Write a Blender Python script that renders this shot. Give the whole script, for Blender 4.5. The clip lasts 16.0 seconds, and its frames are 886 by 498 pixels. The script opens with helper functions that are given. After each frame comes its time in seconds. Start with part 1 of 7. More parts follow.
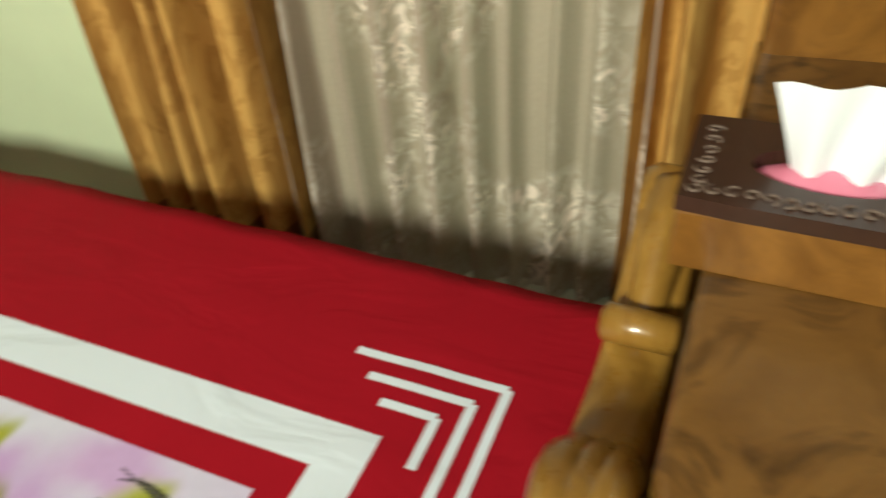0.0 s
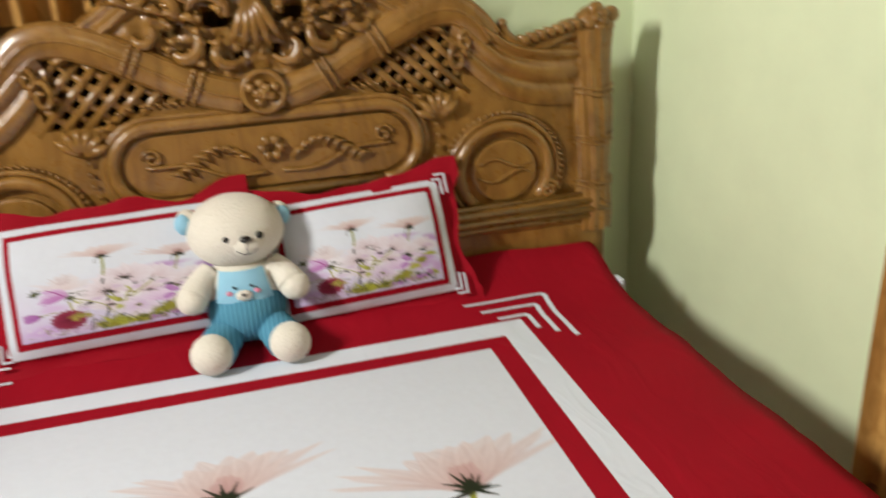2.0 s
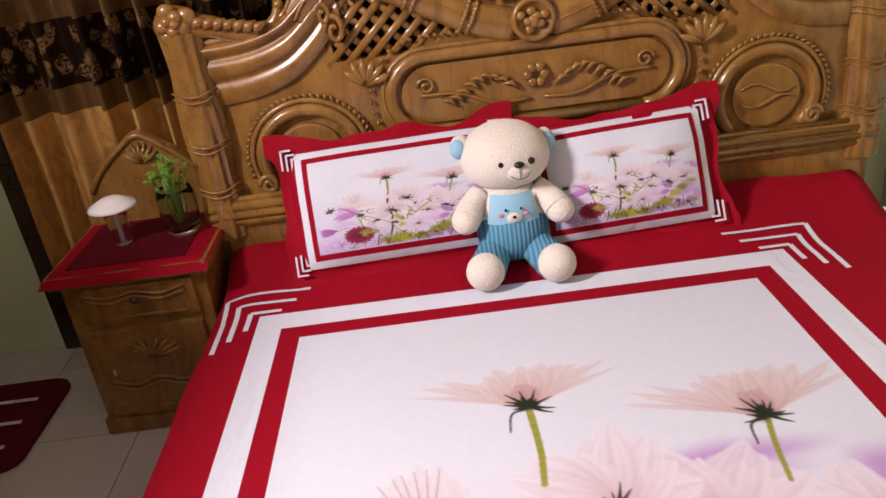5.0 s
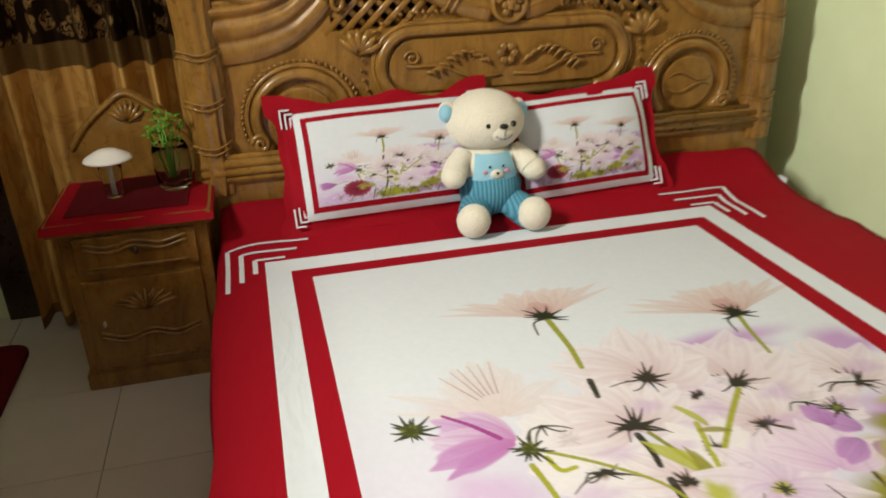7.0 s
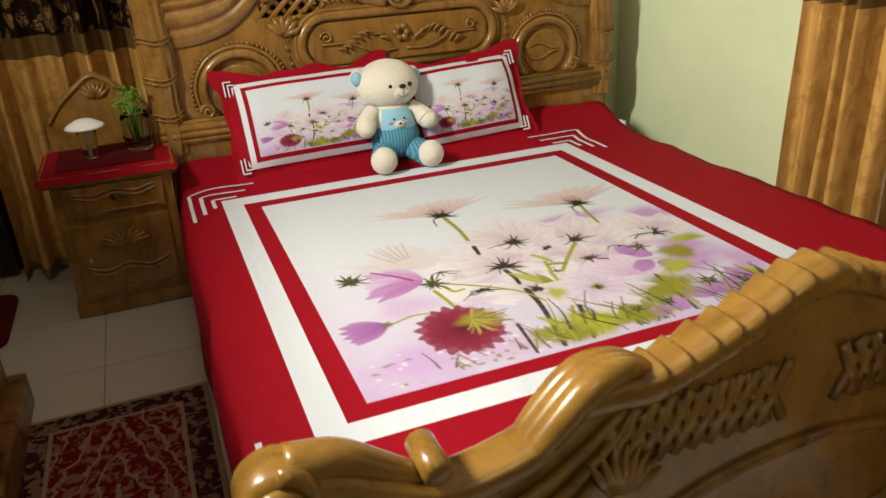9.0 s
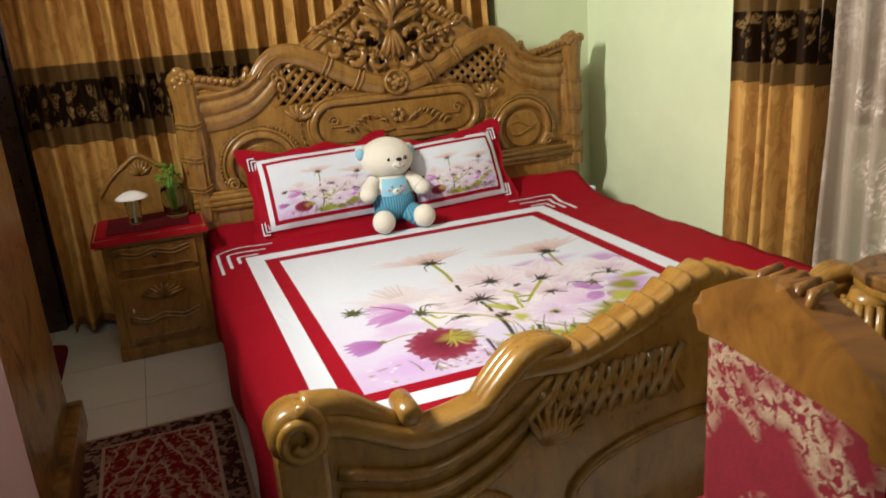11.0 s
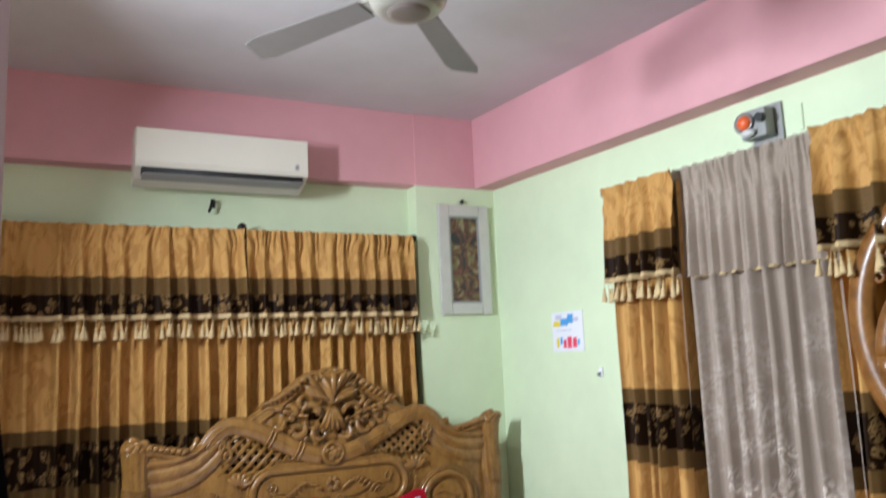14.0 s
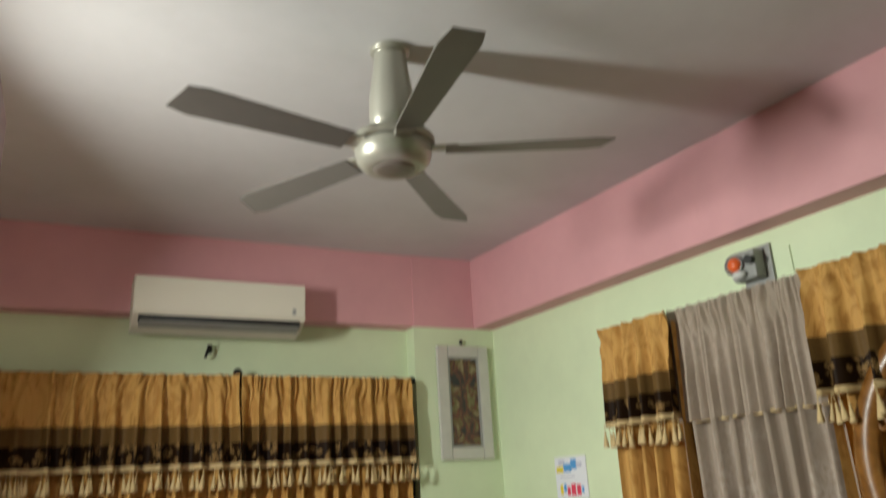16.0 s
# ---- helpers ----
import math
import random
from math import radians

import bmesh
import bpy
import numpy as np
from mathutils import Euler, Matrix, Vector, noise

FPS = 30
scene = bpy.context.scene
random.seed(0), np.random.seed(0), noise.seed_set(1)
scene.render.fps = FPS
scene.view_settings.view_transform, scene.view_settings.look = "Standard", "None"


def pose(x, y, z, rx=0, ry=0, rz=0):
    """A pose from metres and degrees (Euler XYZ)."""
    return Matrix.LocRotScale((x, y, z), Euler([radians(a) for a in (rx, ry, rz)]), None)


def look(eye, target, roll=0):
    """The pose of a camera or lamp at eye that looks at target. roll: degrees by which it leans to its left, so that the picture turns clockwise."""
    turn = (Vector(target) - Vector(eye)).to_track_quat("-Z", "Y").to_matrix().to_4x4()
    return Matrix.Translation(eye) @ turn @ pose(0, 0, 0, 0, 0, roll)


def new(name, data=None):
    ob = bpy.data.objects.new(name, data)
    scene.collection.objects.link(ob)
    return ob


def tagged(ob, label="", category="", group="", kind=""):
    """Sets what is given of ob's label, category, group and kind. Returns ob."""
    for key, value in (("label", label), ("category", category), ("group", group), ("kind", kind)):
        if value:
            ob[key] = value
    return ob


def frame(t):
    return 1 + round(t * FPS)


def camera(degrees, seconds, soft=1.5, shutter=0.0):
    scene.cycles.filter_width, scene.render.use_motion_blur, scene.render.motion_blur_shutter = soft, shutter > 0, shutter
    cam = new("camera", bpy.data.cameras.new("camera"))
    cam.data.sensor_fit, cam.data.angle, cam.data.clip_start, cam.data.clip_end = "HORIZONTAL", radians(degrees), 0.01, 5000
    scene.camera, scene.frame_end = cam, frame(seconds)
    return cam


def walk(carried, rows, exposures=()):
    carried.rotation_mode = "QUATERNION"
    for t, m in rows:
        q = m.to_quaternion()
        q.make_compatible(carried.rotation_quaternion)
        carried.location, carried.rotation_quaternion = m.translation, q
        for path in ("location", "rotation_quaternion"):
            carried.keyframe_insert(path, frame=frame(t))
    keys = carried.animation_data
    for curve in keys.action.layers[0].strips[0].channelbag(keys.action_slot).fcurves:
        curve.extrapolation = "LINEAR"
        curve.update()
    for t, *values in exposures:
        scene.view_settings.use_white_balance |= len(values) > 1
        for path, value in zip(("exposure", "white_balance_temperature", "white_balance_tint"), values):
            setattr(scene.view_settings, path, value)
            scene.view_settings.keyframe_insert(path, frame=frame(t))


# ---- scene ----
cam = camera(60.3, 16.0, soft=1.5, shutter=0.5)
PATH = [
    (0, (-0.983, -2.468, 1.22), (0.399, -1.799, -0.063), -4.8),
    (0.5, (-1.088, -2.37, 1.235), (0.165, -1.404, 0.012), -4.2),
    (0.6, (-1.117, -2.359, 1.233), (0.106, -1.316, 0.044), -3.0),
    (1, (-1.096, -2.334, 1.255), (-0.101, -0.981, 0.169), -3.5),
    (1.2, (-1.087, -2.363, 1.262), (-0.22, -0.861, 0.265), -5.0),
    (1.5, (-1.097, -2.338, 1.281), (-0.387, -0.672, 0.434), -3.6),
    (2, (-1.089, -2.338, 1.294), (-0.661, -0.51, 0.604), -3.9),
    (2.5, (-1.059, -2.377, 1.35), (-0.879, -0.456, 0.824), -3.9),
    (3, (-1.097, -2.378, 1.392), (-0.954, -0.409, 1.073), -4.5),
    (3.5, (-1.153, -2.369, 1.407), (-0.949, -0.397, 1.141), -4.6),
    (4, (-1.25, -2.369, 1.382), (-1.012, -0.42, 1.004), -5.5),
    (4.5, (-1.345, -2.377, 1.353), (-1.263, -0.501, 0.663), -7.2),
    (4.7, (-1.348, -2.36, 1.389), (-1.36, -0.556, 0.525), -7.5),
    (6.8, (-1.825, -2.523, 1.306), (-1.464, -0.758, 0.437), -2.8),
    (7, (-1.856, -2.596, 1.31), (-1.429, -0.825, 0.483), -1.8),
    (7.5, (-1.933, -2.795, 1.331), (-1.435, -1.008, 0.583), -0.7),
    (8, (-2.004, -2.968, 1.335), (-1.482, -1.171, 0.629), -2.6),
    (8.5, (-2.061, -3.113, 1.314), (-1.439, -1.379, 0.536), -3.6),
    (8.7, (-2.06, -3.176, 1.298), (-1.417, -1.464, 0.487), -3.1),
    (10.8, (-2.139, -3.708, 1.319), (-1.524, -1.913, 0.687), -5.1),
    (11, (-2.156, -3.742, 1.327), (-1.504, -1.949, 0.729), -4.5),
    (11.5, (-2.121, -3.812, 1.355), (-1.496, -1.974, 0.875), -3.0),
    (12, (-2.081, -3.85, 1.365), (-1.618, -1.938, 1.002), -3.3),
    (12.5, (-2.139, -3.918, 1.395), (-1.683, -1.981, 1.195), -3.9),
    (13, (-2.274, -4.046, 1.426), (-1.712, -2.127, 1.384), -4.1),
    (13.5, (-2.332, -4.121, 1.448), (-1.588, -2.268, 1.574), -3.5),
    (14, (-2.346, -4.127, 1.478), (-1.446, -2.364, 1.761), -2.5),
    (14.5, (-2.314, -4.141, 1.517), (-1.387, -2.456, 2.066), -3.6),
    (15, (-2.314, -4.165, 1.556), (-1.425, -2.553, 2.338), -5.0),
    (15.5, (-2.284, -4.174, 1.558), (-1.439, -2.563, 2.39), -4.3),
    (16, (-2.277, -4.173, 1.539), (-1.423, -2.473, 2.154), -3.2),
]
# exposure in stops, white balance
EXPOSURES = [(0.0, -0.05, 7150, -8), (1.0, -0.14, 7250, -4), (2.0, -0.12, 6850, 8), (2.5, -0.06, 6750, 14), (3.0, 0.02, 6250, 19), (3.6, 0.06, 5950, 28), (4.5, -0.03, 6550, 34), (7.0, -0.26, 7400, 2), (8.5, -0.28, 7500, 4),
             (11.0, -0.12, 7050, 8), (11.5, -0.13, 6650, 11), (12.0, -0.08, 6200, 22), (12.6, 0.0, 5950, 28), (13.5, 0.0, 5700, 22), (14.0, -0.04, 5500, 7), (14.5, -0.36, 5950, 1), (15.5, -0.66, 6200, -3), (16.0, -0.68, 6500, 0)]
walk(cam, [(t, look(eye, target, roll)) for t, eye, target, roll in PATH], EXPOSURES)

# ---- world, lights, exposure ----
world = bpy.data.worlds.new("world")
scene.world = world
world.use_nodes = True
world.node_tree.nodes["Background"].inputs[0].default_value = (0.5, 0.55, 0.6, 1)
world.node_tree.nodes["Background"].inputs[1].default_value = 0.04
scene.view_settings.exposure = 0.0


def area_lamp(name, where, target, sx, sy, watts, colour, spread=180):
    data = bpy.data.lights.new(name, "AREA")
    data.shape, data.size, data.size_y, data.energy, data.color = "RECTANGLE", sx, sy, watts, colour
    data.spread = radians(spread)
    ob = new(name, data)
    ob.matrix_world = look(where, target)
    return ob


area_lamp("tube_light_glow", (-3.21, -1.86, 2.24), (-0.9, -2.10, 1.36), 0.10, 0.58, 100, (1.0, 0.985, 0.95), 142)
# weak fill added behind the camera to lift the dark, no known fixture
area_lamp("passage_fill", (-1.6, -5.0, 2.86), (-1.6, -4.9, 0), 0.5, 0.5, 4, (1.0, 0.95, 0.88))

# ---- materials ----


class Nodes:
    """A small helper round a node tree."""

    def __init__(self, name, rough=0.6, metal=0.0, coat=0.0, spec=0.5):
        self.m = bpy.data.materials.new(name)
        self.m.use_nodes = True
        self.t = self.m.node_tree
        self.b = self.t.nodes["Principled BSDF"]
        self.b.inputs["Roughness"].default_value = rough
        self.b.inputs["Metallic"].default_value = metal
        self.b.inputs["Coat Weight"].default_value = coat
        self.b.inputs["Specular IOR Level"].default_value = spec
        self.tc = self.n("ShaderNodeTexCoord")

    def n(self, kind, **props):
        node = self.t.nodes.new(kind)
        for k, v in props.items():
            if k == "blend":
                node.blend_type = v
            elif k == "op":
                node.operation = v
            elif k == "dtype":
                node.data_type = v
        return node

    def link(self, a, b):
        self.t.links.new(a, b)

    def scaled(self, sx, sy, sz, out="Object"):
        mp = self.n("ShaderNodeMapping")
        mp.inputs["Scale"].default_value = (sx, sy, sz)
        self.link(self.tc.outputs[out], mp.inputs[0])
        return mp.outputs[0]

    def noise(self, vec, scale, detail=4, rough=0.55, distort=0.0):
        n = self.n("ShaderNodeTexNoise")
        n.inputs["Scale"].default_value, n.inputs["Detail"].default_value = scale, detail
        n.inputs["Roughness"].default_value, n.inputs["Distortion"].default_value = rough, distort
        self.link(vec, n.inputs["Vector"])
        return n.outputs["Fac"]

    def ramp(self, fac, stops, hard=False):
        r = self.n("ShaderNodeValToRGB")
        if hard:
            r.color_ramp.interpolation = "CONSTANT"
        els = r.color_ramp.elements
        while len(els) < len(stops):
            els.new(0.5)
        for e, (p, c) in zip(els, stops):
            e.position, e.color = p, (*c, 1) if len(c) == 3 else c
        self.link(fac, r.inputs[0])
        return r.outputs[0]

    def mix(self, fac, a, b, blend="MIX"):
        m = self.n("ShaderNodeMix", dtype="RGBA", blend=blend)
        for socket, v in ((m.inputs[0], fac), (m.inputs[6], a), (m.inputs[7], b)):
            if isinstance(v, (int, float)):
                socket.default_value = v
            elif isinstance(v, tuple):
                socket.default_value = (*v, 1)
            else:
                self.link(v, socket)
        return m.outputs[2]

    def math(self, op, a, b=0.0):
        m = self.n("ShaderNodeMath", op=op)
        for socket, v in ((m.inputs[0], a), (m.inputs[1], b)):
            if isinstance(v, (int, float)):
                socket.default_value = v
            else:
                self.link(v, socket)
        return m.outputs[0]

    def bump(self, height, strength=0.3, dist=0.01):
        b = self.n("ShaderNodeBump")
        b.inputs["Strength"].default_value, b.inputs["Distance"].default_value = strength, dist
        self.link(height, b.inputs["Height"])
        self.link(b.outputs[0], self.b.inputs["Normal"])

    def colour(self, c):
        if isinstance(c, tuple):
            self.b.inputs["Base Color"].default_value = (*c, 1)
        else:
            self.link(c, self.b.inputs["Base Color"])
        return self

    def rough(self, r):
        self.link(r, self.b.inputs["Roughness"])


def mat_plain(name, c, rough=0.6, metal=0.0, coat=0.0, var=0.12, scale=14.0, bump=0.0):
    k = Nodes(name, rough, metal, coat)
    f = k.noise(k.tc.outputs["Object"], scale, 5)
    k.colour(k.mix(f, tuple(v * (1 - var) for v in c), tuple(min(1, v * (1 + var)) for v in c)))
    if bump:
        k.bump(k.noise(k.tc.outputs["Object"], scale * 6, 4), bump, 0.004)
    return k.m


def mat_paint(name, c):
    k = Nodes(name, 0.55)
    big = k.noise(k.tc.outputs["Object"], 1.6, 6, 0.65)
    col = k.mix(k.ramp(big, [(0.35, (0, 0, 0)), (0.7, (1, 1, 1))]), c, tuple(v * 0.88 for v in c))
    stain = k.ramp(k.noise(k.scaled(3, 3, 0.9), 3.0, 6, 0.7), [(0.62, (0, 0, 0)), (0.8, (1, 1, 1))])
    col = k.mix(k.math("MULTIPLY", stain, 0.25), col, (c[0] * 0.72, c[1] * 0.66, c[2] * 0.55))
    k.colour(col)
    k.bump(k.noise(k.tc.outputs["Object"], 55, 4), 0.10, 0.004)
    return k.m


def mat_wood(name, dark, light, scale=(3, 3, 30), rough=0.28, coat=0.35, swirl=2.2, knots=False):
    k = Nodes(name, rough, 0, coat)
    k.b.inputs["Coat Roughness"].default_value = 0.12
    v = k.scaled(*scale)
    f = k.noise(v, 1.6, 8, 0.62, swirl)
    col = k.ramp(f, [(0.28, dark), (0.5, tuple((a + b) / 2 for a, b in zip(dark, light))), (0.72, light)])
    if knots:
        kn = k.noise(k.tc.outputs["Object"], 4.2, 4, 0.55, 3.5)
        col = k.mix(k.ramp(kn, [(0.50, (0, 0, 0)), (0.64, (1, 1, 1))]), col, tuple(c * 0.45 for c in dark))
    fine = k.noise(k.tc.outputs["Object"], 40, 6, 0.7)
    col = k.mix(k.math("MULTIPLY", fine, 0.22), col, tuple(c * 0.5 for c in dark))
    k.colour(col)
    k.rough(k.math("ADD", k.math("MULTIPLY", fine, 0.18), rough - 0.08))
    k.bump(fine, 0.08, 0.003)
    return k.m


def mat_cloth(name, c, weave=900.0, var=0.10, rough=0.75, sheen=0.0):
    k = Nodes(name, rough, spec=0.12)
    k.b.inputs["Sheen Weight"].default_value = sheen
    f = k.noise(k.tc.outputs["Object"], 5, 5)
    k.colour(k.mix(f, tuple(v * (1 - var) for v in c), tuple(min(1, v * (1 + var)) for v in c)))
    crease = k.ramp(k.noise(k.scaled(1, 0.45, 1), 7, 3, 0.5, 1.2), [(0.42, (0, 0, 0)), (0.60, (1, 1, 1))])
    k.bump(k.math("ADD", k.math("MULTIPLY", k.noise(k.tc.outputs["Object"], weave, 2), 0.12), crease), 0.22, 0.008)
    return k.m


GREEN = mat_paint("green_wall_paint", (0.71, 0.81, 0.555))
PINK = mat_paint("pink_beam_paint", (0.70, 0.36, 0.39))
MAUVE = mat_paint("mauve_pillar_paint", (0.42, 0.29, 0.32))
CEILING = mat_paint("ceiling_paint", (0.60, 0.58, 0.59))
WOOD = mat_wood("carved_teak", (0.160, 0.073, 0.014), (0.380, 0.198, 0.048), (6, 6, 2.5))
WOOD_GOLD = mat_wood("golden_varnished_wood", (0.19, 0.088, 0.014), (0.39, 0.21, 0.045), (2.5, 6, 6))
WOOD_DARK = mat_wood("dark_frame_wood", (0.018, 0.009, 0.006), (0.05, 0.025, 0.015), (4, 4, 1))
WOOD_CAB = mat_wood("cabinet_veneer", (0.12, 0.050, 0.013), (0.34, 0.175, 0.050), (2.4, 2.4, 0.8), 0.35, 0.2, 3.0, True)
WOOD_CHAIR = mat_wood("chair_wood", (0.125, 0.048, 0.009), (0.30, 0.130, 0.028), (2.2, 5, 5), 0.3, 0.3)
WOOD_TABLE = mat_wood("dresser_wood", (0.10, 0.042, 0.010), (0.25, 0.12, 0.032), (2.5, 2.5, 2.5), 0.3, 0.3, 2.5, True)
RED = mat_cloth("red_cotton", (0.295, 0.0035, 0.014))
WHITE_CLOTH = mat_cloth("white_cotton", (0.64, 0.70, 0.79), var=0.04)


def mat_vertex(name, rough=0.8):
    k = Nodes(name, rough, spec=0.2)
    a = k.n("ShaderNodeVertexColor")
    a.layer_name = "dye"
    f = k.noise(k.tc.outputs["Object"], 60, 4)
    k.colour(k.mix(0.14, a.outputs[0], k.ramp(f, [(0.3, (0.72, 0.70, 0.72)), (0.7, (1, 1, 1))]), "MULTIPLY"))
    return k.m


PRINT = mat_vertex("printed_cotton")
BLACK_IRON = mat_plain("black_iron", (0.02, 0.02, 0.02), 0.4, 0.6)

# ---- mesh helpers ----


def mesh_of(name, bm, mats):
    me = bpy.data.meshes.new(name)
    bmesh.ops.recalc_face_normals(bm, faces=bm.faces)
    bm.to_mesh(me)
    bm.free()
    for m in mats if isinstance(mats, (list, tuple)) else [mats]:
        me.materials.append(m)
    return me


def part(name, bm, material, parent=None, label="", smooth=False):
    """One bmesh as one mesh object, under a thing or under a part."""
    ob = new(name, mesh_of(name, bm, material))
    if smooth:
        for p in ob.data.polygons:
            p.use_smooth = True
    if parent is not None:
        ob.parent = parent
    if label:
        ob["label"] = label
    return ob


def islands(bm):
    """The loose pieces of a bmesh, each as a bmesh of its own."""
    seen, out = set(), []
    for start in bm.verts:
        if start in seen:
            continue
        stack, got = [start], []
        seen.add(start)
        while stack:
            v = stack.pop()
            got.append(v)
            for edge in v.link_edges:
                w = edge.other_vert(v)
                if w not in seen:
                    seen.add(w)
                    stack.append(w)
        piece = bmesh.new()
        twin = {v: piece.verts.new(v.co) for v in got}
        for f in {f for v in got for f in v.link_faces}:
            g = piece.faces.new([twin[v] for v in f.verts])
            g.smooth, g.material_index = f.smooth, f.material_index
        out.append(piece)
    bm.free()
    return out


def thing(name, label, category, kind="", group="", at=(0, 0, 0)):
    ob = new(name)
    ob.location = at
    ob.empty_display_size = 0.05
    return tagged(ob, label, category, group, kind)


def box(bm, x0, x1, y0, y1, z0, z1, bevel=0.0, mat=0):
    made = bmesh.ops.create_cube(bm, size=1)
    vs = made["verts"]
    for v in vs:
        v.co = Vector(((x0 + x1) / 2 + v.co.x * (x1 - x0), (y0 + y1) / 2 + v.co.y * (y1 - y0), (z0 + z1) / 2 + v.co.z * (z1 - z0)))
    fs = {f for v in vs for f in v.link_faces}
    for f in fs:
        f.material_index = mat
    if bevel:
        es = list({e for v in vs for e in v.link_edges})
        r = bmesh.ops.bevel(bm, geom=es, offset=bevel, segments=2, profile=0.6, affect="EDGES")
        for f in r["faces"]:
            f.material_index = mat
    return bm


def boxed(x0, x1, y0, y1, z0, z1, bevel=0.0):
    return box(bmesh.new(), x0, x1, y0, y1, z0, z1, bevel)


def lathe(bm, profile, centre=(0, 0, 0), seg=24, mat=0, axis="z"):
    """Turns (radius, height) pairs round an axis."""
    rings = []
    for r, h in profile:
        ring = []
        for i in range(seg):
            a = 2 * math.pi * i / seg
            p = (r * math.cos(a), r * math.sin(a), h)
            if axis == "x":
                p = (h, p[0], p[1])
            elif axis == "y":
                p = (p[0], h, p[1])
            ring.append(bm.verts.new((centre[0] + p[0], centre[1] + p[1], centre[2] + p[2])))
        rings.append(ring)
    for a, b in zip(rings, rings[1:]):
        for i in range(seg):
            f = bm.faces.new((a[i], a[(i + 1) % seg], b[(i + 1) % seg], b[i]))
            f.material_index, f.smooth = mat, True
    for ring, flip in ((rings[0], True), (rings[-1], False)):
        f = bm.faces.new(ring[::-1] if flip else ring)
        f.material_index = mat
    return bm


def sweep(bm, pts, radii, seg=8, flat=1.0, up=(0, -1, 0), mat=0):
    """A tube along pts; flat scales the section along 'up'."""
    pts = [Vector(p) for p in pts]
    n = len(pts)
    if isinstance(radii, (int, float)):
        radii = [radii] * n
    rings = []
    for i, p in enumerate(pts):
        d = (pts[min(i + 1, n - 1)] - pts[max(i - 1, 0)]).normalized()
        u = Vector(up)
        side = d.cross(u)
        if side.length < 1e-4:
            side = d.cross(Vector((1, 0, 0)))
        side.normalize()
        u = side.cross(d).normalized()
        ring = []
        for k in range(seg):
            a = 2 * math.pi * k / seg
            ring.append(bm.verts.new(p + side * (math.cos(a) * radii[i]) + u * (math.sin(a) * radii[i] * flat)))
        rings.append(ring)
    for a, b in zip(rings, rings[1:]):
        for k in range(seg):
            f = bm.faces.new((a[k], a[(k + 1) % seg], b[(k + 1) % seg], b[k]))
            f.smooth, f.material_index = True, mat
    for ring in (rings[0][::-1], rings[-1]):
        f = bm.faces.new(ring)
        f.material_index = mat
    return bm


def slab(bm, outline, y0, y1, bevel=0.0, mat=0, plane="xz"):
    """A flat outline of (a, b) pairs, extruded between two depths."""
    def at(a, b, d):
        return (a, d, b) if plane == "xz" else (d, a, b) if plane == "yz" else (a, b, d)
    lo = [bm.verts.new(at(a, b, y0)) for a, b in outline]
    hi = [bm.verts.new(at(a, b, y1)) for a, b in outline]
    n = len(outline)
    faces = [bm.faces.new(lo), bm.faces.new(hi[::-1])]
    for i in range(n):
        faces.append(bm.faces.new((lo[i], hi[i], hi[(i + 1) % n], lo[(i + 1) % n])))
    for f in faces:
        f.material_index = mat
    if bevel:
        es = list(faces[0].edges) + list(faces[1].edges)
        bmesh.ops.bevel(bm, geom=es, offset=bevel, segments=2, profile=0.6, affect="EDGES")
    return bm


def smooth_line(knots, steps=8):
    """A Catmull-Rom line through knots of any dimension."""
    k = [Vector(p) for p in knots]
    k = [k[0] * 2 - k[1]] + k + [k[-1] * 2 - k[-2]]
    out = []
    for i in range(1, len(k) - 2):
        for s in range(steps):
            t = s / steps
            a, b, c, d = k[i - 1], k[i], k[i + 1], k[i + 2]
            out.append(0.5 * ((2 * b) + (c - a) * t + (2 * a - 5 * b + 4 * c - d) * t * t + (3 * b - a - 3 * c + d) * t ** 3))
    out.append(k[-2])
    return out


def ball(bm, c, r, mat=0, u=12, v=8):
    m = Matrix.Translation(c) @ Matrix.Diagonal((*r, 1)) if isinstance(r, tuple) else Matrix.Translation(c) @ Matrix.Diagonal((r, r, r, 1))
    made = bmesh.ops.create_uvsphere(bm, u_segments=u, v_segments=v, radius=1, matrix=m)
    for f in {f for w in made["verts"] for f in w.link_faces}:
        f.material_index, f.smooth = mat, True
    return bm

# ---- the room ----
ZC = 2.98   # ceiling
ZB = 2.53   # underside of the beams
WEST, SOUTH = -3.30, -5.6
SKEW = radians(5.1)  # the window wall stands a little out of square


def on_east(ob):
    """Turns a thing built against x = 0.14 to the skewed window wall."""
    ob.matrix_world = Matrix.Rotation(SKEW, 4, "Z") @ ob.matrix_world
    return ob


def structure(name, bm, m, label):
    return tagged(part(name, bm, m), label, name.split("_")[0], kind="structure")


def plaster(name, label, *walls, m=GREEN):
    bm = bmesh.new()
    for w in walls:
        box(bm, *w)
    return structure(name, bm, m, label)


GROUT = mat_plain("grey_grout", (0.25, 0.24, 0.22), 0.8)
floor = structure("floor", boxed(WEST - 0.2, 1.0, SOUTH - 0.2, 0.4, -0.2, -0.004), GROUT, "pale grey ceramic floor tiles with thin grout joints")
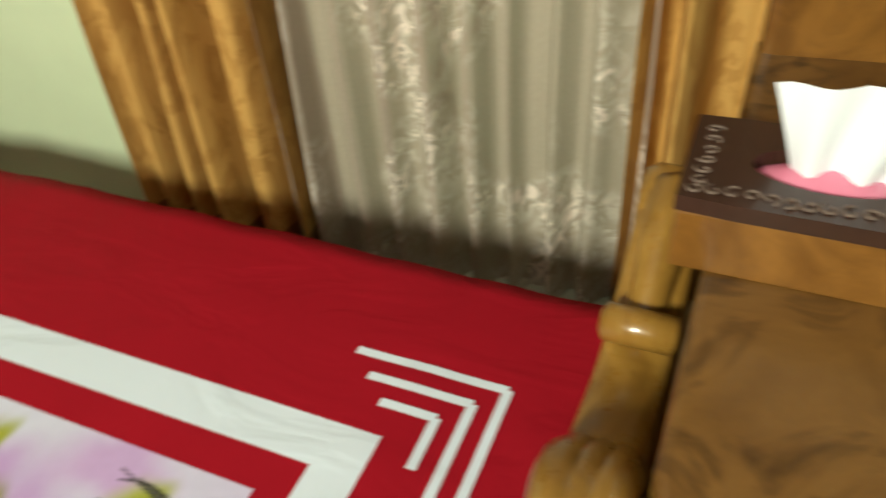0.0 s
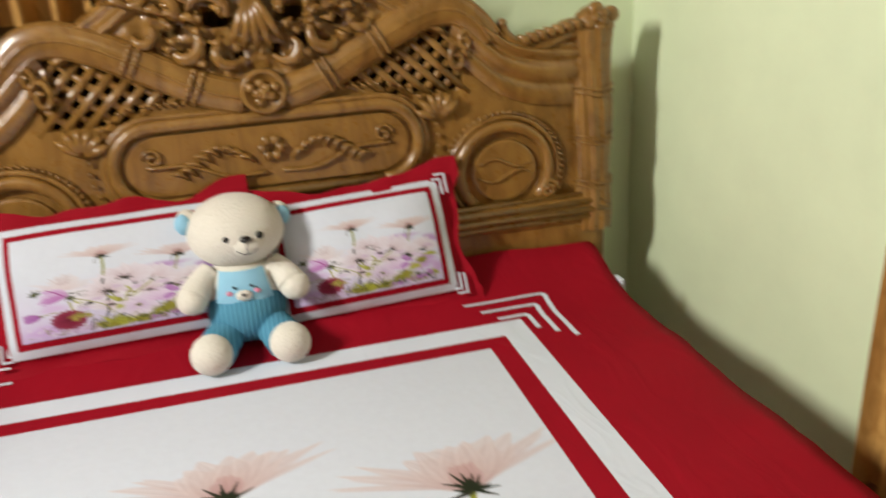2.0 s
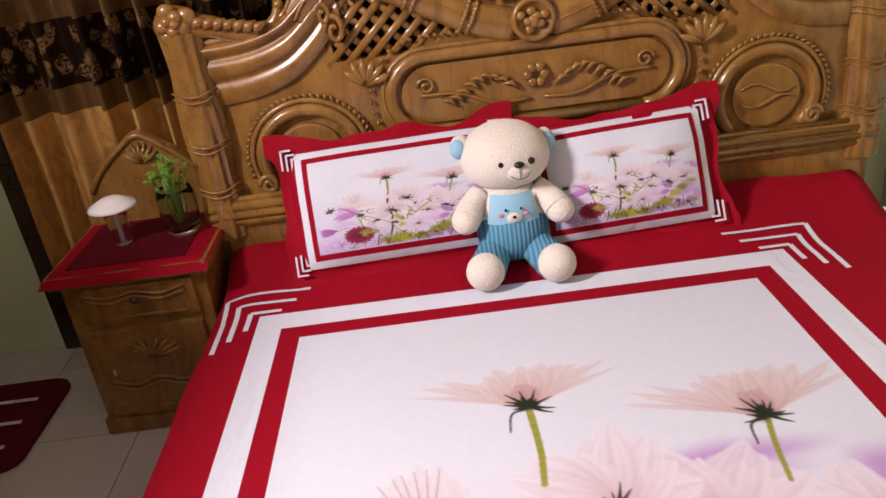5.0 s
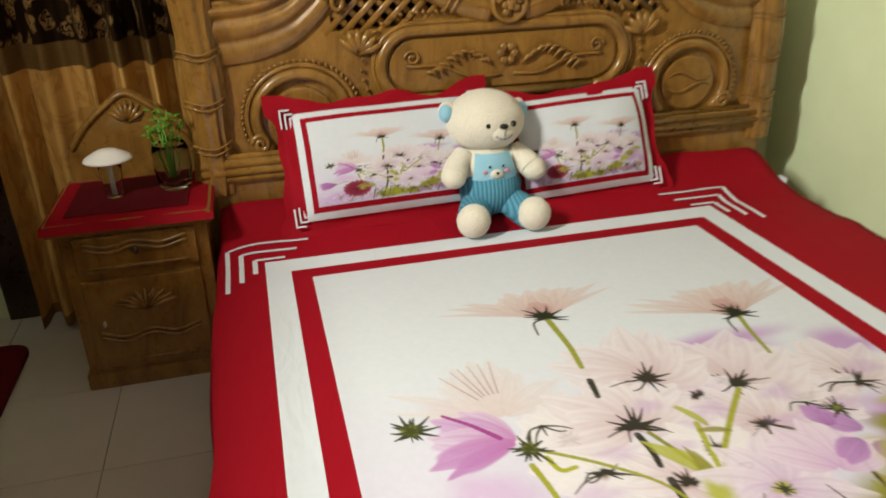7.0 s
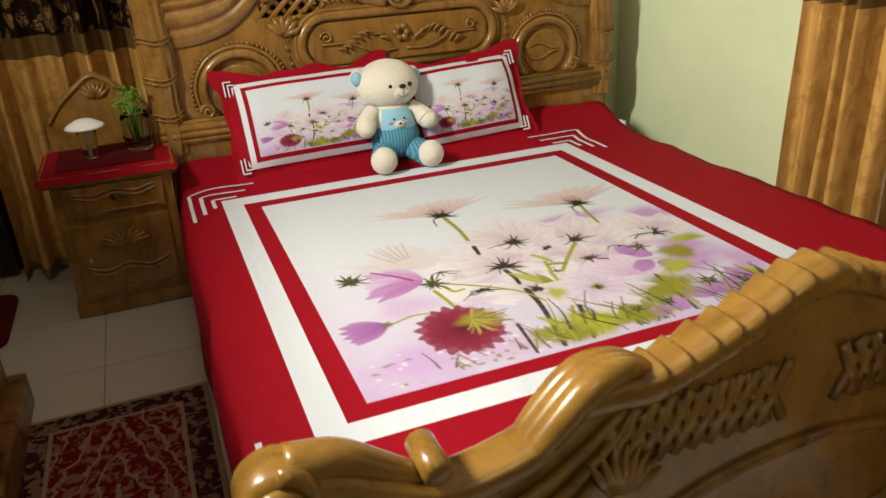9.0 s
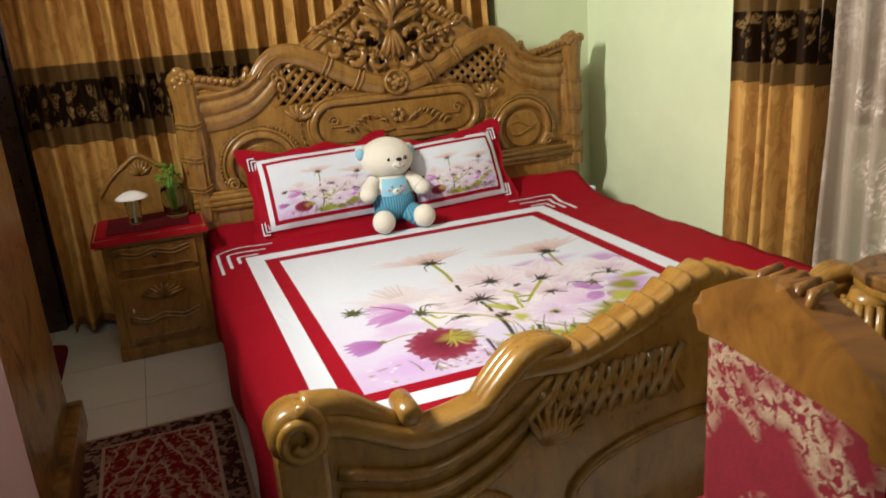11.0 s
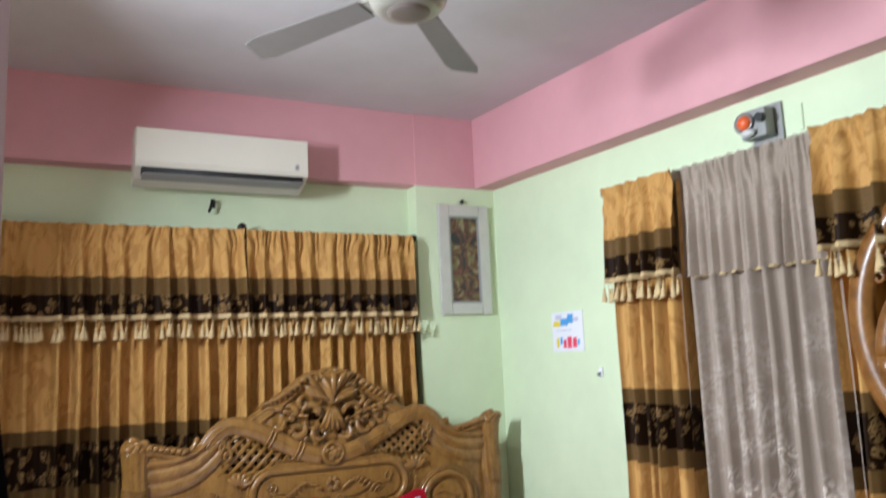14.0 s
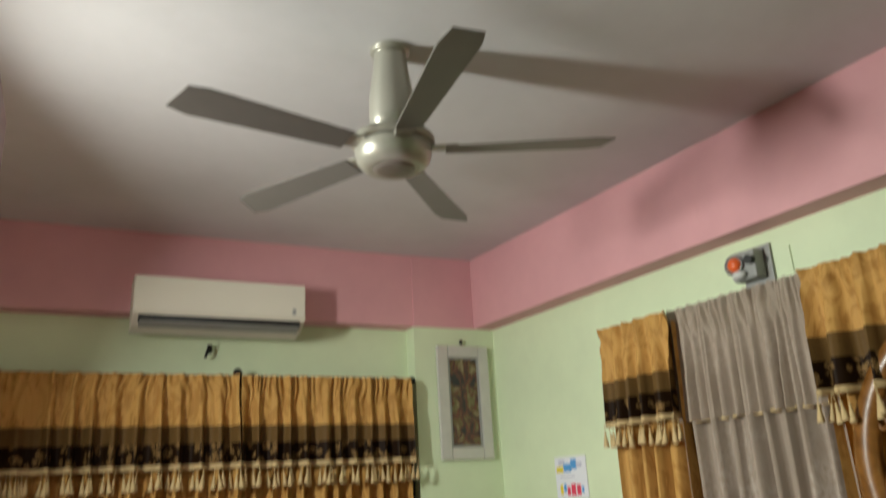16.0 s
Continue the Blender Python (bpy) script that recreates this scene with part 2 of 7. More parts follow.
# north wall, with the window opening behind the curtain
plaster("wall_north", "pale green painted plaster wall with a curtained opening",
        (WEST - 0.2, -2.80, 0.12, 0.34, 0, ZC), (-2.80, -0.41, 0.12, 0.34, 2.22, ZC), (-1.30, -0.41, 0.12, 0.34, 0, 0.75),
        (-0.41, 0.40, 0.0, 0.34, 0, ZC))
on_east(plaster("wall_east", "pale green painted plaster wall with a curtained window",
        (0.14, 0.36, -1.45, 0.0, 0, ZC), (0.14, 0.36, SOUTH, -2.75, 0, ZC), (0.14, 0.36, -2.75, -1.45, 0, 0.80), (0.14, 0.36, -2.75, -1.45, 2.16, ZC)))
plaster("wall_west", "pale green painted plaster wall", (WEST - 0.2, WEST, SOUTH, 0.12, 0, ZC))
plaster("wall_south", "pale green painted plaster wall", (WEST - 0.2, 1.0, SOUTH - 0.2, SOUTH, 0, ZC))
ceiling = structure("ceiling", boxed(WEST - 0.2, 1.0, SOUTH - 0.2, 0.34, ZC, ZC + 0.15), CEILING, "dull white painted ceiling slab")
plaster("beam_north", "pink painted concrete beam under the ceiling", (WEST, 0.0, 0.0, 0.12, ZB, ZC), (-0.41, 0.0, -0.010, 0.0, ZB, ZC), m=PINK)
on_east(plaster("beam_east", "pink painted concrete beam under the ceiling", (0.0, 0.14, SOUTH, -0.004, ZB, ZC), m=PINK))
plaster("partition", "mauve painted end of a low partition wall", (WEST, -2.447, -2.72, -2.43, 0, 2.36), m=MAUVE)

# ---- the bed ----
XC = -1.055
bed = thing("bed", "carved golden brown wooden double bed with tall headboard and low footboard", "bed", at=(XC, -1.35, 0))
BI = Matrix.Translation((-XC, 1.35, 0))


CARVED = {"footboard_carving": "carved_rib", "field_carving": "carved_leaf", "medallion": "rose_petal", "lower_palmette": "palmette_leaf", "acanthus_fan": "acanthus_leaf", "leaf_carving": "carved_leaf", "leaf_fan": "fan_leaf", "rope_moulding": "rope_twist", "drapery_fold": "drapery_fold", "rose": "rose_petal", "crest_leaves": "acanthus_leaf"}


def bed_part(name, bm, m, label="", smooth=False, parent=None):
    bm.transform(BI)
    if name in CARVED:
        obs = [part(CARVED[name], piece, m, parent or bed, label, smooth) for piece in islands(bm)]
        return obs[0]
    return part(name, bm, m, parent or bed, label, smooth)


def U(u, z):
    return (XC + u, z)


# the board is built as strips round the pierced fields
bm = bmesh.new()
slab(bm, [U(u, z) for u, z in [(-0.955, 0.0), (0.955, 0.0), (0.955, 0.60), (-0.955, 0.60)]], -0.25, -0.17)
bed_part("base_panel", bm, WOOD)
BACK = -0.215


def quadstrip(bm, a, b, y0, y1):
    """A plate between two lines of (u, z) of the same count."""
    for i in range(len(a) - 1):
        slab(bm, [U(*a[i]), U(*a[i + 1]), U(*b[i + 1]), U(*b[i])], y0, y1)
    return bm


us = [i / 40 * 0.955 for i in range(-40, 41)]


def top_of(u):
    u = abs(u)
    ks = [(0.0, 1.42), (0.12, 1.385), (0.19, 1.345), (0.30, 1.275), (0.40, 1.205), (0.50, 1.21), (0.60, 1.175), (0.68, 1.098), (0.80, 1.082), (0.955, 1.09)]
    for (a, za), (b, zb) in zip(ks, ks[1:]):
        if a <= u <= b:
            return za + (zb - za) * (u - a) / (b - a)
    return 1.04


def pierce_top(u):
    """Upper edge of the solid field: below it the panels, above it lattice and crest openings."""
    u = abs(u)
    return 1.005 if u < 0.29 else 0.965 if u < 0.56 else top_of(u)


bm = bmesh.new()
quadstrip(bm, [(u, 0.59) for u in us], [(u, pierce_top(u)) for u in us], BACK, -0.175)
bmesh.ops.remove_doubles(bm, verts=bm.verts, dist=0.0005)
bed_part("panel_board", bm, WOOD)
# upper rim along the crest
for s in (-1, 1):
    rim = smooth_line([(XC + s * u, -0.205, z) for u, z in [(0.02, 1.42), (0.12, 1.395), (0.20, 1.335), (0.30, 1.265), (0.40, 1.20), (0.50, 1.15)]], 6)
    bm = sweep(bmesh.new(), rim, [0.030 + 0.012 * math.sin(i / len(rim) * 3.1) for i in range(len(rim))], 10, 0.8)
    for off in (0.022, -0.018):
        sweep(bm, [(p.x, p.y - 0.026, p.z + off) for p in rim], 0.009, 6)
    bed_part("crest_rail", bm, WOOD, smooth=True)
    # ribbon swag: from the medallion over the hump down to the post, a flat band with shallow ribs
    centre = smooth_line([(XC + s * u, -0.228, z) for u, z in [(0.05, 1.005), (0.14, 1.032), (0.24, 1.082), (0.33, 1.13), (0.41, 1.168), (0.48, 1.188), (0.545, 1.182), (0.60, 1.142), (0.635, 1.095)]], 6)
    nc = len(centre)
    bm = sweep(bmesh.new(), centre, [0.047 - 0.020 * max(0, i / nc - 0.6) for i in range(nc)], 16, 0.5)
    band = bed_part("ribbon_swag", bm, WOOD, smooth=True)
    for k in (0, 2, 4):
        line = []
        for i, p in enumerate(centre):
            dd = (centre[min(i + 1, nc - 1)] - centre[max(i - 1, 0)]).normalized()
            spread = 0.75
            o = (k - 2) * 0.0225
            line.append(p + Vector((-dd.z * s, 0, dd.x * s)) * o * spread + Vector((0, -0.0225 + 0.0032 * abs(k - 2) ** 1.5, 0)))
        bed_part("rib", sweep(bmesh.new(), line, 0.0042, 7, 0.7), WOOD, smooth=True, parent=band)
    # beaded ties across the ribbon
    for frac in (0.17, 0.36):
        i = int(frac * (nc - 1))
        p, dd = centre[i], (centre[i + 1] - centre[i - 1]).normalized()
        nrm = Vector((-dd.z, 0, dd.x))
        for ee in (-0.011, 0.011):
            pts = [p + nrm * (q - 22) * 0.0021 + dd * ee + Vector((0, -0.028 + 0.00004 * (q - 22) ** 2, 0)) for q in range(45)]
            bed_part("bead_tie", sweep(bmesh.new(), pts, [0.0040 + 0.0025 * abs(math.sin(q * 0.52)) for q in range(45)], 7), WOOD, smooth=True)
    # drapery that fans out from the hump of the swag to the post
    upper = smooth_line([(0.535, 1.20), (0.585, 1.18), (0.635, 1.135), (0.70, 1.092), (0.80, 1.068), (0.93, 1.062)], 6)
    lower = smooth_line([(0.515, 1.085), (0.555, 1.035), (0.605, 0.985), (0.675, 0.935), (0.78, 0.900), (0.93, 0.885)], 6)
    bm = bmesh.new()
    rows = []
    for i, (p, q) in enumerate(zip(upper, lower)):
        t = i / (len(upper) - 1)
        row = []
        for j in range(33):
            v = j / 32
            crease = abs(math.sin(math.pi * (0.12 + 2.75 * v ** 0.85))) ** 0.7
            y = -0.214 - (0.016 + 0.024 * crease) * (0.75 + 0.35 * math.sin(math.pi * t)) * (1 - 0.55 * v) * min(1, 8 * v + 0.3)
            u = p[0] + (q[0] - p[0]) * v
            row.append(bm.verts.new((XC + s * u, y, p[1] + (q[1] - p[1]) * v)))
        rows.append(row)
    for r0, r1 in zip(rows, rows[1:]):
        for j in range(32):
            bm.faces.new((r0[j], r1[j], r1[j + 1], r0[j + 1])).smooth = True
    bed_part("draped_cloth", bm, WOOD, smooth=True)
    bed_part("draped_cloth_edge", sweep(bmesh.new(), [(XC + s * p[0], -0.222, p[1]) for p in upper], 0.012, 8), WOOD, smooth=True)
    # leaf fan between the panels
    bm = bmesh.new()
    for k in range(6):
        a = math.radians(40 + k * 24 if s > 0 else 140 - k * 24)
        base = Vector((XC + s * 0.475, -0.225, 0.895))
        line = [base + Vector((math.cos(a) * r, -0.016 * math.sin(r / 0.10 * 3.1), math.sin(a) * r)) for r in (0, 0.02, 0.04, 0.058, 0.076)]
        sweep(bm, line, [0.006, 0.010, 0.012, 0.010, 0.003], 8, 0.8)
    bed_part("leaf_fan", bm, WOOD, smooth=True)
    # scroll beside the lattice
    bm = bmesh.new()
    for turn, (cu, cz, r0) in enumerate([(0.535, 1.055, 0.028), (0.56, 1.10, 0.02)]):
        line = [(XC + s * (cu + r0 * (1 - i / 26) * math.cos(i * 0.42)), -0.235 - i * 0.0006, cz + 1.6 * r0 * (1 - i / 26) * math.sin(i * 0.42)) for i in range(22)]
        sweep(bm, line, [0.010 - 0.0002 * i for i in range(22)], 7)
    bed_part("scroll", bm, WOOD, smooth=True)
    # lattice strips, woven both ways under the swag
    for lean, y0 in ((1, -0.204), (-1, -0.211)):
        for k in range(22):
            pts = []
            for i in range(41):
                zz = 0.955 + 0.20 * i / 40
                uu = -0.09 + k * 0.056 + (zz - 1.0) * 1.05 * lean
                if 0.20 < uu < 0.575 and zz < 1.075 + (uu - 0.2) * 0.34 and (uu > 0.285 or zz > 0.99):
                    pts.append((XC + s * uu, y0, zz))
            if len(pts) > 4:
                bed_part("lattice_slat", sweep(bmesh.new(), [pts[0], pts[-1]], 0.0105, 8, 0.5), WOOD)
    # round side panel: recessed field, moulding, rope
    cu, cz, r = 0.665, 0.715, 0.135
    for dr, rad, lab in ((0.006, 0.019, "arch_moulding"), (0.034, 0.008, "arch_moulding")):
        line = [(XC + s * (cu + (r + dr) * math.cos(math.radians(a))), -0.225, cz + 0.95 * (r + dr) * math.sin(math.radians(a))) for a in range(-45, 226, 9)]
        bed_part(lab, sweep(bmesh.new(), line, rad, 8), WOOD, smooth=True)
    bm = bmesh.new()
    for a in range(-20, 205, 6):
        t = math.radians(a)
        q = Vector((XC + s * (cu + (r + 0.048) * math.cos(t)), -0.226, cz + 0.95 * (r + 0.048) * math.sin(t)))
        dq = Vector((-math.sin(t + 0.7) * s, 0, math.cos(t + 0.7)))
        sweep(bm, [q - dq * 0.008, q, q + dq * 0.008], [0.003, 0.0055, 0.003], 6)
    bed_part("rope_moulding", bm, WOOD, smooth=True)
    bm = bmesh.new()
    dome = [(XC + s * (cu + (r - 0.03) * math.cos(math.radians(a)) * 0.95), cz + (r - 0.03) * math.sin(math.radians(a)) * 0.9) for a in range(0, 360, 12)]
    slab(bm, dome, -0.228, -0.205, 0.008)
    bed_part("side_field", bm, WOOD)
    bm = bmesh.new()
    for zz, amp in ((0.74, 1), (0.70, -1)):
        line = [(XC + s * (cu - 0.08 + 0.16 * i / 12), -0.232, zz + 0.015 * math.sin(i * 0.5) * amp) for i in range(13)]
        sweep(bm, line, [0.002 + 0.004 * math.sin(i / 12 * 3.14) for i in range(13)], 6)
    bed_part("field_carving", bm, WOOD, smooth=True)
    line = [(XC + s * (0.80 + 0.028 * (1 - i / 30) * math.cos(i * 0.4)), -0.24, 0.645 + 0.03 * (1 - i / 30) * math.sin(i * 0.4)) for i in range(26)]
    bed_part("scroll", sweep(bmesh.new(), line, 0.009, 7), WOOD, smooth=True)
    # post with gathered drapery
    bm = bmesh.new()
    n = 40
    rows = []
    for j in range(n + 1):
        z = 0.50 + 0.60 * j / n
        swell = 1 + 0.08 * math.sin((z - 0.5) / 0.6 * 4 * math.pi + 0.6)
        row = []
        for i in range(25):
            a = math.pi * i / 24
            r = (0.056 + 0.005 * math.sin(a * 11 + 2 * math.sin(z * 7))) * swell
            row.append(bm.verts.new((XC + s * 0.948 - math.cos(a) * r, -0.225 - math.sin(a) * r * 0.75, z)))
        rows.append(row)
    for r0, r1 in zip(rows, rows[1:]):
        for i in range(24):
            bm.faces.new((r0[i], r0[i + 1], r1[i + 1], r1[i])).smooth = True
    drapery = bed_part("post", bm, WOOD)
    bed_part("post_core", boxed(XC + s * 0.945 - 0.045, XC + s * 0.945 + 0.045, -0.228, -0.16, 0, 1.09, 0.008), WOOD)
    for z in (0.92, 0.775, 0.64):
        for ee in (0, 0.017):
            pts = [(XC + s * 0.948 - math.cos(math.pi * q / 44) * 0.062, -0.225 - math.sin(math.pi * q / 44) * 0.050, z + ee + 0.006 * math.sin(q * 0.2)) for q in range(45)]
            bed_part("bead_band", sweep(bmesh.new(), pts, [0.0022 + 0.0014 * abs(math.sin(q * 0.5)) for q in range(45)], 7, up=(0, 0, 1)), WOOD, smooth=True)
    # rose and leaf scroll on top of the post
    bm = bmesh.new()
    for k in range(9):
        a = k * 2.4
        rr = 0.012 + 0.005 * k
        ball(bm, (XC + s * 0.955 + rr * 0.8 * math.cos(a), -0.262 + 0.002 * k, 1.125 + rr * 0.8 * math.sin(a)), (0.016 + 0.0015 * k, 0.014, 0.013 + 0.0015 * k), 0, 10, 7)
    ball(bm, (XC + s * 0.955, -0.215, 1.115), (0.062, 0.05, 0.055), 0, 14, 10)
    bed_part("rose", bm, WOOD, smooth=True)
    bm = bmesh.new()
    line = smooth_line([(XC + s * 0.93, -0.22, 1.10), (XC + s * 0.87, -0.222, 1.105), (XC + s * 0.80, -0.222, 1.078), (XC + s * 0.73, -0.22, 1.072), (XC + s * 0.69, -0.22, 1.10), (XC + s * 0.675, -0.22, 1.135)], 6)
    sweep(bm, line, [0.036 - 0.024 * i / len(line) for i in range(len(line))], 9)
    ball(bm, (XC + s * 0.674, -0.222, 1.138), 0.015)
    for k in range(7):
        q = Vector((XC + s * (0.90 - k * 0.026), -0.244, 1.112 - 0.005 * k))
        sweep(bm, [q, q + Vector((-s * 0.012, -0.010, 0.010)), q + Vector((-s * 0.034, -0.004, 0.020))], [0.012, 0.015, 0.004], 8)
    bed_part("leaf_scroll", bm, WOOD, smooth=True)

# central panel: recessed field, mouldings, rope and carving


def stadium(w, h, cz, n=12):
    pts = []
    for i in range(n + 1):
        a = -math.pi / 2 + math.pi * i / n
        pts.append((XC + w - h + h * math.cos(a), cz + h * math.sin(a)))
    for i in range(n + 1):
        a = math.pi / 2 + math.pi * i / n
        pts.append((XC - w + h + h * math.cos(a), cz + h * math.sin(a)))
    return pts


for w, h, rad in ((0.435, 0.130, 0.008), (0.412, 0.107, 0.019)):
    loop = [(x, -0.225, z) for x, z in stadium(w, h, 0.845)]
    bed_part("panel_moulding", sweep(bmesh.new(), loop + [loop[0]], rad, 8), WOOD, smooth=True)
bm = bmesh.new()
loop = [Vector((x, -0.228, z)) for x, z in stadium(0.47, 0.162, 0.845, 16)]
for a, b in zip(loop, loop[1:] + loop[:1]):
    n = max(1, int((b - a).length / 0.02))
    for i in range(n):
        q = a + (b - a) * i / n
        dq = ((b - a).normalized() + Vector((0, 0, 0.7)) * (1 if a.z > 0.845 else -1)).normalized()
        if q.z > 0.76:
            sweep(bm, [q - dq * 0.008, q, q + dq * 0.008], [0.003, 0.0055, 0.003], 6)
bed_part("rope_moulding", bm, WOOD, smooth=True)
bm = slab(bmesh.new(), stadium(0.385, 0.082, 0.845), -0.226, -0.205, 0.006)
bed_part("centre_field", bm, WOOD)
bm = bmesh.new()
for s in (-1, 1):
    for k in range(9):
        q = Vector((XC + s * (0.05 + 0.022 * k), -0.235, 0.83 + 0.03 * math.sin(k * 0.55)))
        sweep(bm, [q, q + Vector((s * 0.02, -0.006, 0.024)), q + Vector((s * 0.045, -0.002, 0.022))], [0.003, 0.008, 0.003], 6)
    line = [(XC + s * (0.31 + 0.026 * (1 - i / 26) * math.cos(i * 0.42)), -0.233, 0.87 + 0.026 * (1 - i / 26) * math.sin(i * 0.42)) for i in range(22)]
    sweep(bm, line, 0.005, 6)
    line = smooth_line([(XC + s * 0.02, -0.233, 0.80), (XC + s * 0.12, -0.236, 0.80), (XC + s * 0.22, -0.236, 0.84), (XC + s * 0.33, -0.233, 0.845)], 5)
    sweep(bm, line, 0.005, 6)
for k in range(6):
    a = k * 1.047
    ball(bm, (XC + 0.024 * math.cos(a), -0.238, 0.865 + 0.024 * math.sin(a)), (0.014, 0.008, 0.014), 0, 8, 6)
bed_part("field_carving", bm, WOOD, smooth=True)
# base moulding across the foot of the panels
bm = bmesh.new()
for z, d, rr in ((0.595, 0.255, 0.013), (0.570, 0.262, 0.011), (0.548, 0.258, 0.009), (0.615, 0.245, 0.009)):
    sweep(bm, [(XC - 0.99, -d, z), (XC + 0.99, -d, z)], rr, 8)
box(bm, XC - 0.99, XC + 0.99, -0.262, -0.17, 0.535, 0.61, 0.004)
bed_part("base_moulding", bm, WOOD)
# medallion with a rose
bm = bmesh.new()
lathe(bm, [(0.062, 0.0), (0.060, -0.016), (0.050, -0.02), (0.046, -0.012), (0.0005, -0.012)], (XC, -0.245, 1.02), 20, axis="y")
for k in range(10):
    a, rr = k * 2.4, 0.004 * k
    ball(bm, (XC + rr * math.cos(a), -0.262 - 0.001 * (9 - k), 1.02 + rr * math.sin(a)), (0.014, 0.008, 0.012), 0, 8, 6)
bed_part("medallion", bm, WOOD, smooth=True)
# crest: acanthus fan, scrolls and roses, pierced behind
bm = bmesh.new()
crng = random.Random(8)
for k in range(13):
    a = math.radians(90 + (k - 6) * 9.5)
    ln = (0.172 - 0.0012 * (k - 6) ** 2) * crng.uniform(0.94, 1.04)
    base = Vector((XC, -0.238, 1.275))
    curl = 0.045 * (-1 if k > 6 else 1 if k < 6 else 0) * crng.uniform(0.8, 1.2)
    line = [base + Vector((math.cos(a) * ln * t + curl * t * t, -0.030 - 0.022 * math.sin(t * 3.6 + k), math.sin(a) * ln * t)) for t in (0, 0.2, 0.4, 0.6, 0.8, 1.0)]
    sweep(bm, line, [0.006, 0.009, 0.012, 0.015, 0.013, 0.004], 8, 0.6)
for k in range(12):
    a, rr = crng.uniform(0.2, 2.95), crng.uniform(0.04, 0.125)
    q = Vector((XC + math.cos(a) * rr * 1.15, -0.258, 1.31 + math.sin(a) * rr * 0.8))
    dq = Vector((math.cos(a + crng.uniform(-0.9, 0.9)), 0, math.sin(a + crng.uniform(-0.9, 0.9)))) * crng.uniform(0.018, 0.036)
    sweep(bm, [q, q + dq * 0.5 + Vector((0, -0.012, 0)), q + dq], [0.005, 0.009, 0.003], 6, 0.7)
ball(bm, (XC, -0.222, 1.36), (0.12, 0.022, 0.10), 0, 18, 12)
bed_part("acanthus_fan", bm, WOOD, smooth=True)
bm = bmesh.new()
for k in range(5):
    a = math.radians(-90 + (k - 2) * 15)
    base = Vector((XC, -0.235, 1.27))
    line = [base + Vector((math.cos(a) * 0.17 * t * 0.8, -0.03 * math.sin(t * 3), math.sin(a) * 0.15 * t)) for t in (0, 0.25, 0.5, 0.75, 1.0)]
    sweep(bm, line, [0.009, 0.012, 0.013, 0.010, 0.003], 7, 0.7)
ball(bm, (XC, -0.26, 1.285), (0.03, 0.022, 0.025))
bed_part("lower_palmette", bm, WOOD, smooth=True)
# pierced web behind the scrolls: a plate with rounded holes
HOLES = [(0.100, 1.212, 0.046, 0.023, 0.25), (0.205, 1.188, 0.026, 0.013, -0.3), (0.190, 1.118, 0.028, 0.017, 0.3), (0.118, 1.140, 0.017, 0.021, 0.0), (0.048, 1.118, 0.013, 0.019, 0.1), (0.046, 1.178, 0.012, 0.016, 0.0), (0.275, 1.160, 0.022, 0.010, 0.4), (0.150, 1.268, 0.024, 0.011, -0.4), (0.225, 1.238, 0.018, 0.009, -0.5)]


def in_hole(u, z):
    """The hole that holds a place of the plate, and how far out it lies from the hole's middle, 1 at the rim."""
    for hu, hz, ha, hb, tilt in HOLES:
        du, dz = abs(u) - hu, z - hz
        p, q = du * math.cos(tilt) + dz * math.sin(tilt), dz * math.cos(tilt) - du * math.sin(tilt)
        d = math.hypot(p / ha, q / hb)
        if d < 1:
            return (hu, hz), d
    return None, 1.0


def swag_line(u):
    u = abs(u)
    return 1.0 + 0.30 * u + 0.35 * u * u


CELL = 0.0075
bm = bmesh.new()
front, rear = {}, {}


def web_vert(i, j):
    if (i, j) not in front:
        u, z = i * CELL, 1.0 + j * CELL
        hole, d = in_hole(u, z)
        if hole:
            hu = math.copysign(hole[0], u)
            u, z = hu + (u - hu) / max(d, 0.2), hole[1] + (z - hole[1]) / max(d, 0.2)
        lift = 0.010 * noise.noise((abs(u) * 34, z * 34, 3)) + 0.006 * noise.noise((abs(u) * 80, z * 80, 5))
        front[i, j] = bm.verts.new((XC + u, -0.222 - lift, z))
        rear[i, j] = bm.verts.new((XC + u, -0.200, z))
    return front[i, j], rear[i, j]


kept = {(i, j) for i in range(-52, 52) for j in range(0, 56)
        if swag_line((i + 0.5) * CELL) < 1.0 + (j + 0.5) * CELL < top_of((i + 0.5) * CELL) - 0.03 and in_hole((i + 0.5) * CELL, 1.0 + (j + 0.5) * CELL)[0] is None}
for i, j in sorted(kept):
    (a, a2), (b, b2), (c, c2), (d, d2) = web_vert(i, j), web_vert(i + 1, j), web_vert(i + 1, j + 1), web_vert(i, j + 1)
    bm.faces.new((a, b, c, d)).smooth = True
    for (p, p2), (q, q2), side in (((a, a2), (b, b2), (i, j - 1)), ((b, b2), (c, c2), (i + 1, j)), ((c, c2), (d, d2), (i, j + 1)), ((d, d2), (a, a2), (i - 1, j))):
        if side not in kept:
            bm.faces.new((p, p2, q2, q))
for v in [v for v in bm.verts if not v.link_faces]:
    bm.verts.remove(v)
bed_part("crest_web", bm, WOOD)
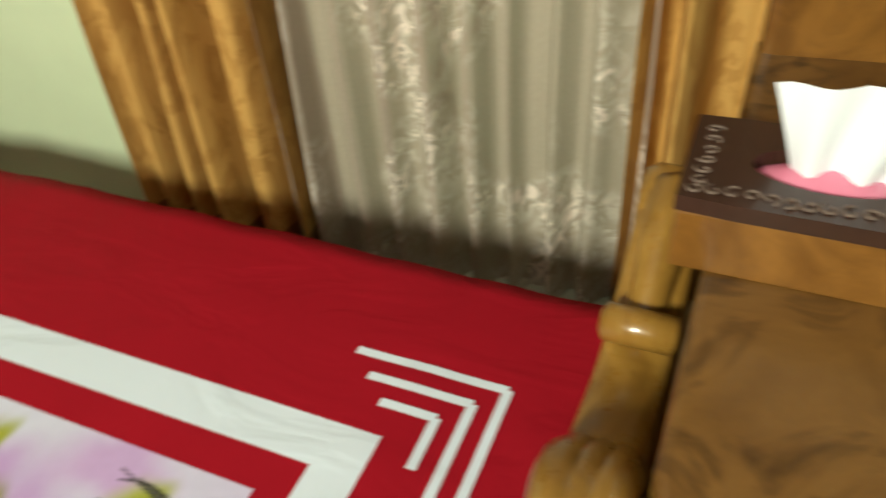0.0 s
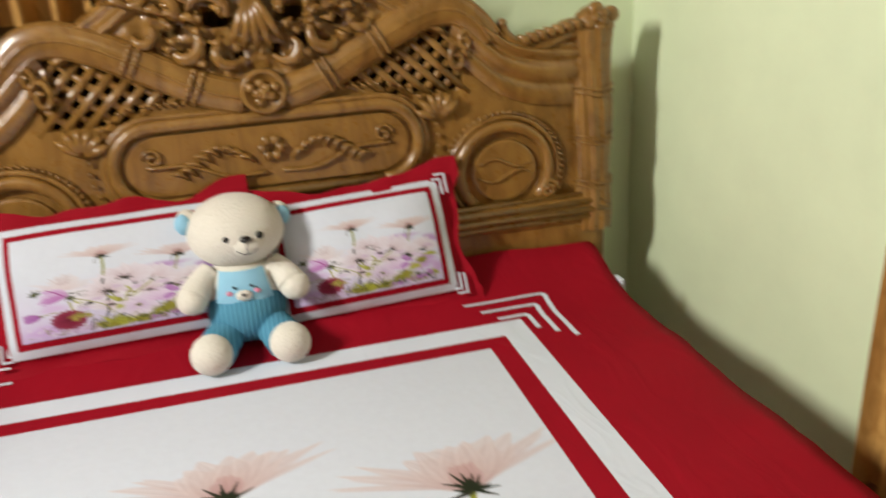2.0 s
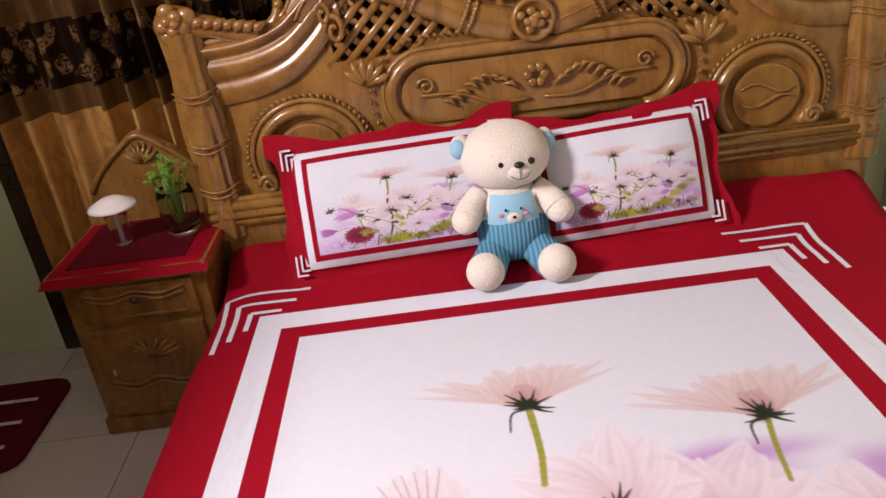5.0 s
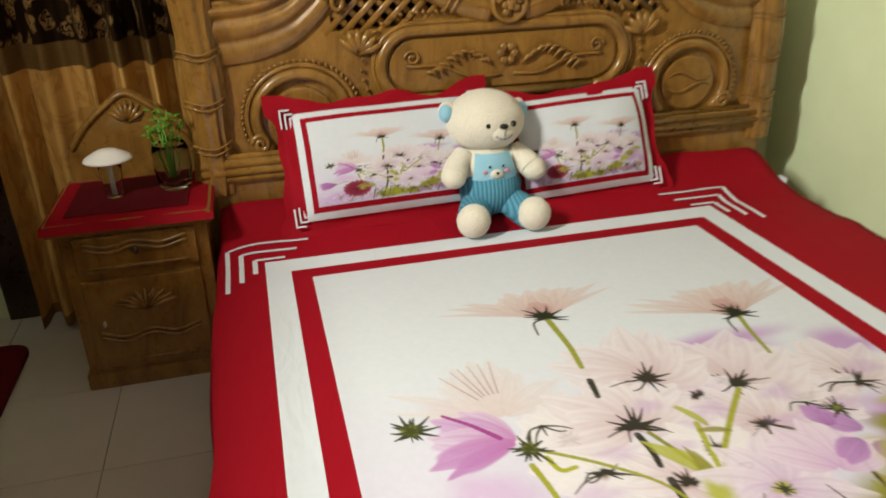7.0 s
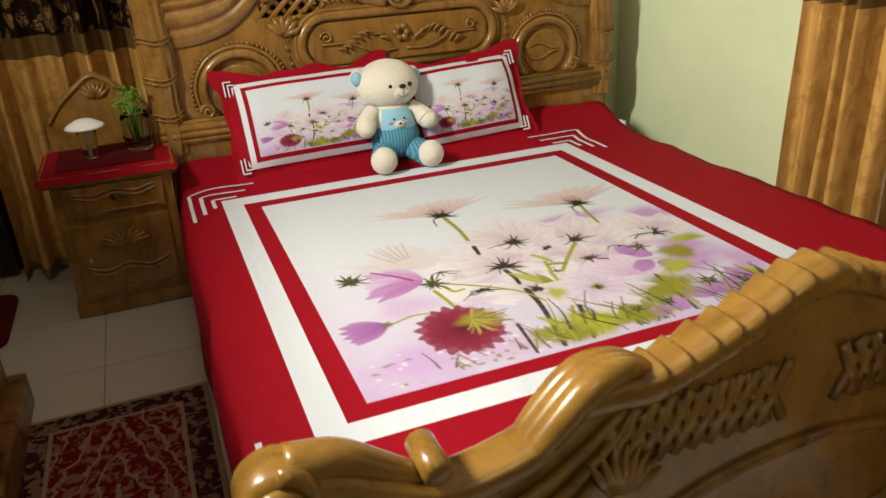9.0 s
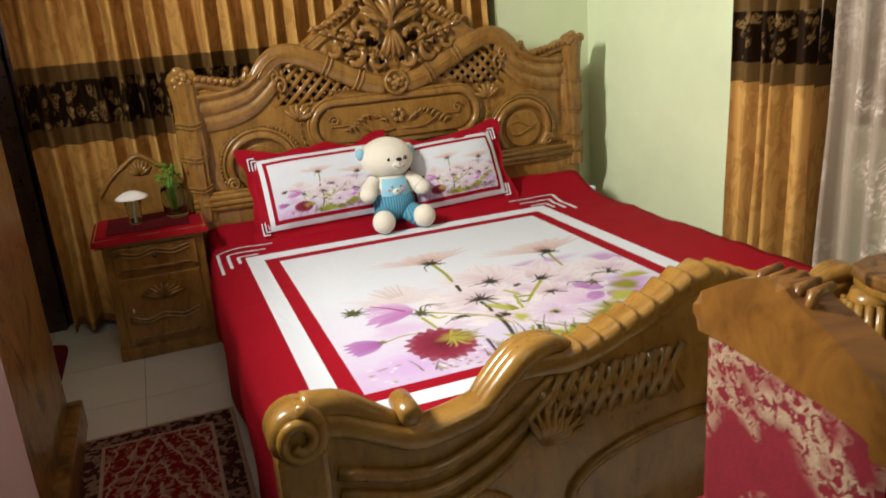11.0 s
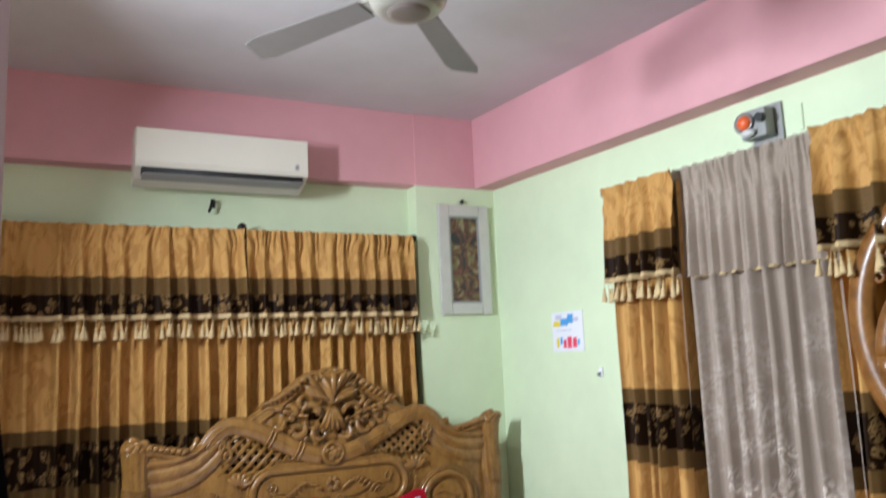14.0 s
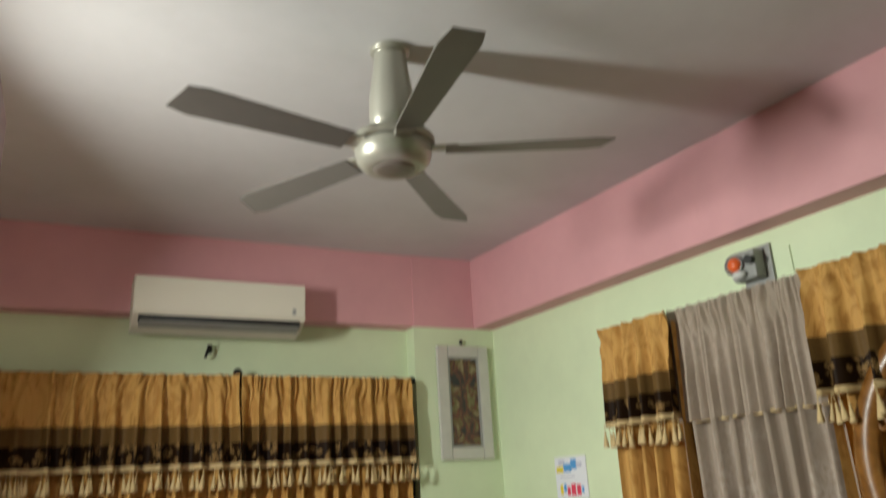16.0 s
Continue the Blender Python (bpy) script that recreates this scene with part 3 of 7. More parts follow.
for s in (-1, 1):
    # open C scrolls with leaf tips on the pierced crest
    for cu, cz, r0, turns, rad, a0 in ((0.100, 1.222, 0.062, 0.55, 0.015, 0.1), (0.185, 1.150, 0.050, 0.60, 0.015, 2.2), (0.078, 1.130, 0.044, 0.60, 0.013, 3.6), (0.215, 1.235, 0.040, 0.55, 0.013, 0.9), (0.15, 1.290, 0.034, 0.6, 0.012, 4.4), (0.28, 1.185, 0.034, 0.6, 0.011, 2.6)):
        n = 20
        line = [(XC + s * (cu + r0 * (1 - 0.55 * i / n) * math.cos(2 * math.pi * turns * i / n + a0)), -0.236 - 0.012 * math.sin(i / n * 3.1), cz + r0 * (1 - 0.55 * i / n) * math.sin(2 * math.pi * turns * i / n + a0)) for i in range(n)]
        bed_part("scroll", sweep(bmesh.new(), line, [rad * (0.35 + 0.85 * math.sin((i + 1) / (n + 1) * 3.0)) for i in range(n)], 8, 0.7), WOOD, smooth=True)
    bm = bmesh.new()
    for k in range(30):
        u, z = crng.uniform(0.03, 0.27), crng.uniform(1.10, 1.33)
        if z > 1.40 - u * 0.55 or z < 1.06 + u * 0.35:
            continue
        a, ln = crng.uniform(0, 6.28), crng.uniform(0.022, 0.042)
        q = Vector((XC + s * u, -0.238, z))
        if in_hole(u, z)[0]:
            continue
        dq = Vector((math.cos(a), 0, math.sin(a))) * ln
        side = Vector((-dq.z, 0, dq.x)) * 0.35
        sweep(bm, [q, q + dq * 0.45 + side + Vector((0, -0.014, 0)), q + dq], [0.006, 0.012, 0.003], 6, 0.7)
    bed_part("crest_leaves", bm, WOOD, smooth=True)
    bm = bmesh.new()
    for k in range(10):
        t = k / 9
        q = Vector((XC + s * (0.10 + 0.24 * t), -0.24, 1.40 - 0.13 * t - 0.02 * math.sin(t * 3)))
        sweep(bm, [q, q + Vector((s * 0.022, -0.016, 0.02 + 0.006 * (k % 2))), q + Vector((s * 0.05, -0.006, 0.008))], [0.012 - 0.004 * t, 0.016 - 0.006 * t, 0.004], 8, 0.7)
    for k in range(5):
        q = Vector((XC + s * (0.13 + 0.04 * k), -0.235, 1.20 + 0.012 * k))
        sweep(bm, [q, q + Vector((s * 0.03, -0.014, 0.022)), q + Vector((s * 0.062, -0.004, 0.016))], [0.010, 0.012, 0.003], 7)
    bed_part("leaf_carving", bm, WOOD, smooth=True)

# side rails under the mattress
for x0, x1 in ((-2.00, -1.965), (-0.22, -0.185)):
    bed_part("side_rail", boxed(x0, x1, -2.37, -0.25, 0.06, 0.24, 0.006), WOOD)

# footboard
FB = -2.40
prof = smooth_line([(0.93, 0.600), (0.86, 0.585), (0.79, 0.548), (0.71, 0.512), (0.62, 0.52), (0.545, 0.545), (0.50, 0.60), (0.42, 0.605), (0.34, 0.60), (0.22, 0.635), (0.12, 0.675), (0.05, 0.705), (0.0, 0.712)], 4)
top = [(-p[0], p[1]) for p in prof] + [(p[0], p[1]) for p in prof[::-1]][1:]
bm = bmesh.new()
quadstrip(bm, [(u, 0.04) for u, z in top], [(u, z - 0.02) for u, z in top], FB - 0.025, FB + 0.025)
bmesh.ops.remove_doubles(bm, verts=bm.verts, dist=0.0005)
foot = bed_part("footboard", bm, WOOD, "carved low footboard with a wavy golden top rail")


def rail_z(u):
    for (a, za), (b, zb) in zip(top, top[1:]):
        if a <= u <= b:
            return za + (zb - za) * (u - a) / (b - a)
    return top[-1][1]


# a broad rail with a flat top, stepped like overlapping petals towards the middle
bm = bmesh.new()
rows = []
for i in range(373):
    u = -0.93 + 1.86 * i / 372
    saw = (abs(u) / 0.047) % 1.0
    lift = 0.013 * (1 - saw) ** 1.5 * (1 if abs(u) < 0.376 else 0)
    row = []
    for k in range(20):
        a = 2 * math.pi * k / 20
        c, d = math.cos(a), math.sin(a)
        row.append(bm.verts.new((XC + u, FB + math.copysign(abs(c) ** 0.55, c) * (0.043 + 0.35 * lift), rail_z(u) - 0.014 + math.copysign(abs(d) ** 0.55, d) * 0.027 + lift * (1 if d > 0 else 0.3))))
    rows.append(row)
for r0, r1 in zip(rows, rows[1:]):
    for k in range(20):
        bm.faces.new((r0[k], r0[(k + 1) % 20], r1[(k + 1) % 20], r1[k]))
bm.faces.new(rows[0])
bm.faces.new(rows[-1][::-1])
foot_rail = bed_part("footboard_rail", bm, WOOD_GOLD, smooth=True)
# a leaf tongue where the steps begin
for s in (-1, 1):
    for dy in (-0.022, 0.0, 0.022):
        line = smooth_line([(XC + s * 0.57, FB + dy, 0.515), (XC + s * 0.52, FB + dy * 1.1, 0.565), (XC + s * 0.46, FB + dy, 0.618), (XC + s * 0.40, FB + dy * 0.7, 0.630), (XC + s * 0.345, FB + dy * 0.3, 0.612)], 5)
        bed_part("leaf_tongue", sweep(bmesh.new(), line, [0.010 + 0.017 * math.sin(math.pi * (0.15 + 0.8 * i / 20)) for i in range(21)], 9, up=(0, 0, 1)), WOOD_GOLD, smooth=True, parent=foot_rail)
for s in (-1, 1):
    bm = bmesh.new()
    n = 30
    line = [(XC + s * (0.945 + 0.048 * (1 - 0.7 * i / n) * math.cos(i * 0.36 + 1.57)), FB - 0.035 - 0.0008 * i, 0.575 + 0.055 * (1 - 0.7 * i / n) * math.sin(i * 0.36 + 1.57)) for i in range(n)]
    sweep(bm, line, [0.016 - 0.0002 * i for i in range(n)], 8)
    lathe(bm, [(0.050, -0.045), (0.060, -0.03), (0.060, 0.03), (0.050, 0.045)], (XC + s * 0.945, FB, 0.575), 22, axis="y")
    bed_part("corner_scroll", bm, WOOD_GOLD, smooth=True)
    bm = bmesh.new()
    sweep(bm, smooth_line([(XC + s * 0.93, FB, 0.612), (XC + s * 0.86, FB, 0.604), (XC + s * 0.80, FB, 0.568), (XC + s * 0.75, FB, 0.538), (XC + s * 0.725, FB, 0.550)], 5), [0.036 - 0.0009 * i for i in range(21)], 10)
    lathe(bm, [(0.014, -0.046), (0.024, -0.040), (0.024, 0.040), (0.014, 0.046)], (XC + s * 0.722, FB, 0.560), 14, axis="y")
    bed_part("leaf_scroll", bm, WOOD_GOLD, smooth=True)
    bed_part("foot_post", boxed(XC + s * 0.945 - 0.05, XC + s * 0.945 + 0.05, FB - 0.04, FB + 0.04, 0.0, 0.54, 0.012), WOOD)
    # relief of the outer face
    bm = bmesh.new()
    for k in range(3):
        line = smooth_line([(XC + s * 0.88, FB - 0.028, 0.47 - 0.05 * k), (XC + s * 0.70, FB - 0.034, 0.42 - 0.05 * k), (XC + s * 0.54, FB - 0.034, 0.47 - 0.05 * k), (XC + s * 0.40, FB - 0.028, 0.56 - 0.04 * k)], 6)
        sweep(bm, line, [0.016 - 0.008 * i / len(line) for i in range(len(line))], 8)
    for k in range(8):
        a = math.radians(60 + 15 * k)
        q = Vector((XC + s * 0.42, FB - 0.03, 0.40))
        sweep(bm, [q, q + Vector((s * math.cos(a) * 0.05, -0.012, math.sin(a) * 0.05)), q + Vector((s * math.cos(a) * 0.10, -0.004, math.sin(a) * 0.10))], [0.006, 0.012, 0.003], 6)
    line = [(XC + s * (0.62 + 0.13 * math.cos(math.radians(a))), FB - 0.028, 0.16 + 0.14 * math.sin(math.radians(a))) for a in range(0, 181, 12)]
    sweep(bm, line, 0.012, 7)
    line = [(XC + s * (0.62 + 0.16 * math.cos(math.radians(a))), FB - 0.028, 0.16 + 0.17 * math.sin(math.radians(a))) for a in range(0, 181, 12)]
    sweep(bm, line, 0.009, 7)
    for k in range(10):
        u0 = 0.06 + k * 0.035
        sweep(bm, [(XC + s * u0, FB - 0.027, 0.44 + 0.002 * k), (XC + s * (u0 + 0.06), FB - 0.026, 0.56 - 0.003 * k)], 0.0125, 8, 0.5)
        sweep(bm, [(XC + s * (u0 + 0.06), FB - 0.029, 0.44), (XC + s * u0, FB - 0.029, 0.56)], 0.0125, 8, 0.5)
    line = [(XC + s * 0.36 * math.cos(math.radians(a)), FB - 0.028, 0.24 + 0.13 * math.sin(math.radians(a))) for a in range(-90, 91, 10)]
    sweep(bm, line, 0.013, 7)
    bed_part("footboard_carving", bm, WOOD, smooth=True)

# ---- mattress and printed bedspread ----
tagged(part("mattress", boxed(-1.99, -0.20, -2.35, -0.27, 0.20, 0.375, 0.03), WHITE_CLOTH), "white mattress under the red bedspread", "mattress")
X_OUT, X_MID, X_IN = (-1.889, -0.470), (-1.820, -0.541), (-1.766, -0.598)
Y_OUT, Y_MID, Y_IN = (-0.561, -2.107), (-0.640, -2.038), (-0.694, -1.990)
W_IN, H_IN = X_IN[1] - X_IN[0], Y_IN[0] - Y_IN[1]


def sheet_z(x, y):
    z = 0.390
    edge = max(0.0, x + 0.46) / 0.30
    z += edge * 0.012 * noise.noise((x * 5, y * 9, 2.0))
    edge = max(0.0, -1.90 - x) / 0.10
    z -= 0.016 * min(edge, 1.2) ** 2
    head = min(1.0, max(0.0, y + 0.56) / 0.28)
    z += head * 0.012 * noise.noise((x * 7, y * 10, 5.0)) + 0.085 * head ** 1.3
    tail = max(0.0, -2.15 - y) / 0.2
    z += tail * 0.008 * noise.noise((x * 9, y * 5, 7.0))
    return z


def backdrop_dye(fx, fy):
    """Printed ground: white at the top, lilac towards the foot."""
    n = noise.noise((fx * 3.1, fy * 3.3, 1.7)) * 0.5 + 0.5
    k = min(1, max(0, (fy - 0.42) * 1.5)) * (0.35 + 0.65 * n)
    if fx < 0.22 and fy > 0.6:
        k = max(k, min(1, (fy - 0.6) * 2.6) * 0.8)
    w, l = (0.61, 0.66, 0.745), (0.50, 0.36, 0.61)
    return tuple(a + (b - a) * k for a, b in zip(w, l))


def lines(a, b, n):
    return [a + (b - a) * i / n for i in range(n)]


xs = lines(-2.005, X_OUT[0], 5) + [X_OUT[0], X_MID[0]] + lines(X_IN[0], X_IN[1], 26) + [X_IN[1], X_MID[1], X_OUT[1]] + lines(-0.44, -0.138, 9) + [-0.138]
ys = lines(-0.265, Y_OUT[0], 9) + [Y_OUT[0], Y_MID[0]] + lines(Y_IN[0], Y_IN[1], 28) + [Y_IN[1], Y_MID[1], Y_OUT[1]] + lines(-2.14, -2.37, 6) + [-2.37]
bm = bmesh.new()
dye = bm.verts.layers.float_color.new("dye")
cols = [("l", d) for d in (7, 6, 5, 4, 3, 2, 1)] + [("x", x) for x in xs] + [("r", d) for d in (1, 2, 3, 4, 5)]
grid = []
for y in ys:
    row = []
    for kind, v in cols:
        if kind == "x":
            p = (v, y, sheet_z(v, y))
        elif kind == "l":
            z = 0.37 - (v - 1) * 0.054
            wob = 0.012 * math.sin(y * 9 + v * 0.3) * v / 7 + 0.01 * noise.noise((y * 4, z * 5, 1))
            p = (-2.014 - 0.010 * min(v, 3) + wob, y, z)
        else:
            p = (-0.128 + 0.003 * v + 0.006 * math.sin(y * 11), y, 0.375 - v * 0.05)
        w = bm.verts.new(p)
        fx, fy = (p[0] - X_IN[0]) / W_IN, (Y_IN[0] - y) / H_IN
        w[dye] = (*backdrop_dye(min(1, max(0, fx)), min(1, max(0, fy))), 1)
        row.append(w)
    grid.append(row)
for j in range(len(ys) - 1):
    for i in range(len(cols) - 1):
        f = bm.faces.new((grid[j][i], grid[j + 1][i], grid[j + 1][i + 1], grid[j][i + 1]))
        f.smooth = True
        cx = (grid[j][i].co.x + grid[j][i + 1].co.x) / 2
        cy = (ys[j] + ys[j + 1]) / 2
        inside = lambda X, Y: X[0] < cx < X[1] and Y[1] < cy < Y[0]
        f.material_index = 2 if inside(X_IN, Y_IN) else 0 if inside(X_MID, Y_MID) else 1 if inside(X_OUT, Y_OUT) else 0
spread = tagged(part("bedspread", bm, [RED, WHITE_CLOTH, PRINT]), "red cotton bedspread with white border stripes and printed pink flowers", "bedspread")


# flower print: petals, sepals and stems laid as dye, layer on layer, over a unit square (x right, y towards the foot)
def step(a, b, v):
    t = np.clip((v - a) / (b - a), 0, 1)
    return t * t * (3 - 2 * t)


class Print:
    def __init__(self, nx, ny):
        self.nx, self.ny = nx, ny
        self.x, self.y = np.meshgrid(np.linspace(0, 1, nx), np.linspace(0, 1, ny))
        coarse = np.array([[backdrop_dye(i / 40, j / 40) for i in range(41)] for j in range(41)])
        gi, gj = self.x * 39.999, self.y * 39.999
        i0, j0 = gi.astype(int), gj.astype(int)
        fi, fj = (gi - i0)[..., None], (gj - j0)[..., None]
        self.dye = (coarse[j0, i0] * (1 - fi) + coarse[j0, i0 + 1] * fi) * (1 - fj) + (coarse[j0 + 1, i0] * (1 - fi) + coarse[j0 + 1, i0 + 1] * fi) * fj

    def window(self, x0, x1, y0, y1):
        i0, i1 = max(0, int(x0 * self.nx) - 1), min(self.nx, int(x1 * self.nx) + 2)
        j0, j1 = max(0, int(y0 * self.ny) - 1), min(self.ny, int(y1 * self.ny) + 2)
        return (slice(j0, j1), slice(i0, i1)) if i1 > i0 and j1 > j0 else None

    def lay(self, win, alpha, colour):
        self.dye[win] += (np.asarray(colour) - self.dye[win]) * alpha[..., None]

    def petal(self, x, y, a, ln, wd, c0, c1, bend=0.0, edge=0.4, cover=0.90):
        reach = ln + wd
        win = self.window(x - reach, x + reach, y - reach, y + reach)
        if win is None:
            return
        dx, dy = self.x[win] - x, y - self.y[win]
        along, across = dx * math.cos(a) + dy * math.sin(a), dy * math.cos(a) - dx * math.sin(a)
        across = across - bend * along * abs(along) / ln
        ph = x * 31 + y * 47 + a * 5
        q0 = across / wd
        t = along / (ln * (1 - 0.06 * (1 + np.sin(q0 * 7 + ph))))
        half = wd * np.sin(np.pi * np.clip(0.06 + t * 0.9, 0.001, 1)) ** 0.75
        q = across / np.maximum(half, 1e-5)
        soft = np.minimum(0.60, 0.0065 / np.maximum(half, 1e-5))
        alpha = step(1, 1 - soft, abs(q)) * step(-0.01, 0.03, t) * step(1.0, 0.93, t) * cover
        streak = 0.5 * np.sin(q * 9 + ph) + 0.5 * np.sin(q * 19 + ph * 2.3)
        k = np.clip(np.clip(t, 0, 1) ** 0.5 + 0.12 * streak, 0, 1)[..., None]
        col = (np.asarray(c0) * (1 - k) + np.asarray(c1) * k) * (1 + 0.035 * streak[..., None])
        rim = (edge * (0.30 + 0.70 * q * q) * (0.5 + 0.5 * t))[..., None]
        col = col + (np.array((0.67, 0.65, 0.70)) - col) * np.clip(rim, 0, 1)
        self.lay(win, alpha, col)

    def blotch(self, x, y, rx, ry, c, cover=0.92):
        win = self.window(x - rx * 1.3, x + rx * 1.3, y - ry * 1.3, y + ry * 1.3)
        if win is None:
            return
        dx, dy = (self.x[win] - x) / rx, (self.y[win] - y) / ry
        ang = np.arctan2(dy, dx)
        d = np.hypot(dx, dy) / (1 + 0.14 * np.sin(ang * 3 + x * 40) + 0.09 * np.sin(ang * 5 + y * 60))
        self.lay(win, step(1.0, 0.25, d) * cover, c)

    def stroke(self, pts, w0, w1, c):
        pts = smooth_line([(x, y, 0) for x, y in pts], 5)
        n = len(pts) - 1
        for i in range(n):
            p, q = pts[i], pts[i + 1]
            w = (w0 + (w1 - w0) * i / n) / 2
            m = w + 0.003
            win = self.window(min(p.x, q.x) - m, max(p.x, q.x) + m, min(p.y, q.y) - m, max(p.y, q.y) + m)
            if win is None:
                continue
            ex, ey = q.x - p.x, q.y - p.y
            dx, dy = self.x[win] - p.x, self.y[win] - p.y
            t = np.clip((dx * ex + dy * ey) / max(ex * ex + ey * ey, 1e-9), 0, 1)
            d = np.hypot(dx - t * ex, dy - t * ey)
            self.lay(win, step(w + 0.0016, w - 0.0012, d) * 0.95, c)

    def sepals(self, x, y, r, rng, n=9, spread=math.pi * 2, a0=0.0, c=(0.035, 0.042, 0.020)):
        for i in range(n):
            a = a0 + spread * (i / n - 0.5) + rng.uniform(-0.2, 0.2)
            ln = r * rng.uniform(0.7, 2.0)
            self.stroke([(x, y), (x + math.cos(a) * ln * 0.5, y - math.sin(a) * ln * 0.5 + 0.002), (x + math.cos(a) * ln, y - math.sin(a) * ln + 0.2 * r * rng.uniform(-1, 1))], r * 0.34, r * 0.04, c)
        self.blotch(x, y, r * 0.75, r * 0.60, c)

    def cloth(self, at):
        """The dyed cloth as a mesh: at(x, y) gives each knot's place."""
        verts = [at(i / (self.nx - 1), j / (self.ny - 1)) for j in range(self.ny) for i in range(self.nx)]
        idx = np.arange(self.nx * self.ny).reshape(self.ny, self.nx)
        faces = np.stack([idx[:-1, :-1], idx[1:, :-1], idx[1:, 1:], idx[:-1, 1:]], -1).reshape(-1, 4)
        me = bpy.data.meshes.new("flower_print")
        me.from_pydata(verts, [], faces.tolist())
        layer = me.color_attributes.new("dye", "FLOAT_COLOR", "POINT")
        rgba = np.ones((self.nx * self.ny, 4), dtype=np.float32)
        rgba[:, :3] = np.clip(self.dye.reshape(-1, 3), 0, 1)
        layer.data.foreach_set("color", rgba.ravel())
        me.polygons.foreach_set("use_smooth", [True] * len(me.polygons))
        me.materials.append(PRINT)
        return me


PALE, BLUSH, LILAC = (0.66, 0.63, 0.70), (0.46, 0.29, 0.33), (0.45, 0.27, 0.54)
PURPLE, OLIVE, LIME, TWIG = (0.28, 0.11, 0.34), (0.24, 0.23, 0.030), (0.36, 0.38, 0.04), (0.030, 0.028, 0.020)


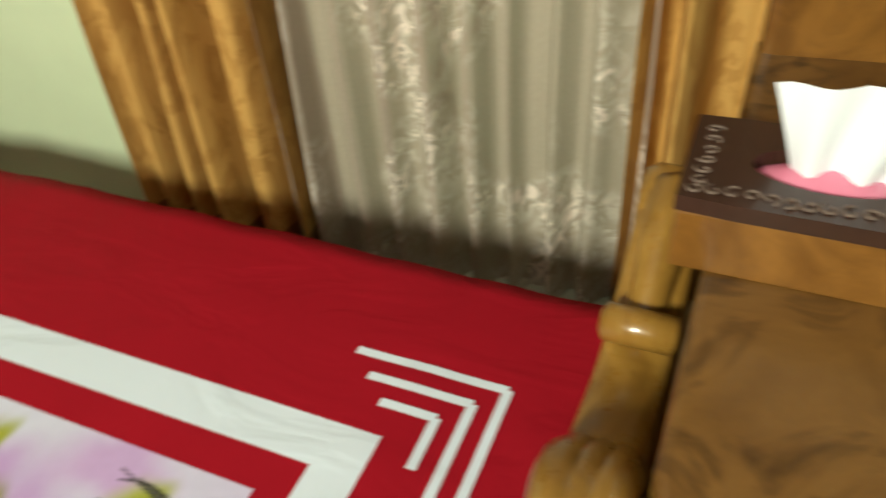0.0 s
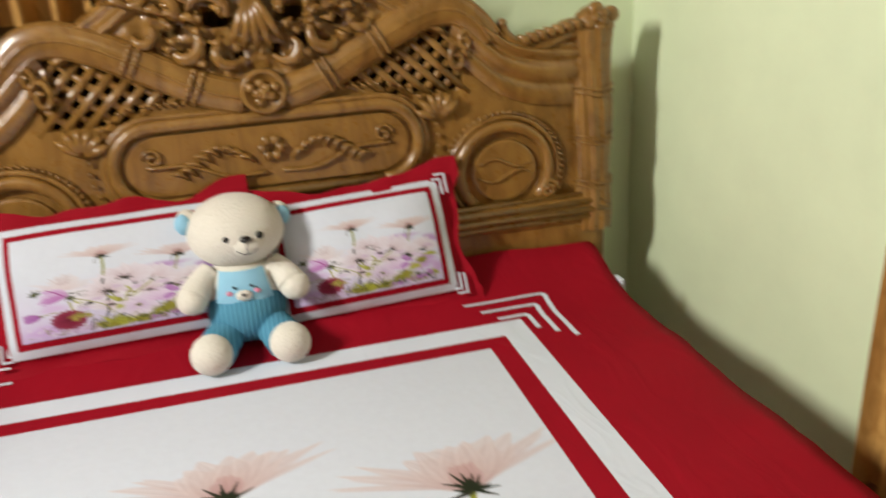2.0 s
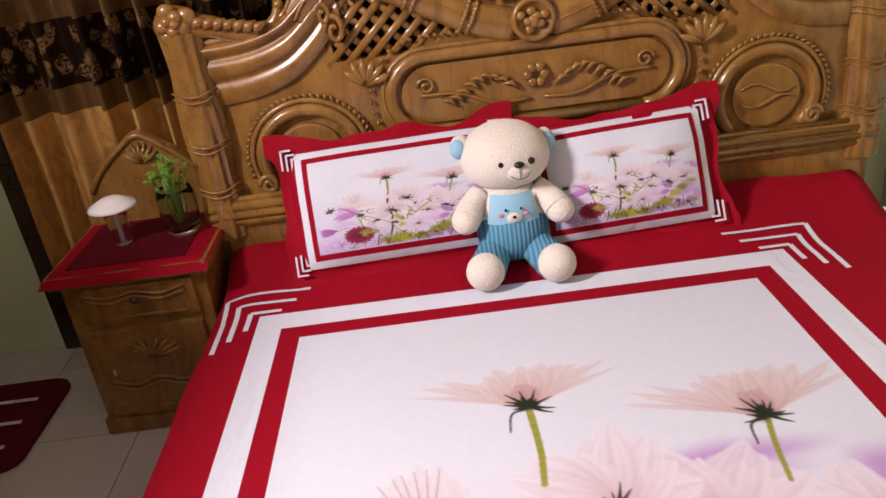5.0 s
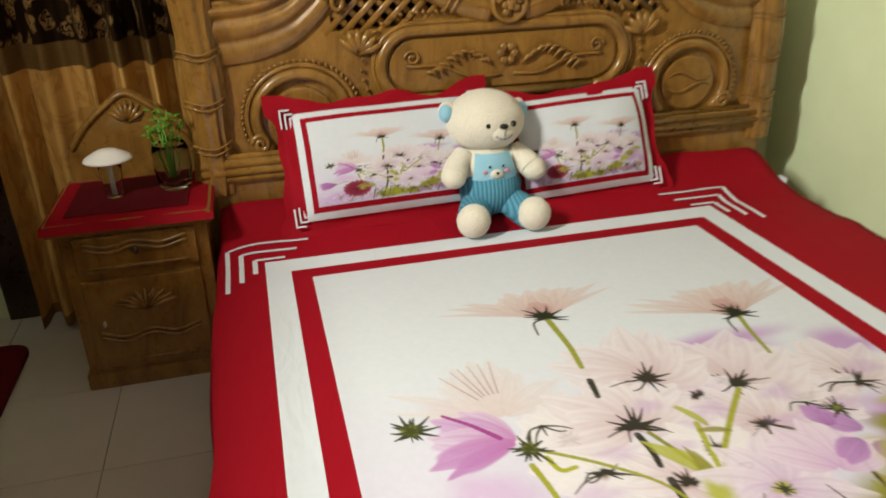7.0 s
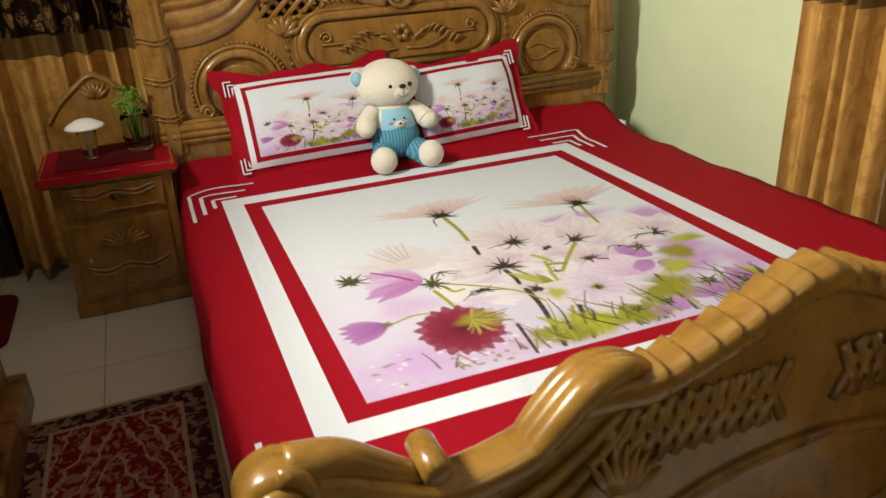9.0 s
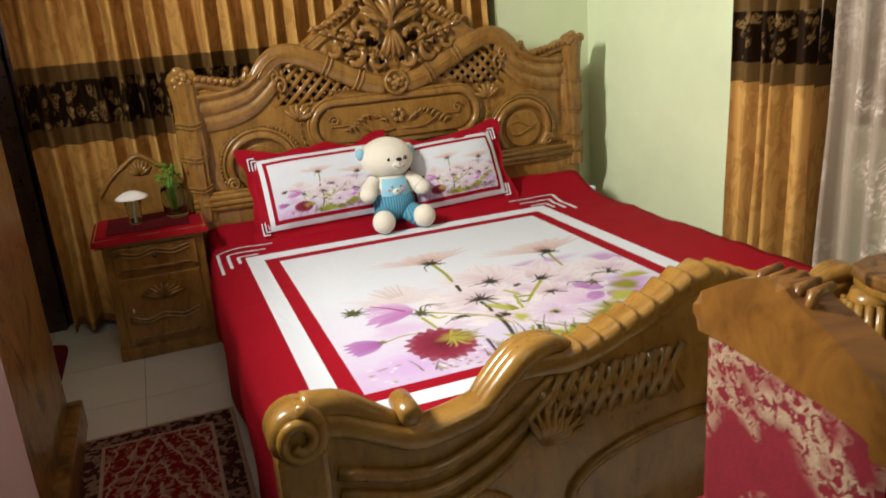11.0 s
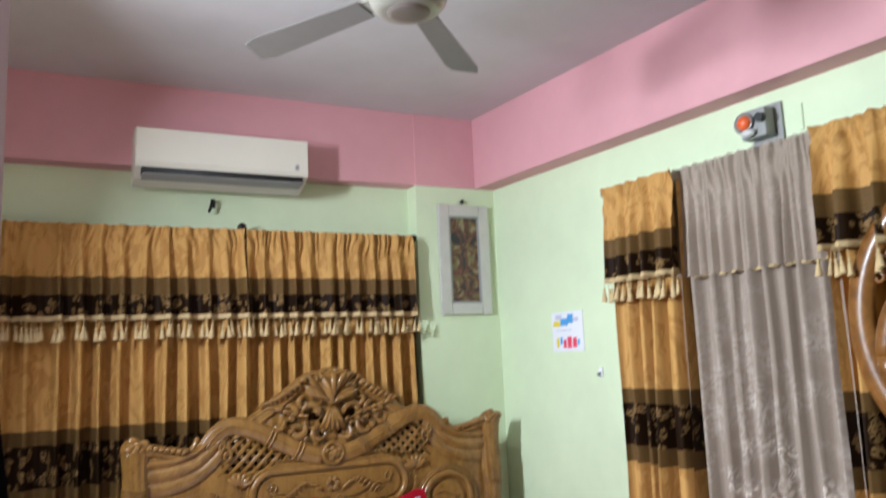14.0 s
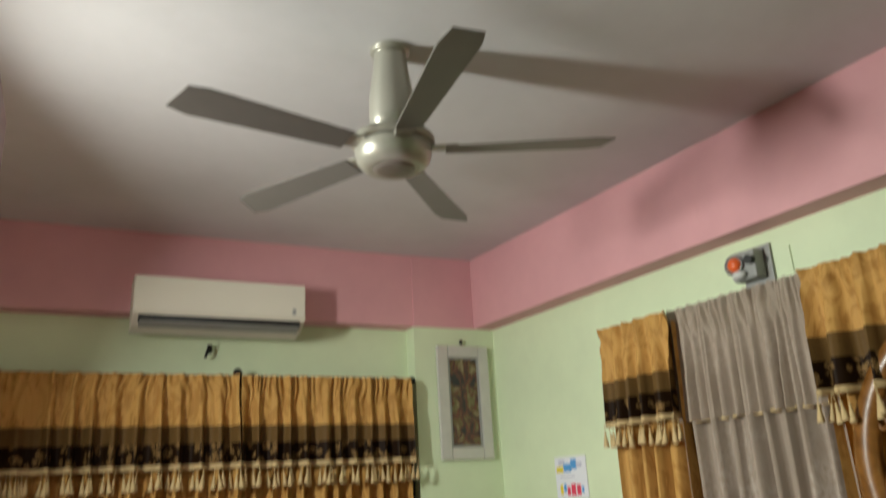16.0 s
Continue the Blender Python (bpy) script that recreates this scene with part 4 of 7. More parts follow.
def paint_flowers(p, rng):
    # soft out-of-focus patches
    for x, y, rx, ry, c in ((0.72, 0.47, 0.20, 0.06, LILAC), (0.95, 0.53, 0.09, 0.07, LILAC), (0.56, 0.49, 0.07, 0.04, LILAC), (0.90, 0.72, 0.10, 0.07, LILAC), (0.42, 0.58, 0.10, 0.06, (0.58, 0.48, 0.60)), (0.62, 0.66, 0.16, 0.06, LILAC), (0.86, 0.80, 0.12, 0.07, LILAC),
                            (0.97, 0.85, 0.07, 0.10, (0.50, 0.32, 0.58)), (0.13, 0.92, 0.13, 0.08, (0.52, 0.36, 0.64)), (0.18, 0.72, 0.10, 0.06, (0.55, 0.42, 0.64)), (0.30, 0.95, 0.16, 0.05, (0.54, 0.42, 0.62)), (0.20, 0.53, 0.10, 0.05, (0.58, 0.50, 0.60))):
        p.blotch(x, y, rx, ry, c)
    for x, y, rx, ry, c in ((0.72, 0.875, 0.12, 0.075, OLIVE), (0.51, 0.935, 0.12, 0.065, LIME), (0.61, 0.94, 0.10, 0.06, OLIVE), (0.80, 0.80, 0.07, 0.05, LIME), (0.86, 0.75, 0.06, 0.045, OLIVE), (0.93, 0.69, 0.07, 0.03, LIME), (0.84, 0.93, 0.09, 0.05, OLIVE), (0.42, 0.95, 0.08, 0.045, OLIVE), (0.93, 0.90, 0.06, 0.04, LIME)):
        p.blotch(x, y, rx, ry, c)
        p.blotch(x + 0.015, y + 0.01, rx * 0.65, ry * 0.65, tuple(v * 0.85 for v in c))
    # thin twigs and a haze of tiny pale blossoms at the foot
    for i in range(60):
        x, y = rng.uniform(0.12, 0.97), rng.uniform(0.93, 0.99)
        a, ln = rng.uniform(1.0, 2.2), rng.uniform(0.03, 0.09)
        p.stroke([(x, y), (x + math.cos(a) * ln * 0.5 + rng.uniform(-0.01, 0.01), y - math.sin(a) * ln * 0.5), (x + math.cos(a) * ln, y - math.sin(a) * ln)], 0.0040, 0.0016, rng.choice([(0.12, 0.13, 0.03), (0.24, 0.25, 0.04), (0.10, 0.09, 0.09), (0.26, 0.18, 0.27)]))
    for i in range(60):
        x, y = rng.uniform(0.03, 0.44), rng.uniform(0.88, 0.985)
        p.blotch(x, y, rng.uniform(0.006, 0.014), rng.uniform(0.004, 0.009), rng.choice([(0.64, 0.62, 0.68), (0.66, 0.65, 0.70), (0.50, 0.40, 0.54), (0.24, 0.24, 0.12)]))
    # ghostly flower with ribbed petals and its two thin outer petals
    for deg, ln, wd in ((164, 0.20, 0.016), (150, 0.22, 0.018), (128, 0.15, 0.034), (112, 0.165, 0.040), (96, 0.17, 0.042), (80, 0.165, 0.040), (64, 0.14, 0.034), (30, 0.15, 0.030), (14, 0.13, 0.022)):
        p.petal(0.262, 0.56, math.radians(deg), ln, wd, (0.58, 0.49, 0.51), (0.62, 0.585, 0.615), edge=0.20, cover=0.62)
    for deg in (122, 112, 106, 98, 90, 82):
        t = math.radians(deg)
        p.stroke([(0.262 + math.cos(t) * 0.06, 0.56 - math.sin(t) * 0.06), (0.262 + math.cos(t) * 0.15, 0.56 - math.sin(t) * 0.15)], 0.003, 0.001, (0.42, 0.31, 0.34))
    # white and pale pink flowers in the crowd, seen from the side and from above
    for x, y, sz, tilt, spread, c0, c1 in ((0.36, 0.72, 0.11, 90, 330, PALE, (0.68, 0.66, 0.70)), (0.47, 0.77, 0.11, 60, 330, BLUSH, PALE), (0.34, 0.64, 0.10, 70, 300, PALE, (0.68, 0.66, 0.70)), (0.88, 0.635, 0.13, 100, 190, BLUSH, PALE), (0.76, 0.66, 0.13, 60, 220, BLUSH, PALE),
                                          (0.677, 0.585, 0.16, 70, 200, BLUSH, PALE), (0.60, 0.60, 0.10, 95, 330, LILAC, PALE), (0.54, 0.532, 0.155, 95, 190, BLUSH, PALE), (0.66, 0.69, 0.125, 80, 330, BLUSH, PALE), (0.455, 0.640, 0.15, 95, 200, BLUSH, PALE), (0.55, 0.72, 0.09, 90, 330, PALE, (0.68, 0.66, 0.70))):
        n = 9 if spread < 250 else 8
        for k in range(n):
            f = k / (n - 1) - 0.5 if spread < 250 else k / n - 0.5
            a = math.radians(tilt + spread * f + rng.uniform(-6, 6))
            p.petal(x, y - 0.004, a, sz * rng.uniform(0.75, 1.15), sz * rng.uniform(0.28, 0.42), c0, c1, 0.16 * (1 if f < 0 else -1), edge=0.45, cover=0.82)
        p.blotch(x, y, 0.024, 0.018, (0.16, 0.09, 0.06))
        p.sepals(x, y, 0.026 if spread < 250 else 0.015, rng, 13, math.pi * 1.5, math.pi / 2, TWIG)
    # dark curling whiskers under the flowers
    for x, y in ((0.455, 0.64), (0.54, 0.532), (0.677, 0.585), (0.88, 0.635), (0.66, 0.69), (0.76, 0.66), (0.36, 0.72), (0.31, 0.60), (0.594, 0.76)):
        for i in range(5):
            a, ln = rng.uniform(2.6, 6.8), rng.uniform(0.03, 0.075)
            p.stroke([(x, y), (x + math.cos(a) * ln * 0.6, y - math.sin(a) * ln * 0.35), (x + math.cos(a) * ln, y - math.sin(a) * ln * 0.35 + rng.uniform(0.0, 0.03))], 0.0038, 0.0014, TWIG)
    # lilac shade between the petals
    for x, y, rx, ry in ((0.60, 0.635, 0.05, 0.03), (0.735, 0.625, 0.05, 0.03), (0.50, 0.60, 0.04, 0.025), (0.56, 0.66, 0.04, 0.02), (0.71, 0.69, 0.05, 0.025), (0.40, 0.69, 0.05, 0.025), (0.83, 0.68, 0.05, 0.03), (0.50, 0.70, 0.04, 0.02), (0.93, 0.60, 0.05, 0.03), (0.62, 0.745, 0.05, 0.02), (0.33, 0.76, 0.06, 0.03)):
        p.blotch(x, y, rx, ry, LILAC, 0.40)
    # stems
    for pts, w, c in (([(0.448, 0.30), (0.450, 0.40), (0.443, 0.47)], 0.013, (0.25, 0.27, 0.03)), ([(0.440, 0.51), (0.433, 0.555)], 0.012, TWIG), ([(0.450, 0.66), (0.452, 0.70), (0.448, 0.73)], 0.012, TWIG), ([(0.448, 0.76), (0.440, 0.84), (0.405, 0.985)], 0.013, TWIG),
                      ([(0.827, 0.39), (0.812, 0.45), (0.800, 0.52)], 0.010, (0.25, 0.27, 0.03)), ([(0.282, 0.65), (0.36, 0.70), (0.43, 0.76), (0.46, 0.82)], 0.007, (0.28, 0.29, 0.04)), ([(0.262, 0.68), (0.27, 0.73), (0.275, 0.78)], 0.010, (0.30, 0.31, 0.03)), ([(0.29, 0.67), (0.30, 0.70), (0.325, 0.70)], 0.009, (0.34, 0.36, 0.03)),
                      ([(0.676, 0.60), (0.60, 0.68), (0.545, 0.75), (0.50, 0.86), (0.43, 0.98)], 0.010, (0.30, 0.31, 0.03)), ([(0.555, 0.66), (0.535, 0.74), (0.52, 0.80)], 0.010, (0.34, 0.35, 0.04)), ([(0.47, 0.66), (0.50, 0.74), (0.52, 0.84), (0.48, 0.98)], 0.008, (0.20, 0.21, 0.03)),
                      ([(0.762, 0.685), (0.745, 0.80), (0.72, 0.98)], 0.009, TWIG), ([(0.53, 0.83), (0.50, 0.90), (0.47, 0.985)], 0.010, TWIG), ([(0.60, 0.82), (0.585, 0.90), (0.58, 0.985)], 0.008, (0.12, 0.12, 0.03)), ([(0.07, 0.775), (0.13, 0.772), (0.19, 0.76), (0.30, 0.79)], 0.006, (0.28, 0.29, 0.05)),
                      ([(0.66, 0.90), (0.64, 0.985)], 0.006, TWIG), ([(0.36, 0.88), (0.345, 0.985)], 0.008, TWIG)):
        p.stroke(pts, w, w * 0.75, c)
    for x, y, a, ln, c in ((0.52, 0.78, 110, 0.13, LIME), (0.57, 0.67, 100, 0.07, LIME), (0.50, 0.80, 70, 0.10, OLIVE), (0.60, 0.69, 150, 0.06, OLIVE), (0.56, 0.97, 80, 0.13, LIME), (0.66, 0.95, 60, 0.12, OLIVE), (0.45, 0.96, 100, 0.10, LIME), (0.74, 0.92, 70, 0.10, (0.34, 0.26, 0.05))):
        p.petal(x, y, math.radians(a), ln, ln * 0.16, tuple(v * 0.8 for v in c), c, 0.3, edge=0.06)
    # lilac open flower in front, purple ones and burrs behind it
    for k in range(8):
        a = k * 0.785 + 0.3
        p.petal(0.594, 0.815, a, 0.115 + 0.02 * (k % 2), 0.038, LILAC if k % 3 else (0.54, 0.40, 0.60), (0.655, 0.60, 0.70), 0.1, edge=0.40)
    p.blotch(0.594, 0.815, 0.024, 0.020, (0.34, 0.33, 0.03))
    p.sepals(0.594, 0.815, 0.009, rng, 11)
    for k in range(5):
        p.petal(0.70, 0.80, math.radians(10 + 32 * k), 0.115, 0.034, (0.50, 0.28, 0.54), (0.64, 0.54, 0.69), 0.1, edge=0.40)
    for x, y, a, ln in ((0.78, 0.76, 200, 0.075), (0.80, 0.74, 130, 0.07), (0.79, 0.77, 300, 0.06), (0.76, 0.72, 90, 0.06), (0.81, 0.95, 60, 0.07), (0.80, 0.95, 140, 0.08), (0.82, 0.94, 20, 0.06), (0.68, 0.965, 30, 0.06), (0.67, 0.965, 150, 0.05), (0.92, 0.93, 100, 0.08), (0.93, 0.92, 170, 0.08)):
        p.petal(x, y, math.radians(a), ln, 0.028, PURPLE, (0.42, 0.20, 0.50), 0.15, edge=0.10)
    for x, y, rx, ry, c in ((0.735, 0.885, 0.085, 0.060, OLIVE), (0.51, 0.94, 0.085, 0.055, LIME), (0.60, 0.95, 0.07, 0.045, OLIVE), (0.815, 0.80, 0.055, 0.04, LIME), (0.87, 0.735, 0.05, 0.035, OLIVE), (0.45, 0.955, 0.06, 0.04, OLIVE), (0.395, 0.93, 0.04, 0.03, OLIVE), (0.50, 0.80, 0.03, 0.035, LIME)):
        p.blotch(x, y, rx, ry, c)
    for i in range(48):
        x, y = rng.uniform(0.36, 0.97), rng.uniform(0.92, 0.99)
        a, ln = rng.uniform(1.1, 2.3), rng.uniform(0.05, 0.14)
        p.stroke([(x, y), (x + math.cos(a) * ln * 0.5 + rng.uniform(-0.012, 0.012), y - math.sin(a) * ln * 0.5), (x + math.cos(a) * ln, y - math.sin(a) * ln)], 0.0048, 0.0016, rng.choice([(0.13, 0.14, 0.03), (0.30, 0.31, 0.05), (0.24, 0.25, 0.04), TWIG]))
    for x, y, r in ((0.828, 0.89, 0.020), (0.80, 0.685, 0.017), (0.90, 0.92, 0.014), (0.69, 0.93, 0.012), (0.61, 0.93, 0.011)):
        p.sepals(x, y, r, rng, 12)
        p.blotch(x, y, r * 0.6, r * 0.5, (0.18, 0.18, 0.03))
    # the two tall flowers, seen side-on with long thin outer petals
    for x, y, big in ((0.448, 0.288, 1.0), (0.827, 0.382, 1.08)):
        for deg, ln, wd in ((160, 0.23, 0.010), (152, 0.215, 0.016), (144, 0.19, 0.016), (26, 0.205, 0.011), (36, 0.20, 0.018), (128, 0.125, 0.038), (50, 0.15, 0.034), (112, 0.125, 0.044), (66, 0.13, 0.044), (90, 0.115, 0.046)):
            p.petal(x, y, math.radians(deg), ln * big, wd, (0.40, 0.215, 0.205), (0.615, 0.53, 0.53), 0.08 if deg > 90 else -0.08, edge=0.20, cover=0.72)
        for deg in (104, 78, 92):
            p.petal(x, y, math.radians(deg), 0.062 * big, 0.024, (0.30, 0.13, 0.13), (0.50, 0.34, 0.33), edge=0.12)
        p.blotch(x, y + 0.004, 0.030, 0.017, (0.05, 0.055, 0.015))
        p.sepals(x, y, 0.027, rng, 13, math.pi * 1.4, math.pi / 2, (0.016, 0.022, 0.010))
        p.stroke([(x - 0.005, y + 0.01), (x - 0.032, y + 0.02), (x - 0.040, y + 0.062)], 0.005, 0.003, TWIG)
    # lilac flower that faces sideways, burrs, bud and the crimson flower
    for deg, ln, wd, c in ((118, 0.12, 0.030, (0.56, 0.42, 0.62)), (140, 0.15, 0.036, (0.50, 0.32, 0.58)), (160, 0.15, 0.036, (0.56, 0.44, 0.64)), (182, 0.155, 0.032, (0.44, 0.20, 0.48)), (196, 0.14, 0.022, (0.40, 0.16, 0.44))):
        p.petal(0.255, 0.625, math.radians(deg), ln, wd, (0.42, 0.14, 0.38), c, 0.1, edge=0.16)
    p.stroke([(0.16, 0.535), (0.20, 0.57), (0.235, 0.61)], 0.006, 0.010, (0.30, 0.05, 0.24))
    for x, y, r in ((0.272, 0.643, 0.024), (0.100, 0.555, 0.028)):
        p.sepals(x, y, r, rng, 15)
        p.blotch(x, y, r * 0.75, r * 0.65, (0.16, 0.17, 0.03))
        p.sepals(x, y, r * 0.5, rng, 9, c=(0.05, 0.06, 0.015))
    for k in range(4):
        p.petal(0.118, 0.772, math.radians(184 + (k - 1.5) * 14), 0.105, 0.024, (0.24, 0.06, 0.26), (0.36, 0.14, 0.40), edge=0.06)
    p.blotch(0.118, 0.770, 0.018, 0.014, (0.14, 0.15, 0.03))
    for k in range(15):
        p.petal(0.25, 0.848, math.radians(60 + k * 24), 0.100, 0.034, (0.10, 0.003, 0.014), (0.235, 0.012, 0.048), 0.1, edge=0.03)
    p.blotch(0.285, 0.825, 0.046, 0.036, (0.30, 0.24, 0.05))
    for i in range(40):
        a = rng.uniform(-2.2, 1.4)
        ln = rng.uniform(0.03, 0.10)
        p.stroke([(0.285, 0.825), (0.285 + math.cos(a) * ln * 0.5, 0.825 - math.sin(a) * ln * 0.4), (0.285 + math.cos(a) * ln, 0.825 - math.sin(a) * ln * 0.6)], 0.005, 0.002, rng.choice([(0.36, 0.33, 0.06), (0.20, 0.19, 0.04), (0.30, 0.22, 0.08)]))


def spread_at(x, y):
    return (X_IN[0] + x * W_IN, -0.718 - y * 1.271, 0.3904)


printing = Print(430, 470)
paint_flowers(printing, random.Random(3))
flowers = new("flower_print", printing.cloth(spread_at))
flowers.parent = spread
flowers["label"] = "printed pink and lilac cosmos flowers"

# white chevrons at the four corners
for sx, sy, cx, cy in ((-1, 1, -1.992, -0.470), (1, 1, -0.368, -0.470), (1, -1, -0.343, -2.240), (-1, -1, -1.992, -2.240)):
    bm = bmesh.new()
    for k in range(3):
        o, arm = k * 0.038, 0.235 - k * 0.075
        x, y, w = cx - sx * o, cy - sy * o, 0.014
        for ax, ay in ((0, 1), (1, 0)):
            n = 8
            rows = []
            for i in range(n + 1):
                t = arm * i / n
                px, py = x - sx * ax * t, y - sy * ay * t
                rows.append([bm.verts.new((px + e * ay * w / 2, py + e * ax * w / 2, sheet_z(px, py) + 0.0016 + 0.0004 * ax)) for e in (-1, 1)])
            for a, b in zip(rows, rows[1:]):
                bm.faces.new((a[0], a[1], b[1], b[0]))
    for piece in islands(bm):
        part("chevron_line", piece, WHITE_CLOTH, spread)

part("white_hem", boxed(-0.131, -0.119, -0.475, -0.435, 0.345, 0.415, 0.003), WHITE_CLOTH, spread)

# ---- pillows ----


def pillow(centre, width, height, lean, turn, tilt, seed):
    ob = thing("pillow", "plump red pillow with printed pink flowers, leaning on the headboard", "pillow", group="pillows on the bed")
    ob.matrix_world = Matrix.Translation(centre) @ pose(0, 0, 0, lean, 0, turn) @ pose(0, 0, 0, 0, tilt, 0)

    def bulge(u, v):
        a, b = abs(u) / (width / 2), abs(v) / (height / 2)
        k = max(0.0, 1 - a ** 3.2) * max(0.0, 1 - b ** 3.0)
        return 0.075 * k ** 0.6 + 0.006 * noise.noise((u * 9, v * 9, seed)) * (1 if k > 0 else 0)
    bm = bmesh.new()
    nu, nv = 34, 24
    fl = 0.055
    for sgn in (-1, 1):
        rows = []
        for j in range(nv + 1):
            row = []
            for i in range(nu + 1):
                u = (i / nu - 0.5) * (width + 2 * fl)
                v = (j / nv - 0.5) * (height + 2 * fl)
                inside = abs(u) < width / 2 and abs(v) < height / 2
                d = bulge(u, v) if inside else 0.0
                if not inside:
                    wave = 0.55 + 0.7 * noise.noise((u * 8, v * 8, seed + 2))
                    corner = min(1.0, abs(u) / (width / 2)) ** 6 * min(1.0, abs(v) / (height / 2)) ** 6
                    k = wave + (1.05 - wave) * corner
                    u = math.copysign(min(abs(u), width / 2) + max(0, abs(u) - width / 2) * k, u)
                    v = math.copysign(min(abs(v), height / 2) + max(0, abs(v) - height / 2) * k, v)
                rim = 0.0 if inside else 0.020 * noise.noise((u * 9, v * 9, seed))
                row.append(bm.verts.new((u, sgn * (d + 0.003) + rim, v + (0 if inside else 0.003 * math.sin(i * 0.6 + seed)))))
            rows.append(row)
        for j in range(nv):
            for i in range(nu):
                f = bm.faces.new((rows[j][i], rows[j][i + 1], rows[j + 1][i + 1], rows[j + 1][i]))
                f.smooth = True
    part("cover", bm, RED, ob)
    pw, ph = width * 0.80, height * 0.76

    def strip(name, u0, u1, v0, v1, m, lift):
        b = bmesh.new()
        n = 20
        rows = []
        for j in range(n + 1):
            rows.append([b.verts.new((u0 + (u1 - u0) * i / n, -bulge(u0 + (u1 - u0) * i / n, v0 + (v1 - v0) * j / n) - 0.003 - lift, v0 + (v1 - v0) * j / n)) for i in range(n + 1)])
        for j in range(n):
            for i in range(n):
                b.faces.new((rows[j][i], rows[j][i + 1], rows[j + 1][i + 1], rows[j + 1][i])).smooth = True
        return part(name, b, m, ob)
    strip("white_border", -pw / 2 - 0.036, pw / 2 + 0.036, -ph / 2 - 0.036, ph / 2 + 0.036, WHITE_CLOTH, 0.0012)
    strip("red_border", -pw / 2 - 0.016, pw / 2 + 0.016, -ph / 2 - 0.016, ph / 2 + 0.016, RED, 0.0022)
    strip("print_ground", -pw / 2, pw / 2, -ph / 2, ph / 2, WHITE_CLOTH, 0.0032)

    def at(x, y):
        u, v = -pw / 2 + x * pw, ph / 2 - y * ph
        return (u, -bulge(u, v) - 0.0085, v)
    pr = Print(230, 130)
    paint_flowers(pr, random.Random(seed))
    new("flower_print", pr.cloth(at)).parent = ob
    for sx in (-1, 1):
        for sz in (-1, 1):
            b = bmesh.new()
            for k in range(3):
                u, v = sx * (width / 2 + 0.012 - 0.014 * k), sz * (height / 2 + 0.008 - 0.013 * k)
                for a, c in (((u, v), (u, v - sz * (0.052 - 0.010 * k))), ((u, v), (u - sx * (0.026 - 0.006 * k), v))):
                    box(b, min(a[0], c[0]) - 0.0025, max(a[0], c[0]) + 0.0025, -0.020, -0.016, min(a[1], c[1]) - 0.0025, max(a[1], c[1]) + 0.0025)
            for piece in islands(b):
                part("chevron_line", piece, WHITE_CLOTH, ob)
    return ob


pillow((-1.482, -0.355, 0.596), 0.590, 0.335, -26, 2, -0.5, 1)
pillow((-0.855, -0.348, 0.574), 0.510, 0.325, -26, -3, -3.5, 2)

# ---- plush bear, one plain shape ----
def mat_plush():
    k = Nodes("cream_plush", 0.95, spec=0.1)
    f = k.noise(k.tc.outputs["Object"], 150, 3, 0.6)
    k.colour(k.mix(f, (0.68, 0.65, 0.56), (0.86, 0.83, 0.75)))
    k.bump(f, 0.9, 0.006)
    k.b.inputs["Sheen Weight"].default_value = 0.4
    return k.m


def mat_knit():
    k = Nodes("blue_knit", 0.9, spec=0.1)
    sep = k.n("ShaderNodeSeparateXYZ")
    k.link(k.tc.outputs["Object"], sep.inputs[0])
    rib = k.math("ADD", k.math("MULTIPLY", k.math("SINE", k.math("MULTIPLY", sep.outputs[0], 520)), 0.5), 0.5)
    k.colour(k.mix(rib, (0.055, 0.20, 0.32), (0.12, 0.36, 0.50)))
    k.bump(rib, 0.5, 0.004)
    return k.m


PLUSH = [mat_plush(), mat_knit(), mat_plain("black_bead", (0.01, 0.008, 0.008), 0.2), mat_cloth("pale_blue_felt", (0.27, 0.53, 0.70), 400), mat_plain("pink_felt", (0.7, 0.25, 0.35), 0.9)]
bm = bmesh.new()
TX, TY = -1.178, -0.475
FX0 = TX + 0.026
ball(bm, (TX, TY + 0.09, 0.728), (0.130, 0.112, 0.106), 0, 28, 20)
ball(bm, (TX, TY + 0.07, 0.545), (0.106, 0.092, 0.125), 0, 24, 16)
ball(bm, (TX, TY + 0.052, 0.505), (0.108, 0.102, 0.102), 1, 24, 16)
ball(bm, (FX0, TY + 0.006, 0.712), (0.050, 0.036, 0.036), 0, 18, 12)
ball(bm, (TX - 0.122, TY + 0.10, 0.765), (0.030, 0.030, 0.038), 0, 16, 10)
ball(bm, (TX - 0.130, TY + 0.085, 0.765), (0.024, 0.024, 0.031), 3, 14, 9)
ball(bm, (TX + 0.120, TY + 0.12, 0.752), (0.030, 0.024, 0.036), 0, 16, 10)
ball(bm, (TX + 0.128, TY + 0.104, 0.750), (0.023, 0.022, 0.029), 3, 14, 9)
